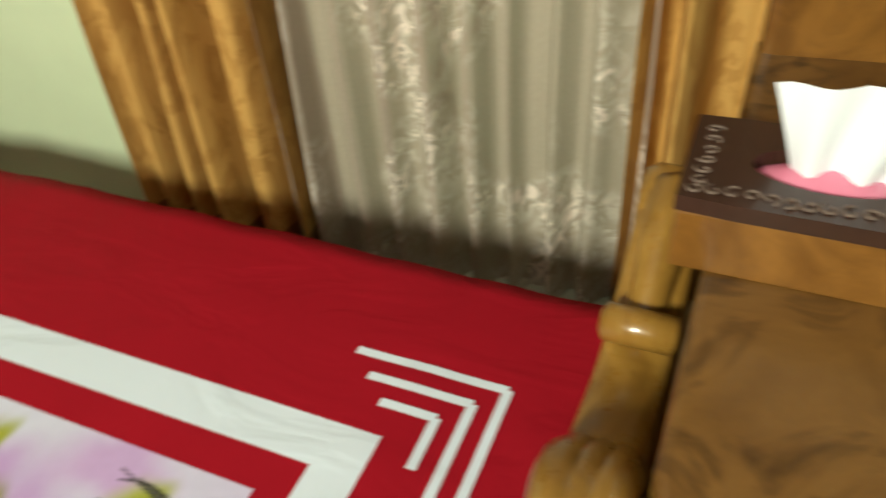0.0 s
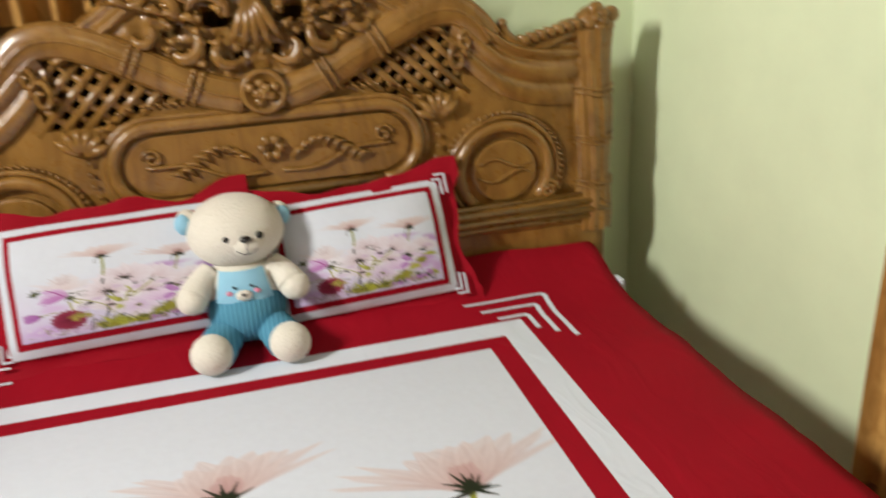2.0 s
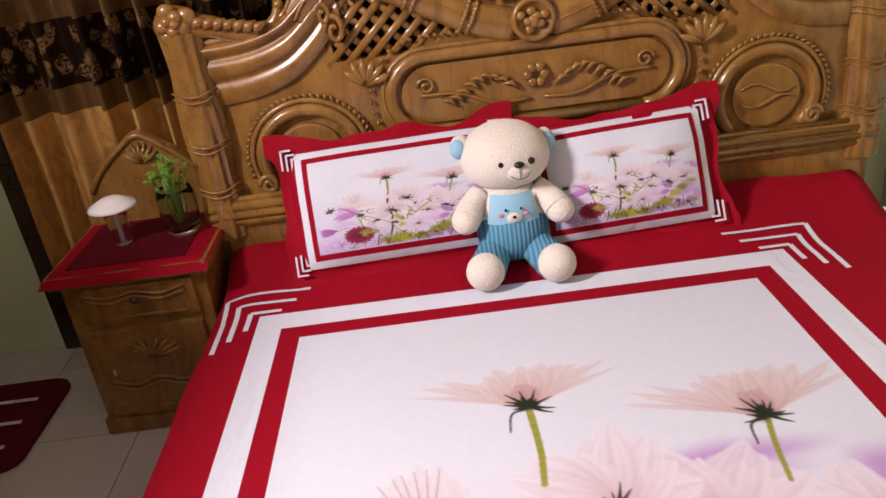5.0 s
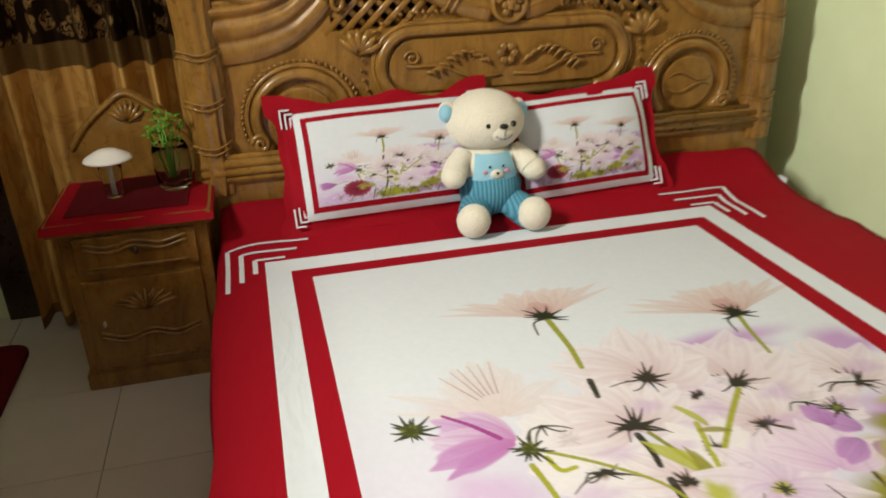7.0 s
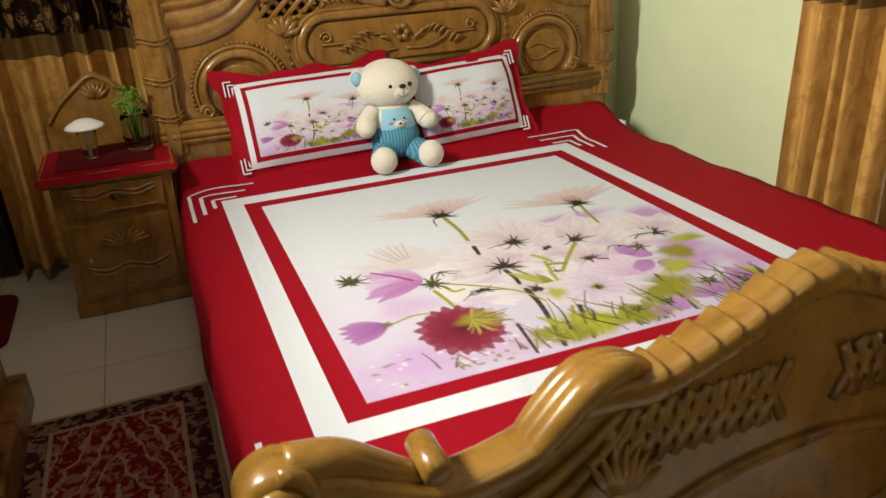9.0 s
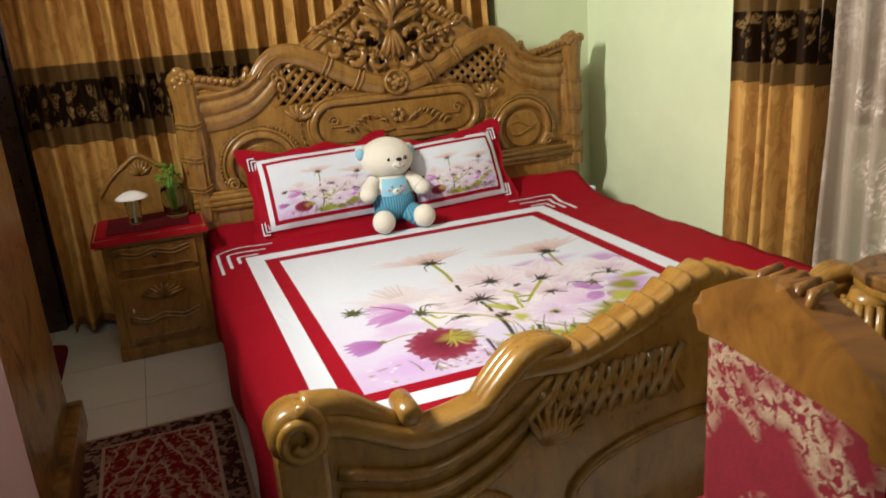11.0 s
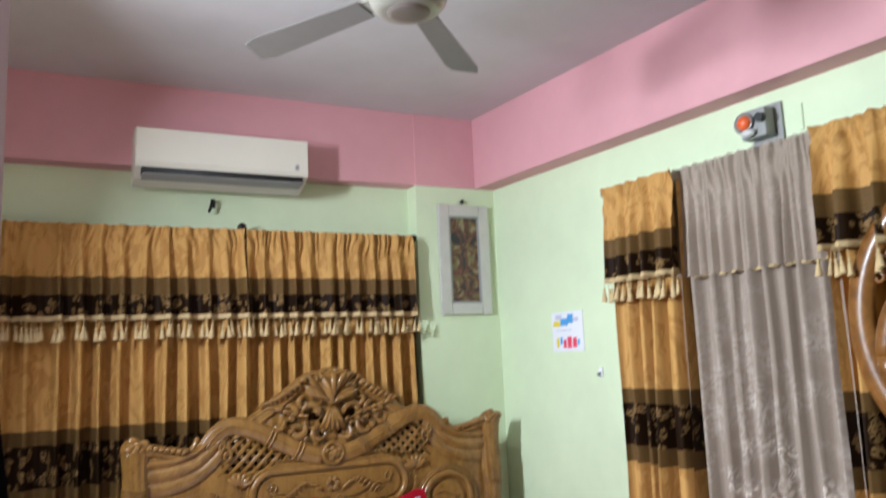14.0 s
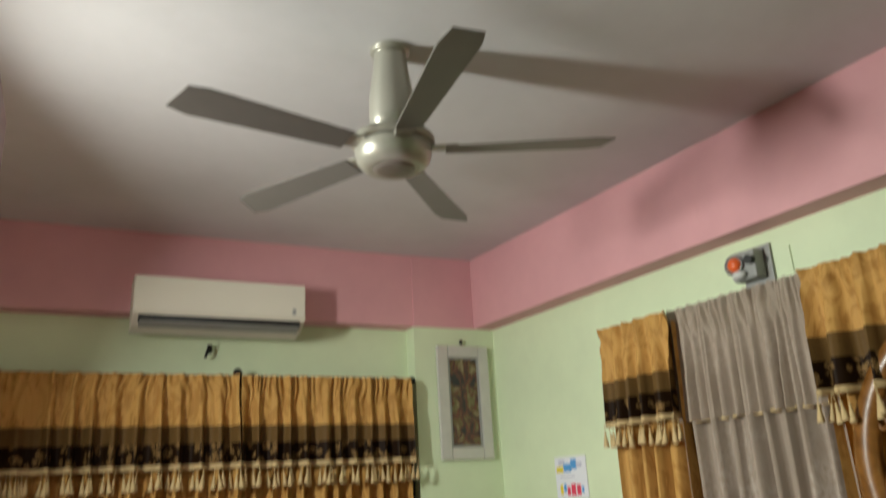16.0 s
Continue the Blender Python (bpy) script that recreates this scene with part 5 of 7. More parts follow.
for s in (-1, 1):
    sweep(bm, smooth_line([(TX + s * 0.080, TY + 0.06, 0.625), (TX + s * 0.112, TY + 0.03, 0.600), (TX + s * 0.130, TY + 0.0, 0.578)], 5), [0.034 + 0.0008 * i for i in range(11)], 14, 1.0)
    ball(bm, (TX + s * 0.134, TY - 0.005, 0.574), (0.041, 0.040, 0.042), 0, 18, 12)
    sweep(bm, smooth_line([(TX + s * 0.05, TY + 0.02, 0.465), (TX + s * 0.078, TY - 0.04, 0.45), (TX + s * 0.096, TY - 0.09, 0.445)], 5), [0.05 + 0.0005 * i for i in range(11)], 14, 1.0, mat=1)
    ball(bm, (TX + s * 0.100, TY - 0.105, 0.452), (0.054, 0.046, 0.058), 0, 20, 14)
for dx, dy in ((-0.048, 0.0), (0.036, 0.004)):
    ball(bm, (FX0 + dx, TY - 0.014 + dy, 0.738), (0.010, 0.008, 0.011), 2, 12, 8)
ball(bm, (FX0, TY - 0.026, 0.736), (0.015, 0.010, 0.010), 2, 14, 9)
smile = smooth_line([(FX0 - 0.026, TY - 0.032, 0.704), (FX0 - 0.008, TY - 0.040, 0.695), (FX0 + 0.016, TY - 0.038, 0.697), (FX0 + 0.032, TY - 0.028, 0.710)], 5)
sweep(bm, [p + Vector((0, 0.009, 0)) for p in smile], 0.0010, 6, mat=2)
sweep(bm, [(FX0, TY - 0.032, 0.728), (FX0 + 0.001, TY - 0.032, 0.697)], 0.0010, 6, mat=2)
# bib of the dungarees, wrapped on the chest, with a small face
rows = []
for j in range(9):
    v = j / 8
    row = []
    for i in range(13):
        q = (i / 12 - 0.5) * (0.150 - 0.035 * v)
        z = 0.555 + 0.085 * v
        row.append(bm.verts.new((TX + q, TY + 0.07 - 0.104 * math.sqrt(max(0.05, 1 - (q / 0.112) ** 2 - ((z - 0.545) / 0.14) ** 2)), z)))
    rows.append(row)
for r0, r1 in zip(rows, rows[1:]):
    for i in range(12):
        f = bm.faces.new((r0[i], r0[i + 1], r1[i + 1], r1[i]))
        f.smooth, f.material_index = True, 3
ball(bm, (TX, TY - 0.034, 0.578), (0.022, 0.008, 0.016), 0, 14, 9)
ball(bm, (TX, TY - 0.042, 0.583), (0.006, 0.004, 0.005), 2, 8, 6)
for s in (-1, 1):
    ball(bm, (TX + s * 0.022, TY - 0.029, 0.602), (0.004, 0.003, 0.005), 2, 8, 6)
    ball(bm, (TX + s * 0.036, TY - 0.027, 0.585), (0.009, 0.004, 0.007), 4, 8, 6)
bmesh.ops.transform(bm, matrix=Matrix.Translation((TX, 0, 0.395)) @ Matrix.Diagonal((0.95, 1, 0.90, 1)) @ Matrix.Translation((-TX, 0, -0.395)), verts=bm.verts)
tagged(part("teddy_bear", bm, PLUSH), "cream plush toy bear in blue dungarees, sitting against the pillows", "toy")

# ---- windows behind the curtains ----
GLASS_DARK = Nodes("night_glass", 0.05)
GLASS_DARK.colour((0.015, 0.02, 0.025))
GLASS_DARK = GLASS_DARK.m


def window(name, u0, u1, z0, z1, depth0, depth1, plane):
    """A dark wooden frame with two panes, filling an opening."""
    ob = tagged(thing(name, "dark wooden window frame with black night panes", "window"), kind="structure")

    def b(a0, a1, d0, d1, c0, c1):
        return boxed(a0, a1, d0, d1, c0, c1, 0.004) if plane == "x" else boxed(d0, d1, a0, a1, c0, c1, 0.004)
    for a0, a1, c0, c1 in ((u0, u0 + 0.06, z0, z1), (u1 - 0.06, u1, z0, z1), (u0 + 0.06, u1 - 0.06, z0, z0 + 0.06), (u0 + 0.06, u1 - 0.06, z1 - 0.06, z1), ((u0 + u1) / 2 - 0.025, (u0 + u1) / 2 + 0.025, z0 + 0.06, z1 - 0.06)):
        part("window_frame", b(a0, a1, depth0, depth1, c0, c1), WOOD_DARK, ob)
    mid = (depth0 + depth1) / 2
    for a0, a1 in ((u0 + 0.06, (u0 + u1) / 2 - 0.025), ((u0 + u1) / 2 + 0.025, u1 - 0.06)):
        part("pane", b(a0, a1, mid - 0.003, mid + 0.003, z0 + 0.06, z1 - 0.06), GLASS_DARK, ob)
    return ob


window("window_1", -1.30, -0.41, 0.75, 2.22, 0.14, 0.22, "x")
on_east(window("window_2", -2.75, -1.45, 0.80, 2.16, 0.18, 0.26, "y"))
door = tagged(thing("door_1", "dark brown wooden door and frame behind the curtain", "door"), kind="structure")
part("door_frame", boxed(-2.80, -2.70, 0.085, 0.22, 0, 2.22, 0.006), WOOD_DARK, door)
part("door_frame", boxed(-1.36, -1.302, 0.10, 0.22, 0, 2.22, 0.006), WOOD_DARK, door)
part("door_frame", boxed(-2.70, -1.36, 0.10, 0.22, 2.14, 2.22, 0.006), WOOD_DARK, door)
part("door_leaf", boxed(-2.70, -1.36, 0.15, 0.19, 0.004, 2.14, 0.006), WOOD_DARK, door)
part("casing", boxed(-0.475, -0.412, 0.07, 0.118, 0.75, 2.20, 0.004), WOOD_DARK, door)

# ---- curtains ----


def mat_curtain(name, bands):
    """Gold damask satin with woven bands: rows of (height from, kind)."""
    k = Nodes(name, 0.55, spec=0.08)
    k.b.inputs["Sheen Weight"].default_value = 0.0
    sep = k.n("ShaderNodeSeparateXYZ")
    k.link(k.tc.outputs["Object"], sep.inputs[0])
    z = k.math("DIVIDE", sep.outputs[2], 2.5)
    tones = {"gold": (1, 0, 0), "taupe": (0, 1, 0), "dark": (0, 0, 1), "hem": (0, 0, 0)}
    r = k.ramp(z, [(max(0, h) / 2.5, tones[t]) for h, t in bands], True)
    pick = k.n("ShaderNodeSeparateColor")
    k.link(r, pick.inputs[0])
    big = k.ramp(k.noise(k.scaled(1, 1, 0.55), 9.0, 4, 0.6, 2.4), [(0.49, (0, 0, 0)), (0.55, (1, 1, 1))])
    streak = k.noise(k.scaled(26, 26, 0.8), 3.0, 4)
    gold = k.mix(k.math("MULTIPLY", big, 0.95), (0.49, 0.268, 0.078), (0.345, 0.165, 0.041))
    gold = k.mix(k.math("MULTIPLY", streak, 0.45), gold, (0.64, 0.40, 0.14))
    weave = k.noise(k.scaled(8, 8, 120), 4.0, 2)
    taupe = k.mix(weave, (0.080, 0.044, 0.014), (0.170, 0.098, 0.034))
    leaf = k.n("ShaderNodeTexVoronoi")
    leaf.inputs["Scale"].default_value = 17.0
    warp = k.n("ShaderNodeVectorMath", op="ADD")
    wob = k.n("ShaderNodeTexNoise")
    wob.inputs["Scale"].default_value = 12.0
    k.link(k.tc.outputs["Object"], wob.inputs["Vector"])
    k.link(k.tc.outputs["Object"], warp.inputs[0])
    shrink = k.n("ShaderNodeVectorMath", op="SCALE")
    shrink.inputs["Scale"].default_value = 0.09
    k.link(wob.outputs["Color"], shrink.inputs[0])
    k.link(shrink.outputs[0], warp.inputs[1])
    k.link(warp.outputs[0], leaf.inputs["Vector"])
    flor = k.ramp(leaf.outputs["Distance"], [(0.36, (1, 1, 1)), (0.46, (0, 0, 0))])
    vein = k.ramp(k.noise(k.tc.outputs["Object"], 60, 2, 0.5, 1.5), [(0.40, (0, 0, 0)), (0.52, (1, 1, 1))])
    flor = k.math("MULTIPLY", flor, vein)
    dark = k.mix(flor, (0.014, 0.006, 0.002), (0.22, 0.130, 0.050))
    col = k.mix(pick.outputs[0], (0.22, 0.115, 0.040), gold)
    col = k.mix(pick.outputs[1], col, taupe)
    col = k.mix(pick.outputs[2], col, dark)
    k.colour(col)
    k.bump(k.math("ADD", big, k.math("MULTIPLY", weave, 0.4)), 0.10, 0.003)
    return k.m


DRAPE = mat_curtain("gold_drape", [(0, "hem"), (0.06, "gold"), (0.87, "taupe"), (0.95, "dark"), (1.15, "taupe"), (1.22, "gold")])
VALANCE = mat_curtain("gold_valance", [(0, "hem"), (1.75, "dark"), (1.855, "taupe"), (1.94, "gold")])
FRINGE = mat_cloth("cream_fringe", (0.56, 0.42, 0.22), 300, 0.2)


def pleat_offset(s, pleats, seed):
    """How far a fold stands out at s along the cloth: rounded ridges of uneven depth, tight valleys."""
    ph = s * pleats * 2 * math.pi + 2.6 * noise.noise((s * 5.0, seed, 0)) + 1.3 * noise.noise((s * 15.0, seed, 4))
    fold = noise.noise((math.floor((ph + math.pi) / (2 * math.pi)) * 1.7, seed, 2))
    o = (0.72 + 0.45 * fold) * (math.cos(ph) + 0.34 * math.cos(2 * ph)) + 0.10 * noise.noise((s * 40.0, seed, 6))
    return max(-0.58, o), ph


def drape(a, b, z0, z1, pleats, amp, seed, along="x", depth=0.0, pinch=0.0, skirt=0.0, ease=0.0):
    """Pleated cloth from a to b along the wall."""
    bm = bmesh.new()
    n = pleats * 12
    zs = [z0 + (z1 - z0) * (j / 24) for j in range(25)]
    rows = []
    for z in zs:
        t = (z - z0) / (z1 - z0)
        row = []
        for i in range(n + 1):
            s = i / n
            o, ph = pleat_offset(s, pleats, seed)
            k = amp * (1.15 if along == "y" else 1.0) * (1 - 0.40 * t) * (0.85 + 0.4 * noise.noise((s * 5, z * 0.8, seed)))
            if pinch and t > 1 - pinch:
                k *= 0.55 + 0.45 * abs((1 - t) / pinch - 0.35)
            w = a + (b - a) * (s + 0.006 * math.sin(ph * 1.0 + 1.3) * (1 - t)) + ease * (1 - t) ** 1.5 * (0.5 - s)
            w += 0.012 * noise.noise((s * 11, z * 1.7, seed + 3))
            d = depth - o * k
            if pinch and t > 0.62:
                d += 0.011 * math.sin(ph * 2.6 + 9 * noise.noise((s * 8, z * 6, seed))) * min(1, (t - 0.62) * 5)
            row.append(bm.verts.new((w, d, z) if along == "x" else (d, w, z)))
        rows.append(row)
    for r0, r1 in zip(rows, rows[1:]):
        for i in range(n):
            bm.faces.new((r0[i], r0[i + 1], r1[i + 1], r1[i])).smooth = True
    return bm


TASSEL = lathe(bmesh.new(), [(0.0014, 0.078), (0.0014, 0.034), (0.0055, 0.031), (0.0070, 0.025), (0.0045, 0.020), (0.0085, 0.006), (0.0135, -0.024), (0.0150, -0.032), (0.0120, -0.034)], seg=8)
TASSEL_MESH = mesh_of("tassel", TASSEL, FRINGE)


def curtain(label, a, b, ztop, zhem, pleats, along, seed, front, group, ease=0.0):
    """A long drape with a fringed valance: front is the direction of the room, -1."""
    ob = thing("curtain", label, "curtain", group=group)
    dz = ztop - 2.20
    main = part("drape", drape(a, b, zhem - dz, 2.16, pleats, 0.100, seed, along, 0.0, ease=ease), DRAPE, ob, smooth=True)
    val = part("valance", drape(a, b, 1.75, 2.205, pleats, 0.050, seed, along, front * 0.070, 0.5), VALANCE, ob, smooth=True)
    bm = bmesh.new()
    pts = []
    n = pleats * 12
    for i in range(n + 1):
        s = i / n
        o, ph = pleat_offset(s, pleats, seed)
        k = 0.050 * (1.15 if along == "y" else 1.0) * (0.85 + 0.4 * noise.noise((s * 5, 1.75 * 0.8, seed)))
        w = a + (b - a) * (s + 0.006 * math.sin(ph + 1.3)) + 0.012 * noise.noise((s * 11, 1.75 * 1.7, seed + 3))
        d = front * 0.070 - o * k
        pts.append((w, d, 1.742) if along == "x" else (d, w, 1.742))
    sweep(bm, pts, 0.013, 8, 0.32, up=(0, -1, 0) if along == "x" else (-1, 0, 0))
    part("fringe", bm, FRINGE, ob, "cream fringe braid", True)
    step = max(1, int(n / (abs(b - a) / 0.022)))
    rng = random.Random(seed)
    for i in range(0, n + 1, step):
        p = pts[i]
        if pleat_offset(i / n, pleats, seed)[0] < -0.42:
            continue
        t = new("tassel", TASSEL_MESH)
        t.parent = ob
        t.location = (p[0] + (front * 0.008 if along == "y" else 0), p[1] + (front * 0.008 if along == "x" else 0), p[2] - 0.072 + rng.uniform(-0.012, 0.006))
        t.scale = (0.95, 0.95, 0.98)
        t.rotation_euler = (rng.uniform(-0.12, 0.12), rng.uniform(-0.12, 0.12), 0)
    ob.location.z = dz
    return ob


G1 = "curtains of the door and window"
curtain("gold pleated satin curtain with tasselled valance and dark floral bands", -2.655, -1.46, 2.20, 0.03, 12, "x", 1.0, -1, G1)
curtain("gold and brown pleated satin curtain with tasselled valance, behind the headboard", -1.455, -0.475, 2.20, 0.03, 11, "x", 2.0, -1, G1)
G2 = "curtains of the side window"
for a, b, pl, sd, ez in ((-1.61, -1.168, 5, 3.0, 0.0), (-3.02, -2.29, 7, 4.0, 0.0)):
    ob = curtain("gold satin side curtain with tasselled valance beside the lace", a, b, 2.275, 0.03, pl, "y", sd, -1, G2, ez)
    ob.location.x += 0.045
    ob.matrix_world = Matrix.Rotation(SKEW, 4, "Z") @ ob.matrix_basis


def mat_lace():
    k = Nodes("grey_lace", 0.8, spec=0.2)
    sep = k.n("ShaderNodeSeparateXYZ")
    k.link(k.tc.outputs["Object"], sep.inputs[0])
    low = k.ramp(k.math("DIVIDE", sep.outputs[2], 2.5), [(0.40, (1, 1, 1)), (0.70, (0.2, 0.2, 0.2))])
    clump = k.ramp(k.noise(k.scaled(1, 1, 0.8), 5.0, 2, 0.5, 0.8), [(0.45, (0, 0, 0)), (0.60, (1, 1, 1))])
    petals = k.ramp(k.noise(k.tc.outputs["Object"], 19, 3, 0.5, 2.2), [(0.40, (0, 0, 0)), (0.58, (1, 1, 1))])
    fl = k.math("MULTIPLY", k.math("MULTIPLY", clump, petals), low)
    net = k.noise(k.scaled(1, 1, 0.35), 330, 1)
    k.colour(k.mix(fl, (0.44, 0.355, 0.285), (0.74, 0.64, 0.56)))
    k.link(k.math("MAXIMUM", k.math("ADD", k.math("MULTIPLY", net, 0.20), 0.58), fl), k.b.inputs["Alpha"])
    k.bump(fl, 0.3, 0.003)
    return k.m


LACE = mat_lace()
lace = thing("lace_curtain", "grey beige sheer lace curtain with woven flowers and a short valance", "curtain")
part("sheer", drape(-2.32, -1.57, 0.02, 2.27, 9, 0.060, 6.0, "y", 0.050), LACE, lace, smooth=True)
part("sheer_valance", drape(-2.30, -1.59, 1.785, 2.285, 12, 0.042, 7.0, "y", 0.020, 0.6), LACE, lace, smooth=True)
bm = sweep(bmesh.new(), [(0.030, -2.30 + 0.71 * i / 20, 1.787 + 0.004 * math.sin(i * 1.7)) for i in range(21)], 0.008, 6)
part("trim_band", bm, FRINGE, lace)
on_east(lace)


def rod(pts, label):
    ob = thing("curtain_rod", label, "curtain rod")
    a, b = Vector(pts[0]), Vector(pts[-1])
    part("pole", sweep(bmesh.new(), [a, b], 0.010, 10, up=(0, 0, 1)), BLACK_IRON, ob, smooth=True)
    for p in (a, b):
        part("finial", ball(bmesh.new(), p, 0.022), BLACK_IRON, ob)
    for t in (0.02, 0.5, 0.98):
        p = a + (b - a) * t
        d = Vector((0, 0.115 - p.y, 0)) if abs(a.y - b.y) < 0.1 else Vector((0.14 - p.x, 0, 0))
        part("bracket", sweep(bmesh.new(), [p, p + d], 0.007, 6, up=(0, 0, 1)), BLACK_IRON, ob)
    return ob


rod([(-2.70, 0.02, 2.205), (-0.43, 0.02, 2.205)], "black iron curtain rod with round finials")
on_east(rod([(0.055, -3.05, 2.275), (0.055, -1.095, 2.275)], "black iron curtain rod with round finials"))
part_knob = tagged(part("rod_knob", ball(bmesh.new(), (-1.456, 0.012, 2.225), (0.026, 0.022, 0.03)), BLACK_IRON), "black round knob on the middle of the curtain rod", "knob")

# ---- air conditioner ----
WHITE_PLASTIC = mat_plain("cream_plastic", (0.72, 0.68, 0.58), 0.38, 0, 0, 0.05, 3)
GREY_PLASTIC = mat_plain("grey_plastic", (0.30, 0.30, 0.29), 0.45)
DARK_SLOT = mat_plain("dark_slot", (0.02, 0.02, 0.02), 0.6)
ac = thing("air_conditioner", "cream wall mounted air conditioner with an open louvre", "air conditioner")
bm = slab(bmesh.new(), [(0.0, 2.69), (-0.16, 2.69), (-0.185, 2.675), (-0.195, 2.64), (-0.195, 2.50), (-0.185, 2.485), (-0.10, 2.44), (0.0, 2.42)], -2.02, -1.14, 0.006, plane="yz")
part("body", bm, WHITE_PLASTIC, ac)
part("front_panel", boxed(-2.015, -1.145, -0.203, -0.196, 2.505, 2.68, 0.003), WHITE_PLASTIC, ac)
bm = bmesh.new()
sweep(bm, [(-1.99, -0.165, 2.468), (-1.17, -0.165, 2.468)], 0.026, 6)
part("air_slot", bm, DARK_SLOT, ac)
part("louvre", slab(bmesh.new(), [(-0.196, 2.447), (-0.193, 2.452), (-0.12, 2.436), (-0.122, 2.430)], -1.985, -1.175, plane="yz"), GREY_PLASTIC, ac)
for k in range(6):
    part("vane", boxed(-1.93 + k * 0.14, -1.924 + k * 0.14, -0.19, -0.13, 2.448, 2.476), DARK_SLOT, ac)
part("display", boxed(-1.215, -1.195, -0.2045, -0.203, 2.515, 2.545), GREY_PLASTIC, ac)
hook = thing("wall_hook", "small black metal hook on the wall", "hook")
part("plate", boxed(-1.605, -1.58, 0.112, 0.12, 2.35, 2.40, 0.003), BLACK_IRON, hook)
part("arm", sweep(bmesh.new(), smooth_line([(-1.595, 0.112, 2.38), (-1.60, 0.07, 2.385), (-1.615, 0.055, 2.34), (-1.62, 0.07, 2.32)], 5), 0.008, 7), BLACK_IRON, hook)
part("cable", boxed(-1.56, -1.545, 0.115, 0.12, 2.37, 2.53), GREEN, hook)

# ---- pictures ----
SILVER = mat_plain("silver_frame", (0.60, 0.58, 0.55), 0.35, 0.25)


def mat_picture(name, dark, tones, scale, white=False):
    k = Nodes(name, 0.3)
    f = k.noise(k.tc.outputs["Object"], scale, 4, 0.6, 1.0)
    k.colour(k.ramp(f, [(0.36, dark)] + [(0.44 + 0.06 * i, c) for i, c in enumerate(tones)]))
    return k.m


PIC_DARK = mat_picture("flower_painting", (0.02, 0.025, 0.03), [(0.05, 0.035, 0.03), (0.16, 0.05, 0.035), (0.12, 0.12, 0.04), (0.28, 0.22, 0.13)], 13)
PIC_GREY = mat_picture("pale_rose_picture", (0.035, 0.045, 0.035), [(0.12, 0.13, 0.10), (0.42, 0.36, 0.31), (0.20, 0.15, 0.13), (0.56, 0.52, 0.47)], 11)


def framed(label, x0, x1, z0, z1, yw, inner, art):
    ob = thing("framed_picture", label, "picture")
    w = (x1 - x0) * inner
    for a0, a1, c0, c1 in ((x0, x0 + w, z0, z1), (x1 - w, x1, z0, z1), (x0 + w, x1 - w, z0, z0 + w), (x0 + w, x1 - w, z1 - w, z1)):
        part("frame", boxed(a0, a1, yw - 0.032, yw - 0.002, c0, c1, 0.008), SILVER, ob)
    e = 0.012
    for a0, a1, c0, c1 in ((x0 + w, x0 + w + e, z0 + w, z1 - w), (x1 - w - e, x1 - w, z0 + w, z1 - w), (x0 + w + e, x1 - w - e, z0 + w, z0 + w + e), (x0 + w + e, x1 - w - e, z1 - w - e, z1 - w)):
        part("slip", boxed(a0, a1, yw - 0.026, yw - 0.004, c0, c1, 0.002), GREY_PLASTIC, ob)
    part("canvas", boxed(x0 + w + e, x1 - w - e, yw - 0.018, yw - 0.006, z0 + w + e, z1 - w - e), art, ob)
    return ob


pic = framed("silver framed dark painting of flowers on the green wall", -0.275, 0.075, 1.735, 2.415, 0.0, 0.20, PIC_DARK)
part("nail", ball(bmesh.new(), (-0.10, -0.014, 2.44), (0.012, 0.012, 0.016)), BLACK_IRON, pic)
framed("thin silver framed picture of pale roses on the green wall", -3.20, -2.83, 1.70, 2.40, 0.12, 0.07, PIC_GREY)

# paper chart on the window wall
chart = thing("paper_chart", "white paper chart with coloured marks taped to the wall", "poster")
PAPER = mat_plain("paper", (0.78, 0.79, 0.84), 0.8, var=0.03)
part("sheet", boxed(0.134, 0.139, -0.775, -0.52, 1.485, 1.705), PAPER, chart)
INKS = [mat_plain("yellow_ink", (0.75, 0.60, 0.05), 0.8), mat_plain("blue_ink", (0.10, 0.33, 0.68), 0.8), mat_plain("red_ink", (0.72, 0.06, 0.12), 0.8), mat_plain("pale_ink", (0.55, 0.55, 0.66), 0.8)]
for y, z, wy, wz, ink in ((-0.555, 1.560, 0.020, 0.050, 0), (-0.585, 1.565, 0.018, 0.040, 1), (-0.612, 1.550, 0.022, 0.045, 2), (-0.645, 1.565, 0.034, 0.062, 2), (-0.690, 1.560, 0.030, 0.055, 2), (-0.728, 1.548, 0.016, 0.03, 1),
                          (-0.535, 1.655, 0.055, 0.030, 0), (-0.555, 1.690, 0.05, 0.028, 3), (-0.595, 1.668, 0.060, 0.040, 1), (-0.655, 1.690, 0.045, 0.050, 1), (-0.70, 1.67, 0.040, 0.022, 3), (-0.56, 1.605, 0.12, 0.006, 3)):
    part("mark", boxed(0.1315, 0.134, y - wy, y, z - wz, z), INKS[ink], chart)
on_east(chart)
switch = thing("wall_hook", "small white plastic hook on the wall", "hook")
part("plate", boxed(0.128, 0.139, -0.905, -0.880, 1.345, 1.395, 0.003), PAPER, switch)
part("arm", sweep(bmesh.new(), [(0.128, -0.893, 1.365), (0.112, -0.893, 1.355), (0.108, -0.893, 1.368)], 0.005, 6), BLACK_IRON, switch)
on_east(switch)

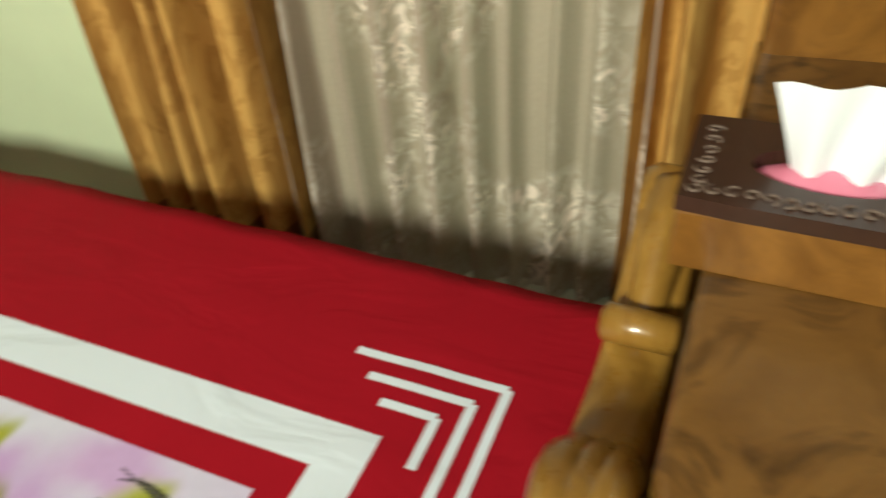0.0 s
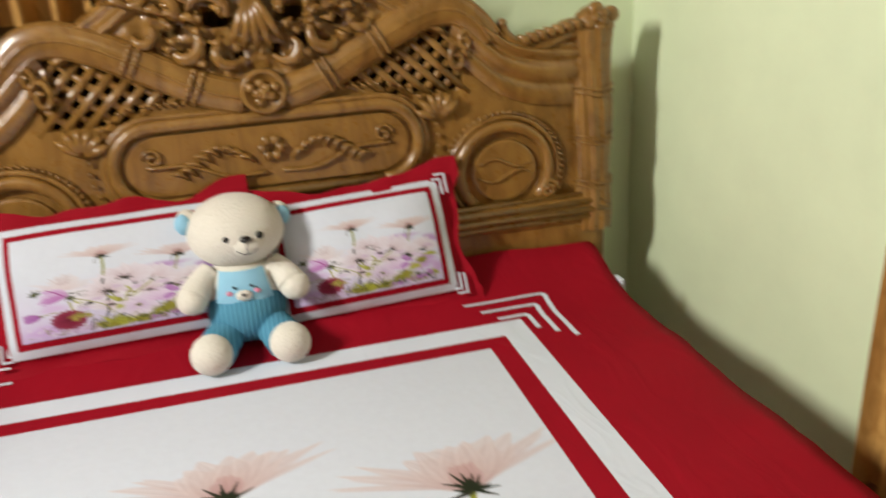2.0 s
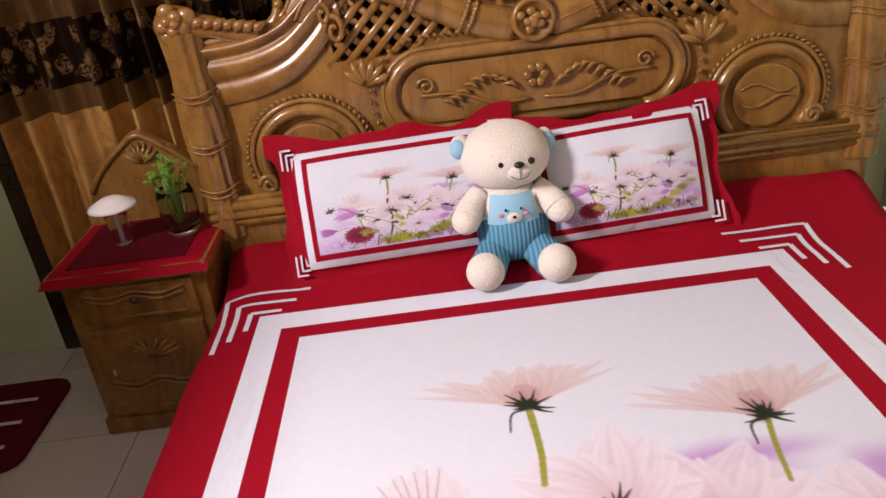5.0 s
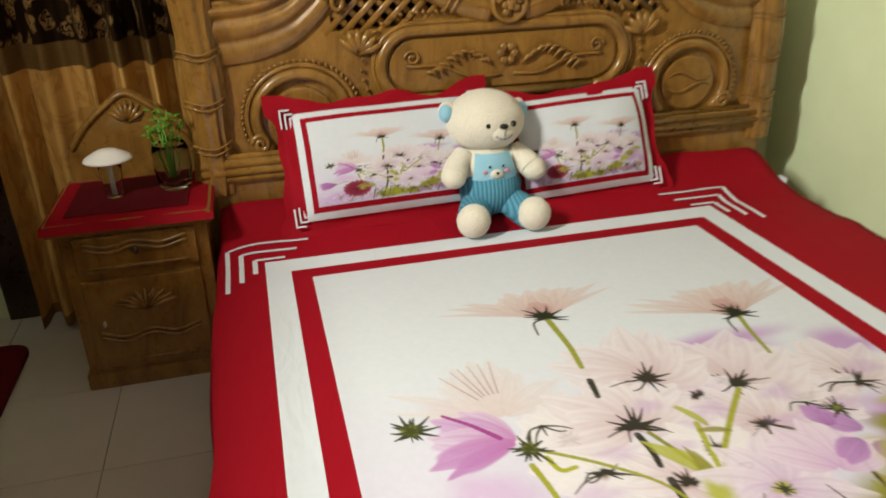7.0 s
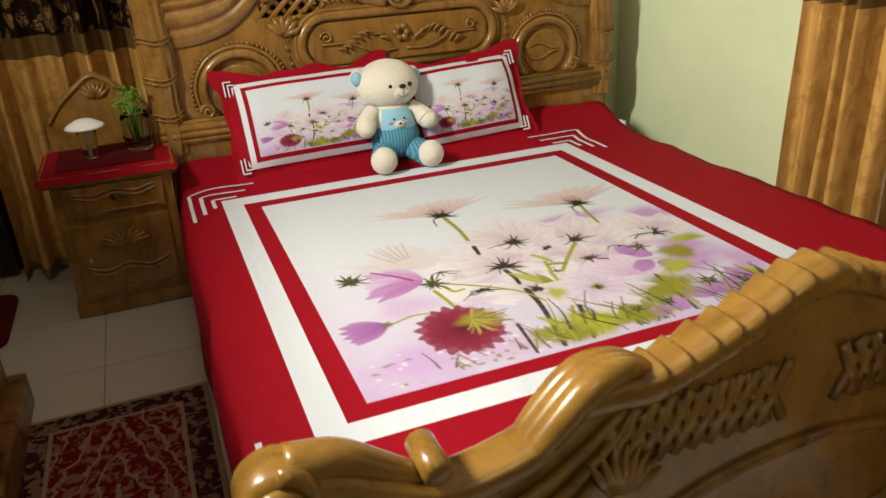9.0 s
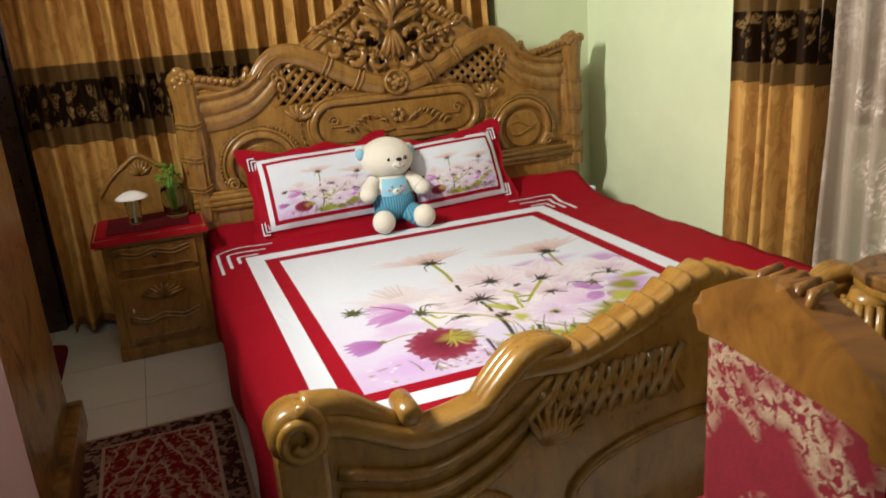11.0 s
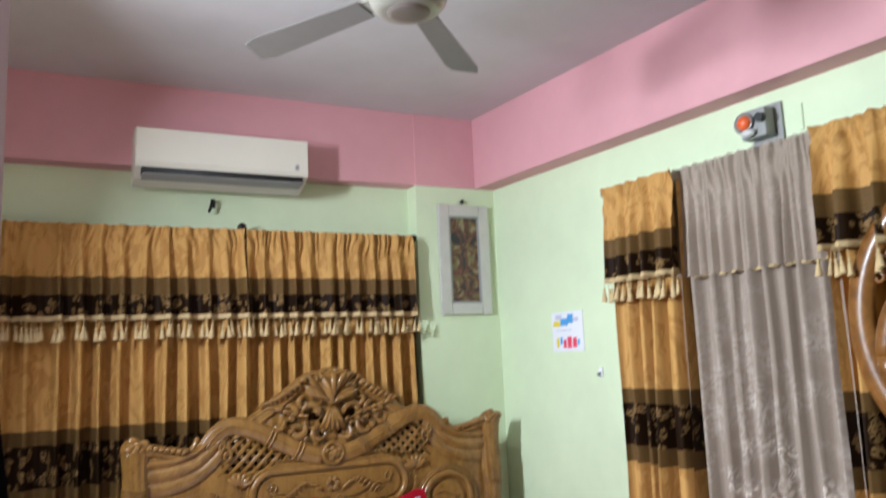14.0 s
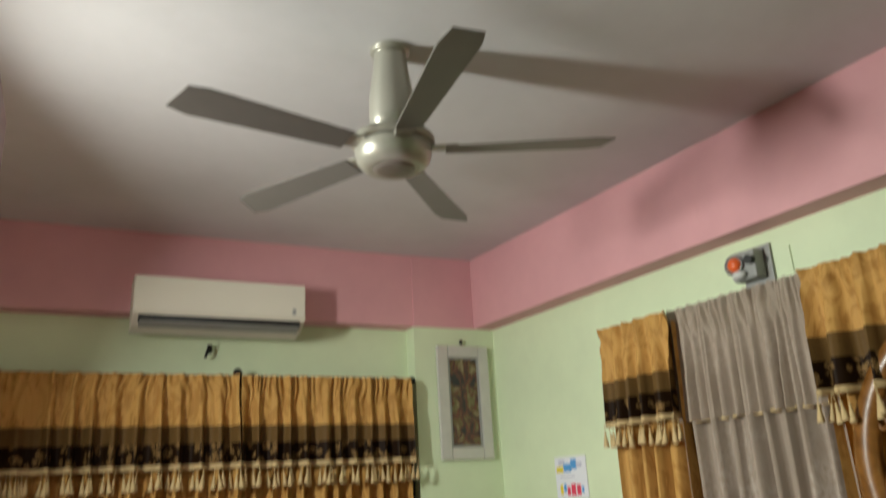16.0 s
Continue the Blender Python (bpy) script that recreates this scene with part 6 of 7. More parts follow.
# emergency lamp box above the side window
lb = thing("emergency_lamp", "grey box lamp with an orange bulb fixed above the window", "lamp")
part("bracket_plate", boxed(0.125, 0.139, -2.075, -1.93, 2.305, 2.475, 0.004), GREY_PLASTIC, lb)
part("box", boxed(0.055, 0.125, -2.045, -1.925, 2.33, 2.455, 0.012), GREY_PLASTIC, lb)
part("bulb", ball(bmesh.new(), (0.045, -1.955, 2.40), (0.028, 0.034, 0.032)), mat_plain("orange_plastic", (0.75, 0.13, 0.03), 0.35), lb)
part("reflector", lathe(bmesh.new(), [(0.045, 0.0), (0.038, 0.018), (0.02, 0.02)], (0.04, -1.95, 2.40), 16, axis="x"), mat_plain("chrome", (0.55, 0.55, 0.55), 0.2, 0.9), lb)
part("socket", lathe(bmesh.new(), [(0.02, 0.0), (0.018, 0.03), (0.008, 0.035)], (0.03, -2.03, 2.405), 12, axis="x"), DARK_SLOT, lb)
part("tube", ball(bmesh.new(), (0.04, -1.97, 2.352), (0.02, 0.035, 0.018)), mat_plain("clear_plastic", (0.6, 0.6, 0.58), 0.15), lb)
part("trunking", boxed(0.132, 0.139, -2.16, -2.14, 2.33, 2.44, 0.002), GREEN, lb)
on_east(lb)

# ---- ceiling fan, at rest ----
FAN_METAL = mat_plain("fan_cream_metal", (0.40, 0.385, 0.33), 0.32, 0.45, 0.3, 0.08, 6)
FAN_BLADE = mat_plain("fan_blade_paint", (0.15, 0.138, 0.125), 0.45, 0.1)
FX, FY, FZ = -1.395, -2.10, 2.605
fan = thing("ceiling_fan", "cream metal ceiling fan with five brown grey blades", "fan", at=(FX, FY, FZ))
part("canopy", lathe(bmesh.new(), [(0.040, 0.355), (0.066, 0.362), (0.070, 0.38)], seg=24), FAN_METAL, fan, smooth=True)
part("downrod_cover", lathe(bmesh.new(), [(0.072, 0.05), (0.076, 0.12), (0.074, 0.20), (0.062, 0.28), (0.055, 0.34), (0.054, 0.372)], seg=24), FAN_METAL, fan, smooth=True)
part("motor", lathe(bmesh.new(), [(0.080, -0.062), (0.100, -0.056), (0.118, -0.036), (0.124, -0.012), (0.126, 0.008), (0.120, 0.012), (0.100, 0.014)], seg=32), FAN_METAL, fan, smooth=True)
part("band", lathe(bmesh.new(), [(0.100, 0.018), (0.132, 0.018), (0.137, 0.024), (0.136, 0.040), (0.126, 0.050), (0.100, 0.054), (0.072, 0.060)], seg=32), FAN_METAL, fan, smooth=True)
part("bottom_cap", lathe(bmesh.new(), [(0.004, -0.071), (0.05, -0.070), (0.066, -0.066), (0.070, -0.060), (0.082, -0.060), (0.083, -0.050)], seg=24), mat_plain("fan_cap", (0.20, 0.17, 0.15), 0.35, 0.3), fan, smooth=True)
for k in range(5):
    a = math.radians(-25 + 72 * k)
    m = Matrix.Rotation(a, 4, "Z") @ Matrix.Rotation(radians(11), 4, "X")
    bm = slab(bmesh.new(), [(0.17, -0.045), (0.65, -0.066), (0.712, -0.05), (0.685, 0.05), (0.63, 0.062), (0.17, 0.045)], -0.002, 0.002, plane="xy")
    bm.transform(m)
    blade = part("blade", bm, FAN_BLADE, fan)
    bm = slab(bmesh.new(), [(0.105, -0.03), (0.21, -0.035), (0.22, 0.0), (0.21, 0.035), (0.105, 0.03)], 0.003, 0.010, 0.002, plane="xy")
    bm.transform(m)
    part("blade_iron", bm, FAN_METAL, blade)

# ---- bedside table and what stands on it ----
night = thing("bedside_table", "brown carved wooden bedside table with drawer and door", "bedside table", at=(-2.25, -0.27, 0))
NI = Matrix.Translation((2.25, 0.27, 0)) @ Matrix.Translation((0.012, 0, 0)) @ Matrix.Diagonal((1, 1, 1.105, 1))


def night_part(name, bm, m, label="", parent=None, smooth=False):
    bm.transform(NI)
    if name in ("carving", "gallery_carving"):
        return [part("carved_leaf", piece, m, parent or night, label, smooth) for piece in islands(bm)][0]
    return part(name, bm, m, parent or night, label, smooth)


bm = boxed(-2.45, -2.05, -0.46, -0.09, 0.04, 0.455, 0.004)
night_part("body", bm, WOOD)
night_part("top", boxed(-2.475, -2.03, -0.485, -0.08, 0.455, 0.492, 0.009), WOOD_GOLD)
night_part("plinth", boxed(-2.46, -2.04, -0.47, -0.09, 0.0, 0.05, 0.006), WOOD)
night_part("drawer", boxed(-2.415, -2.085, -0.474, -0.46, 0.345, 0.445, 0.006), WOOD)
night_part("door", boxed(-2.415, -2.085, -0.474, -0.46, 0.065, 0.325, 0.006), WOOD)
for zc, hh in ((0.395, 0.035), (0.13, 0.045)):
    bm = bmesh.new()
    for e in (0, 0.014):
        sweep(bm, smooth_line([(-2.39, -0.477, zc + hh - e), (-2.32, -0.479, zc + hh * 0.6 - e), (-2.25, -0.48, zc + hh - e), (-2.18, -0.479, zc + hh * 0.6 - e), (-2.11, -0.477, zc + hh - e)], 5), 0.005, 6)
    sweep(bm, [(-2.39, -0.477, zc - hh), (-2.11, -0.477, zc - hh)], 0.005, 6)
    night_part("carving", bm, WOOD, smooth=True)
bm = bmesh.new()
for k in range(9):
    a = math.radians(20 + k * 17.5)
    sweep(bm, [(-2.25, -0.478, 0.235), (-2.25 + 0.04 * math.cos(a), -0.484, 0.235 + 0.03 * math.sin(a)), (-2.25 + 0.09 * math.cos(a), -0.478, 0.235 + 0.055 * math.sin(a))], [0.004, 0.008, 0.003], 6)
night_part("carving", bm, WOOD, smooth=True)
night_part("knob", ball(bmesh.new(), (-2.25, -0.482, 0.405), 0.011), WOOD_DARK)
night_part("keyhole_plate", ball(bmesh.new(), (-2.375, -0.477, 0.20), (0.005, 0.004, 0.009)), SILVER)
gal = [(-2.45, 0.49), (-2.06, 0.49), (-2.06, 0.56)] + [tuple(p) for p in smooth_line([(-2.075, 0.60), (-2.12, 0.655), (-2.19, 0.71), (-2.255, 0.745), (-2.32, 0.71), (-2.39, 0.655), (-2.435, 0.60)], 5)] + [(-2.45, 0.56)]
back = night_part("back_gallery", slab(bmesh.new(), gal, -0.118, -0.092, 0.005), WOOD, "arched carved wooden back board")
bm = bmesh.new()
sweep(bm, [(x, -0.12, z - 0.012) for x, z in gal[3:-1]], 0.009, 7)
for k in range(7):
    a = math.radians(30 + k * 20)
    sweep(bm, [(-2.255, -0.12, 0.655), (-2.255 + 0.03 * math.cos(a), -0.128, 0.655 + 0.03 * math.sin(a)), (-2.255 + 0.06 * math.cos(a), -0.121, 0.655 + 0.06 * math.sin(a))], [0.004, 0.009, 0.003], 6)
night_part("gallery_carving", bm, WOOD, smooth=True)
# red cloth with darker middle
cloth = thing("table_cloth", "red table cloth with dark red centre on the bedside table", "cloth")
RED_DARK = mat_cloth("dark_red_cotton", (0.10, 0.004, 0.010))
bm = bmesh.new()
rows = []
for j in range(15):
    y = -0.503 + 0.375 * j / 14
    row = []
    for i in range(19):
        x = -2.472 + 0.460 * i / 18
        z = 0.548 + 0.0015 * noise.noise((x * 14, y * 14, 1))
        edge = max(0, -2.464 - x, x + 2.018, -0.488 - y)
        row.append(bm.verts.new((x, y, z - edge * 1.9)))
    rows.append(row)
for r0, r1 in zip(rows, rows[1:]):
    for i in range(18):
        bm.faces.new((r0[i], r0[i + 1], r1[i + 1], r1[i])).smooth = True
part("cloth", bm, RED, cloth)
part("centre_field", boxed(-2.41, -2.08, -0.45, -0.15, 0.5480, 0.5515, 0.0008), RED_DARK, cloth)

GLASS = Nodes("clear_glass", 0.04)
GLASS.b.inputs["Transmission Weight"].default_value = 1.0
GLASS.b.inputs["IOR"].default_value = 1.2
GLASS.colour((0.74, 0.80, 0.76))
GLASS = GLASS.m
lamp = thing("table_lamp", "small glass table lamp with a white mushroom shade, unlit", "lamp", at=(-2.29, -0.31, 0.552))
part("glass_base", lathe(bmesh.new(), [(0.024, 0.0), (0.026, 0.004), (0.027, 0.03), (0.031, 0.07), (0.034, 0.100), (0.012, 0.104)], seg=8), GLASS, lamp, smooth=True)
part("shade", lathe(bmesh.new(), [(0.064, 0.110), (0.069, 0.113), (0.062, 0.121), (0.044, 0.131), (0.028, 0.139), (0.014, 0.142)], seg=28), mat_plain("opal_glass", (0.80, 0.80, 0.80), 0.25, var=0.03), lamp, "white opal shade", True)
part("stem", lathe(bmesh.new(), [(0.006, 0.006), (0.006, 0.116)], seg=10), SILVER, lamp)
vase = thing("plant_vase", "clear glass vase of water with a leafy green plant", "plant", at=(-2.12, -0.28, 0.552))
part("vase", lathe(bmesh.new(), [(0.040, 0.0), (0.046, 0.006), (0.056, 0.06), (0.054, 0.115), (0.048, 0.135), (0.044, 0.135), (0.049, 0.11), (0.051, 0.06), (0.040, 0.014), (0.004, 0.014)], seg=24), GLASS, vase, smooth=True)
LEAF = mat_plain("plant_leaf", (0.10, 0.26, 0.025), 0.5, var=0.35, scale=20)
rng = random.Random(8)
bm = bmesh.new()
stems = bmesh.new()
for k in range(15):
    a, r = rng.uniform(0, 6.28), rng.uniform(0.01, 0.055)
    tip = Vector((r * math.cos(a), r * math.sin(a), rng.uniform(0.14, 0.25)))
    sweep(stems, [(0.3 * tip.x, 0.3 * tip.y, 0.03), (0.6 * tip.x, 0.6 * tip.y, 0.10), tip], 0.0022, 5)
    for j in range(4):
        la, ll = rng.uniform(0, 6.28), rng.uniform(0.018, 0.034)
        d = Vector((math.cos(la), math.sin(la), rng.uniform(-0.3, 0.6))).normalized()
        side = d.cross(Vector((0, 0, 1))).normalized() * ll * 0.42
        p = tip + Vector((rng.uniform(-0.01, 0.01), rng.uniform(-0.01, 0.01), rng.uniform(-0.03, 0.01)))
        v = [bm.verts.new(q) for q in (p, p + d * ll * 0.5 + side, p + d * ll + Vector((0, 0, -0.004)), p + d * ll * 0.5 - side)]
        v.append(bm.verts.new(p + d * ll * 0.5 + Vector((0, 0, 0.004))))
        for t in range(4):
            bm.faces.new((v[t], v[(t + 1) % 4], v[4]))
part("leaves", bm, LEAF, vase)
part("stems", stems, LEAF, vase)

# ---- knotty cabinet ----
cab = thing("cabinet", "knotty orange brown wooden cabinet with a flared base", "cabinet", at=(-2.9, -1.7, 0))
CI = Matrix.Translation((2.9, 1.7, 0))


def cab_part(name, bm, m=WOOD_CAB):
    bm.transform(CI)
    return part(name, bm, m, cab)


cab_part("body", boxed(-3.25, -2.60, -2.42, -1.02, 0.10, 1.25, 0.008))
cab_part("top", boxed(-3.27, -2.575, -2.425, -0.995, 1.25, 1.282, 0.010), WOOD_CHAIR)
cab_part("plinth", boxed(-3.26, -2.555, -2.425, -0.985, 0.0, 0.11, 0.012))
cab_part("side_panel", boxed(-2.602, -2.588, -2.30, -1.12, 0.20, 1.18, 0.006))

# ---- dressing table with oval mirror ----
dress = thing("dressing_table", "varnished wooden dressing table with carved corners and oval mirror", "dressing table", at=(-0.25, -2.95, 0))
DI = Matrix.Translation((0.25, 2.95, 0))


def dress_part(name, bm, m=WOOD_GOLD, smooth=False, parent=None, label=""):
    bm.transform(DI)
    return part(name, bm, m, parent or dress, label, smooth)


dress_part("body", boxed(-0.64, 0.20, -3.56, -2.50, 0.06, 0.625, 0.006))
bm = bmesh.new()
outline = [(0.22, -2.455), (-0.60, -2.455), (-0.665, -2.475), (-0.695, -2.54), (-0.70, -3.0), (-0.695, -3.54), (-0.66, -3.60), (0.22, -3.60)]
slab(bm, outline, 0.645, 0.680, 0.010, plane="xy")
dress_part("tabletop", bm, WOOD_TABLE)
bm = bmesh.new()
slab(bm, [(x * 0.985 if x < 0 else x, y) for x, y in outline], 0.622, 0.645, 0.008, plane="xy")
dress_part("top_moulding", bm)
dress_part("plinth", boxed(-0.66, 0.20, -3.57, -2.48, 0.0, 0.07, 0.008))
for y in (-2.52, -3.54):
    bm = bmesh.new()
    lathe(bm, [(0.034, 0.07), (0.045, 0.10), (0.030, 0.14), (0.042, 0.22), (0.046, 0.30), (0.034, 0.38), (0.044, 0.42), (0.030, 0.45), (0.045, 0.52), (0.052, 0.60), (0.046, 0.622)], (-0.645, y, 0), 16)
    for k in range(6):
        a = 2.2 + k * 0.4
        sweep(bm, [(-0.645 + 0.044 * math.cos(a), y + 0.044 * math.sin(a), 0.40), (-0.645 + 0.06 * math.cos(a), y + 0.06 * math.sin(a), 0.50), (-0.645 + 0.056 * math.cos(a), y + 0.056 * math.sin(a), 0.60)], [0.006, 0.014, 0.010], 6)
    pieces = islands(bm)
    column = dress_part("corner_column", pieces[0], smooth=True)
    for piece in pieces[1:]:
        dress_part("carved_leaf", piece, smooth=True, parent=column)
for k in range(3):
    y0 = -2.58 - k * 0.31
    dr = dress_part("drawer_front", boxed(-0.655, -0.638, y0 - 0.29, y0, 0.10, 0.585, 0.006))
    bm = bmesh.new()
    for e in (0.0, 0.03):
        sweep(bm, [(-0.658, y0 - 0.145 + (0.12 - e) * math.cos(math.radians(a)), 0.32 + (0.20 - e) * math.sin(math.radians(a))) for a in range(-10, 191, 10)], 0.009, 7, up=(-1, 0, 0))
    dress_part("arch_moulding", bm, smooth=True)
    dress_part("knob", ball(bmesh.new(), (-0.668, y0 - 0.145, 0.30), 0.014), SILVER)
# mirror frame on the table, along the window wall
MY, MZ, MA, MB = -2.89, 1.53, 0.545, 0.57


def ell(a, b, cz, deg, n=1.0):
    t = math.radians(deg)
    return (MY + a * math.cos(t), cz + b * math.sin(t))


bm = bmesh.new()
sweep(bm, [(-0.02, *ell(MA - 0.045, MB - 0.045, MZ, d)) for d in range(-60, 241, 6)], [0.045 + 0.006 * math.sin(d * 0.21) for d in range(51)], 10, 0.7, up=(-1, 0, 0))
parts_mirror = [("mirror_frame", bm, WOOD_CHAIR)]
bm = bmesh.new()
sweep(bm, [(-0.03, *ell(0.425, 0.36, 1.42, d)) for d in range(0, 361, 6)], 0.038, 10, 0.7, up=(-1, 0, 0))
parts_mirror.append(("inner_frame", bm, WOOD_CHAIR))
bm = bmesh.new()
slab(bm, [ell(0.41, 0.345, 1.42, d) for d in range(0, 360, 8)], -0.022, -0.014, plane="yz")
k = Nodes("mirror_silver", 0.03, 1.0)
k.colour((0.72, 0.74, 0.74))
parts_mirror.append(("mirror_glass", bm, k.m))
bm = bmesh.new()
for i in range(22):
    d = 25 + i * 6.2
    y, z = ell(0.465, 0.455, 1.495, d)
    ln = [(-0.03, y + 0.032 * (1 - j / 16) * math.cos(j * 0.5 + i), z + 0.032 * (1 - j / 16) * math.sin(j * 0.5 + i)) for j in range(14)]
    sweep(bm, ln, 0.007, 6, up=(-1, 0, 0))
parts_mirror.append(("openwork_carving", bm, WOOD_CHAIR))
parts_mirror.append(("mirror_foot", boxed(-0.05, 0.02, MY - 0.42, MY + 0.42, 0.62, 1.06, 0.012), WOOD_CHAIR))
TURN = Matrix.Rotation(SKEW, 4, "Z")
for nm, b, m in parts_mirror:
    b.transform(TURN)
    dress_part(nm, b, m, nm != "mirror_foot" and nm != "mirror_glass")

# tissue box on the dressing table
tb = thing("tissue_box", "carved dark topped wooden tissue box with pink packet and white tissue", "tissue box", at=(-0.27, -2.555, 0.68))
part("box", boxed(-0.08, 0.08, -0.135, 0.135, 0.0, 0.072, 0.003), WOOD_CHAIR, tb)
DARK_CARVED = mat_plain("dark_carved_wood", (0.040, 0.016, 0.010), 0.4, 0, 0.2, 0.3, 60)
bm = bmesh.new()
n = 24
hole, rim = [], []
for i in range(n):
    a = 2 * math.pi * i / n
    hole.append((0.038 * math.cos(a), 0.075 * math.sin(a)))
    c, s_ = math.cos(a), math.sin(a)
    f = min(0.083 / max(abs(c), 1e-6), 0.138 / max(abs(s_), 1e-6))
    rim.append((f * c, f * s_))
v = {}
for key, ring in (("h", hole), ("r", rim)):
    for z in (0.072, 0.090):
        v[key, z] = [bm.verts.new((x, y, z)) for x, y in ring]
for i in range(n):
    j = (i + 1) % n
    for a, b in ((("h", 0.090), ("r", 0.090)), (("r", 0.090), ("r", 0.072)), (("r", 0.072), ("h", 0.072)), (("h", 0.072), ("h", 0.090))):
        bm.faces.new((v[a][i], v[a][j], v[b][j], v[b][i]))
lid = part("lid", bm, DARK_CARVED, tb, "dark carved wooden lid")
CARVE = mat_plain("carved_pale", (0.15, 0.10, 0.08), 0.6)
bm = bmesh.new()
for i in range(15):
    y = -0.122 + i * 0.0174
    ln = [(-0.063 + 0.011 * (1 - q / 12) * math.cos(q * 0.6 + i), y + 0.009 * (1 - q / 12) * math.sin(q * 0.6 + i), 0.0915) for q in range(10)]
    sweep(bm, ln, 0.0018, 5, up=(0, 0, 1))
for i in range(6):
    x = -0.05 + i * 0.02
    for y in (-0.118, 0.118):
        ln = [(x + 0.008 * (1 - q / 12) * math.cos(q * 0.6 + i), y + 0.010 * (1 - q / 12) * math.sin(q * 0.6 + i), 0.0915) for q in range(10)]
        sweep(bm, ln, 0.0018, 5, up=(0, 0, 1))
for piece in islands(bm):
    part("carved_scroll", piece, CARVE, lid)
part("packet", ball(bmesh.new(), (0, 0, 0.062), (0.045, 0.085, 0.026)), mat_plain("pink_foil", (0.75, 0.22, 0.34), 0.2), tb, "pink plastic tissue packet")
bm = bmesh.new()
rows = []
for j in range(9):
    t = j / 8
    row = []
    for i in range(13):
        s = i / 12 - 0.5
        w = 0.09 + 0.07 * t
        row.append(bm.verts.new((0.012 * math.sin(i * 1.1 + t * 2) * (1 - 0.4 * t) + 0.01 * t, s * w - 0.01, 0.075 + 0.105 * t - 0.015 * abs(s) * t)))
    rows.append(row)
for r0, r1 in zip(rows, rows[1:]):
    for i in range(12):
        bm.faces.new((r0[i], r0[i + 1], r1[i + 1], r1[i])).smooth = True
part("tissue", bm, PAPER, tb, "white tissue pulled up")

# ---- chair with floral back ----


def mat_floral(name):
    k = Nodes(name, 0.7)
    k.b.inputs["Sheen Weight"].default_value = 0.0
    clump = k.ramp(k.noise(k.tc.outputs["Object"], 8, 2, 0.5, 0.6), [(0.47, (0, 0, 0)), (0.60, (1, 1, 1))])
    blossom = k.ramp(k.noise(k.tc.outputs["Object"], 58, 3, 0.6, 0.8), [(0.44, (0, 0, 0)), (0.52, (1, 1, 1))])
    fl = k.math("MULTIPLY", clump, blossom)
    fine = k.noise(k.tc.outputs["Object"], 120, 3)
    tan = k.mix(fine, (0.24, 0.13, 0.08), (0.50, 0.37, 0.26))
    ground = k.mix(k.noise(k.tc.outputs["Object"], 30, 3), (0.13, 0.003, 0.010), (0.22, 0.006, 0.020))
    k.colour(k.mix(fl, ground, tan))
    k.bump(k.math("ADD", fl, k.math("MULTIPLY", fine, 0.4)), 0.4, 0.004)
    return k.m


FLORAL = mat_floral("red_floral_brocade")
chair = thing("chair", "wooden chair with red floral brocade back and curved crest rail", "chair", at=(-1.22, -3.03, 0))
HI = Matrix.Translation((1.22 + 0.045, 3.03 + 0.01, 0))


def chair_part(name, bm, m=WOOD_CHAIR, smooth=False, label=""):
    bm.transform(HI)
    return part(name, bm, m, chair, label, smooth)


crest = [tuple(p) for p in smooth_line([(-2.868, 0.850), (-2.872, 0.885), (-2.91, 0.912), (-2.97, 0.943), (-3.03, 0.958), (-3.065, 0.938), (-3.105, 0.923), (-3.15, 0.902), (-3.195, 0.872), (-3.235, 0.828), (-3.262, 0.770), (-3.270, 0.700)], 5)]
under = [tuple(p) for p in smooth_line([(-3.228, 0.700), (-3.222, 0.755), (-3.195, 0.797), (-3.13, 0.815), (-3.06, 0.822), (-2.99, 0.830), (-2.92, 0.833), (-2.874, 0.832)], 5)]
chair_part("crest_rail", slab(bmesh.new(), crest + under, -1.482, -1.420, 0.014, plane="yz"))
bm = bmesh.new()
for k in range(5):
    y = -2.985 - k * 0.022
    sweep(bm, [(-1.472, y, 0.918), (-1.462, y, 0.950), (-1.43, y, 0.956)], [0.005, 0.0095, 0.006], 8, up=(0, 1, 0))
chair_part("crest_carving", bm, smooth=True)
chair_part("back_panel", boxed(-1.470, -1.425, -3.205, -2.885, 0.44, 0.838, 0.014), FLORAL, label="red brocade with tan flowers")
for y in (-2.90, -3.19):
    chair_part("back_post", boxed(-1.424, -1.385, y - 0.02, y + 0.02, 0.0, 0.87, 0.008))
    chair_part("front_leg", boxed(-1.03, -0.99, y - 0.02, y + 0.02, 0.0, 0.40, 0.008))
chair_part("seat", boxed(-1.44, -0.98, -3.25, -2.81, 0.41, 0.475, 0.02), FLORAL)
chair_part("seat_frame", boxed(-1.43, -0.985, -3.24, -2.82, 0.35, 0.41, 0.006))

# ---- rugs ----


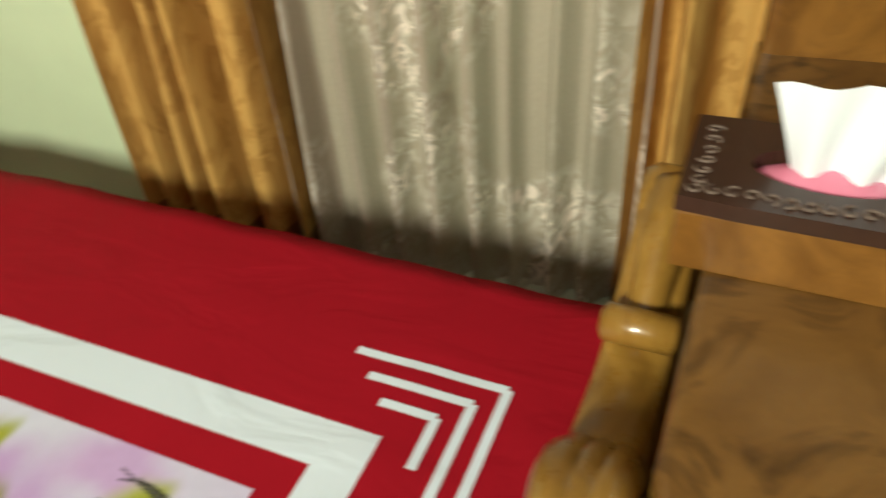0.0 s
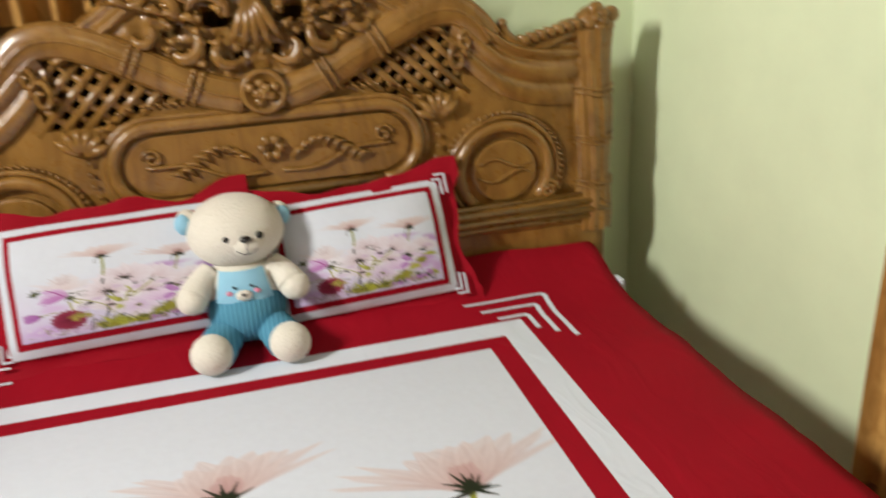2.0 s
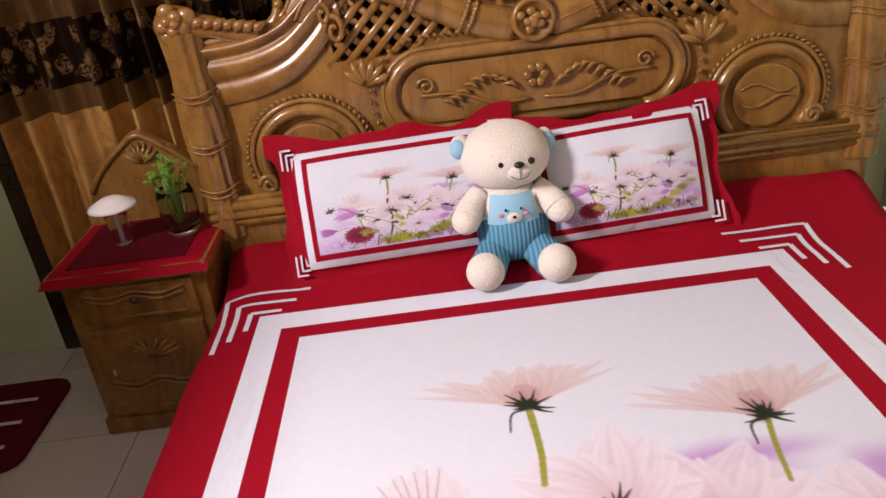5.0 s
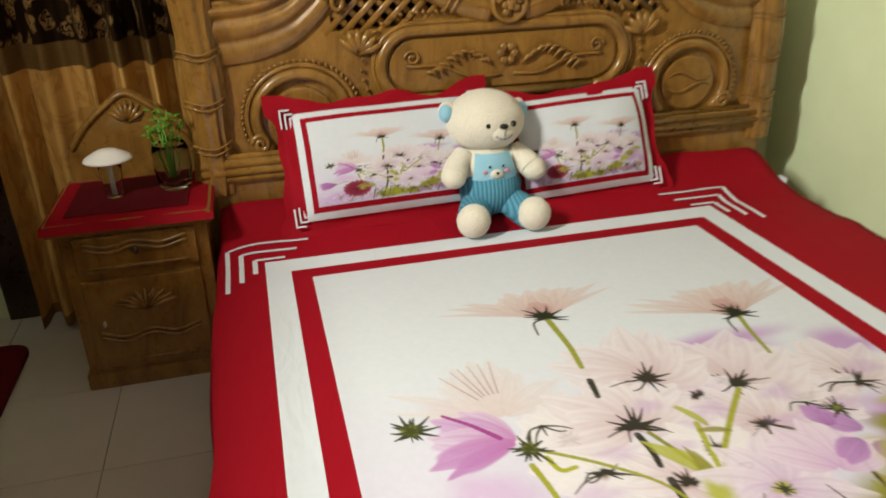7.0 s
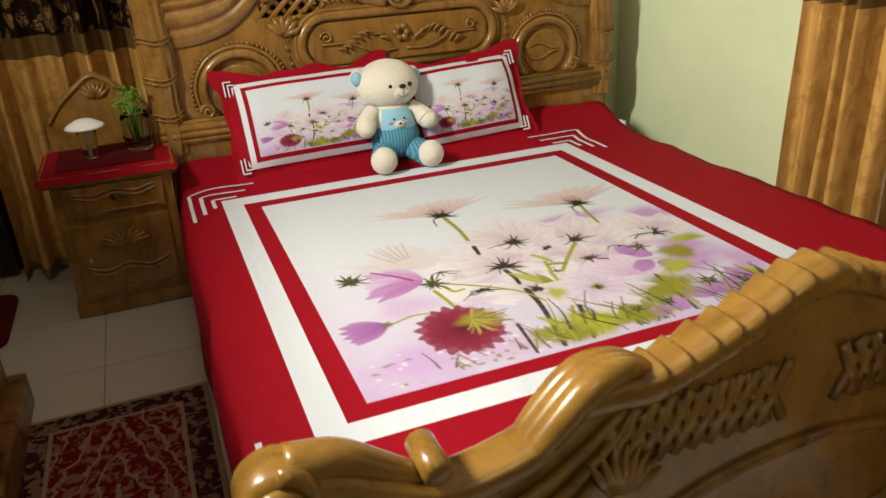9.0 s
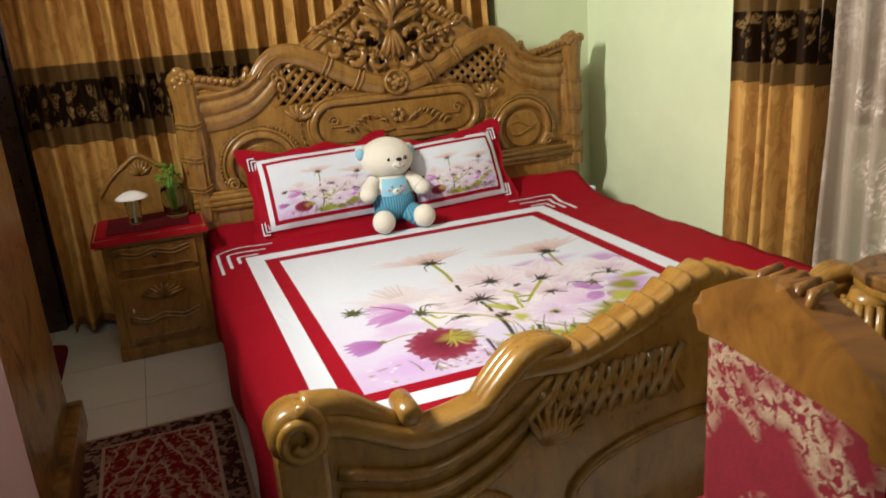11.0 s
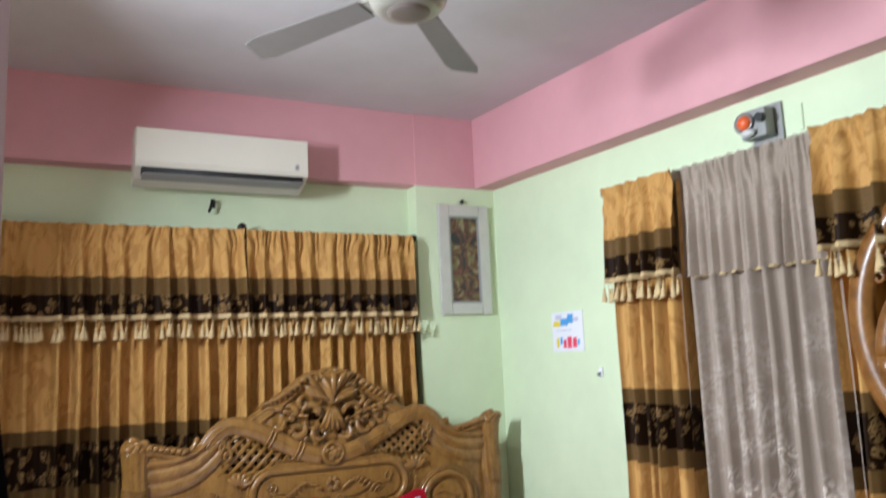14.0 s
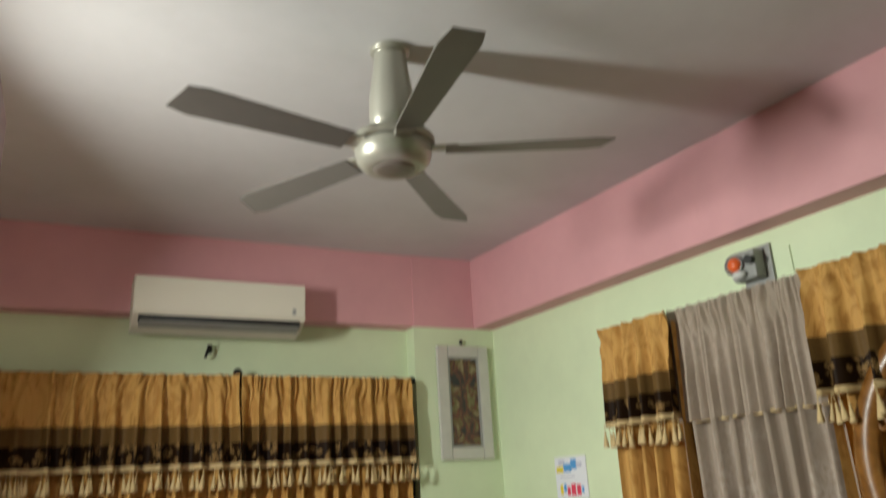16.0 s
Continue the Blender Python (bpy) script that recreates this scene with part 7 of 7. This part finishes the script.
def mat_rug():
    k = Nodes("red_oriental_rug", 0.95, spec=0.1)
    sep = k.n("ShaderNodeSeparateXYZ")
    k.link(k.tc.outputs["Object"], sep.inputs[0])
    ax = k.math("ABSOLUTE", sep.outputs[0])
    ay = k.math("ABSOLUTE", sep.outputs[1])
    edge = k.math("MINIMUM", k.math("SUBTRACT", 0.26, ax), k.math("SUBTRACT", 0.85, ay))
    fl = k.ramp(k.noise(k.tc.outputs["Object"], 42, 3, 0.5, 0.6), [(0.50, (0, 0, 0)), (0.55, (1, 1, 1))])
    field = k.mix(fl, (0.14, 0.006, 0.010), (0.24, 0.12, 0.085))
    border = k.mix(fl, (0.040, 0.012, 0.012), (0.20, 0.12, 0.085))
    med = k.math("ADD", k.math("MULTIPLY", ax, 3.2), k.math("MULTIPLY", ay, 1.1))
    plain = k.ramp(med, [(0.0, (1, 1, 1)), (0.42, (1, 1, 1)), (0.46, (0, 0, 0))])
    col = k.mix(plain, field, k.mix(k.math("MULTIPLY", fl, 0.45), (0.26, 0.006, 0.012), (0.3, 0.2, 0.14)))
    ring = k.math("SINE", k.math("ADD", k.math("MULTIPLY", med, 34.0), k.math("MULTIPLY", k.noise(k.tc.outputs["Object"], 16, 2), 9.0)))
    col = k.mix(k.math("MULTIPLY", k.ramp(ring, [(0.80, (0, 0, 0)), (0.92, (1, 1, 1))]), 0.75), col, (0.34, 0.25, 0.18))
    isb = k.ramp(edge, [(0.0, (1, 1, 1)), (0.085, (1, 1, 1)), (0.0851, (0, 0, 0))], True)
    col = k.mix(isb, col, border)
    line = k.ramp(edge, [(0.0, (1, 1, 1)), (0.012, (0, 0, 0)), (0.078, (1, 1, 1)), (0.088, (0, 0, 0))], True)
    col = k.mix(k.math("MULTIPLY", line, 0.8), col, (0.36, 0.25, 0.18))
    k.colour(col)
    k.bump(k.noise(k.tc.outputs["Object"], 300, 2), 0.4, 0.004)
    return k.m


rug = tagged(part("rug", boxed(-0.26, 0.26, -0.85, 0.85, 0.0, 0.010, 0.003), mat_rug()), "red oriental runner rug with dark patterned border on the tiles", "rug")
rug.location = (-2.32, -1.97, 0.001)
mat_ob = thing("door_mat", "small red mat with rounded corners and pale stripes", "mat", at=(-2.93, -0.36, 0.0))
pts = []
for cx, cy, a0 in ((0.19, 0.17, 0), (-0.19, 0.17, 90), (-0.19, -0.17, 180), (0.19, -0.17, 270)):
    pts += [(cx + 0.06 * math.cos(math.radians(a0 + d)), cy + 0.06 * math.sin(math.radians(a0 + d))) for d in range(0, 91, 15)]
part("mat_body", slab(bmesh.new(), pts, 0.001, 0.016, 0.004, plane="xy"), RED_DARK, mat_ob)
for k in range(3):
    part("stripe", boxed(-0.17, 0.17, -0.13 + k * 0.12, -0.115 + k * 0.12, 0.016, 0.018), WHITE_CLOTH, mat_ob)

# ---- dark door curtain by the pillar ----
DARK_CLOTH = mat_cloth("black_purple_cloth", (0.006, 0.004, 0.007), 200, 0.3)
bm = bmesh.new()
rows = []
for j in range(21):
    z = 0.06 + 2.40 * j / 20
    t = j / 20
    row = []
    for i in range(49):
        s = i / 48
        right = -2.20 - 0.33 * t
        x = -3.15 + (right + 3.15) * s
        row.append(bm.verts.new((x, -3.32 + 0.03 * math.sin(s * 40 + 0.6 * math.sin(t * 3)) * (1 - 0.4 * t), z)))
    rows.append(row)
for r0, r1 in zip(rows, rows[1:]):
    for i in range(48):
        bm.faces.new((r0[i], r0[i + 1], r1[i + 1], r1[i])).smooth = True
dark = thing("door_curtain", "dark plum cloth curtain drawn aside beside the pillar", "curtain")
part("cloth", bm, DARK_CLOTH, dark)
part("curtain_pole", sweep(bmesh.new(), [(-3.30, -3.32, 2.46), (-2.40, -3.32, 2.46)], 0.012, 8, up=(0, 0, 1)), BLACK_IRON, dark)
part("pole_socket", boxed(-3.302, -3.29, -3.345, -3.295, 2.43, 2.49), BLACK_IRON, dark)

# ---- tube light on the west wall and an added fill panel over the passage ----
GLOW = Nodes("tube_glow")
GLOW.b.inputs["Emission Color"].default_value = (1.0, 0.97, 0.86, 1)
GLOW.b.inputs["Emission Strength"].default_value = 9.0
GLOW.colour((0.8, 0.8, 0.78))
tube = thing("tube_light", "white fluorescent tube light on the wall", "lamp")
part("housing", boxed(-3.30, -3.26, -2.18, -1.54, 2.31, 2.37, 0.006), WHITE_PLASTIC, tube)
part("tube", sweep(bmesh.new(), [(-3.243, -2.16, 2.34), (-3.243, -1.56, 2.34)], 0.013, 10, up=(0, 0, 1)), GLOW.m, tube, smooth=True)
# invented glowing panel, out of view, to go with the added passage fill
pl = thing("fill_panel", "square white fill light panel, added out of view under the ceiling", "lamp")
part("frame", boxed(-1.87, -1.33, -5.27, -4.73, 2.90, 2.98, 0.006), WHITE_PLASTIC, pl)
part("diffuser", boxed(-1.85, -1.35, -5.25, -4.75, 2.892, 2.90), GLOW.m, pl)

# ---- floor tiles ----
def mat_tile():
    k = Nodes("pale_floor_tile", 0.22)
    info = k.n("ShaderNodeObjectInfo")
    f = k.noise(k.tc.outputs["Object"], 6, 6, 0.65)
    col = k.mix(f, (0.50, 0.49, 0.45), (0.62, 0.61, 0.57))
    k.colour(k.mix(k.math("MULTIPLY", info.outputs["Random"], 0.25), col, (0.48, 0.46, 0.42)))
    return k.m


TILE = mat_tile()
T = 0.40
tile_mesh = mesh_of("tile", boxed(-T / 2 + 0.0015, T / 2 - 0.0015, -T / 2 + 0.0015, T / 2 - 0.0015, -0.02, 0.0, 0.0012), TILE)
for i in range(-3, 9):
    for j in range(0, 14):
        x, y = -2.16 + (i * T), -0.06 - j * T + 0.20
        if WEST - 0.2 < x - 0.0 < 0.8:
            t = new("tile", tile_mesh)
            t.parent = floor
            t.location = (x, y, 0)
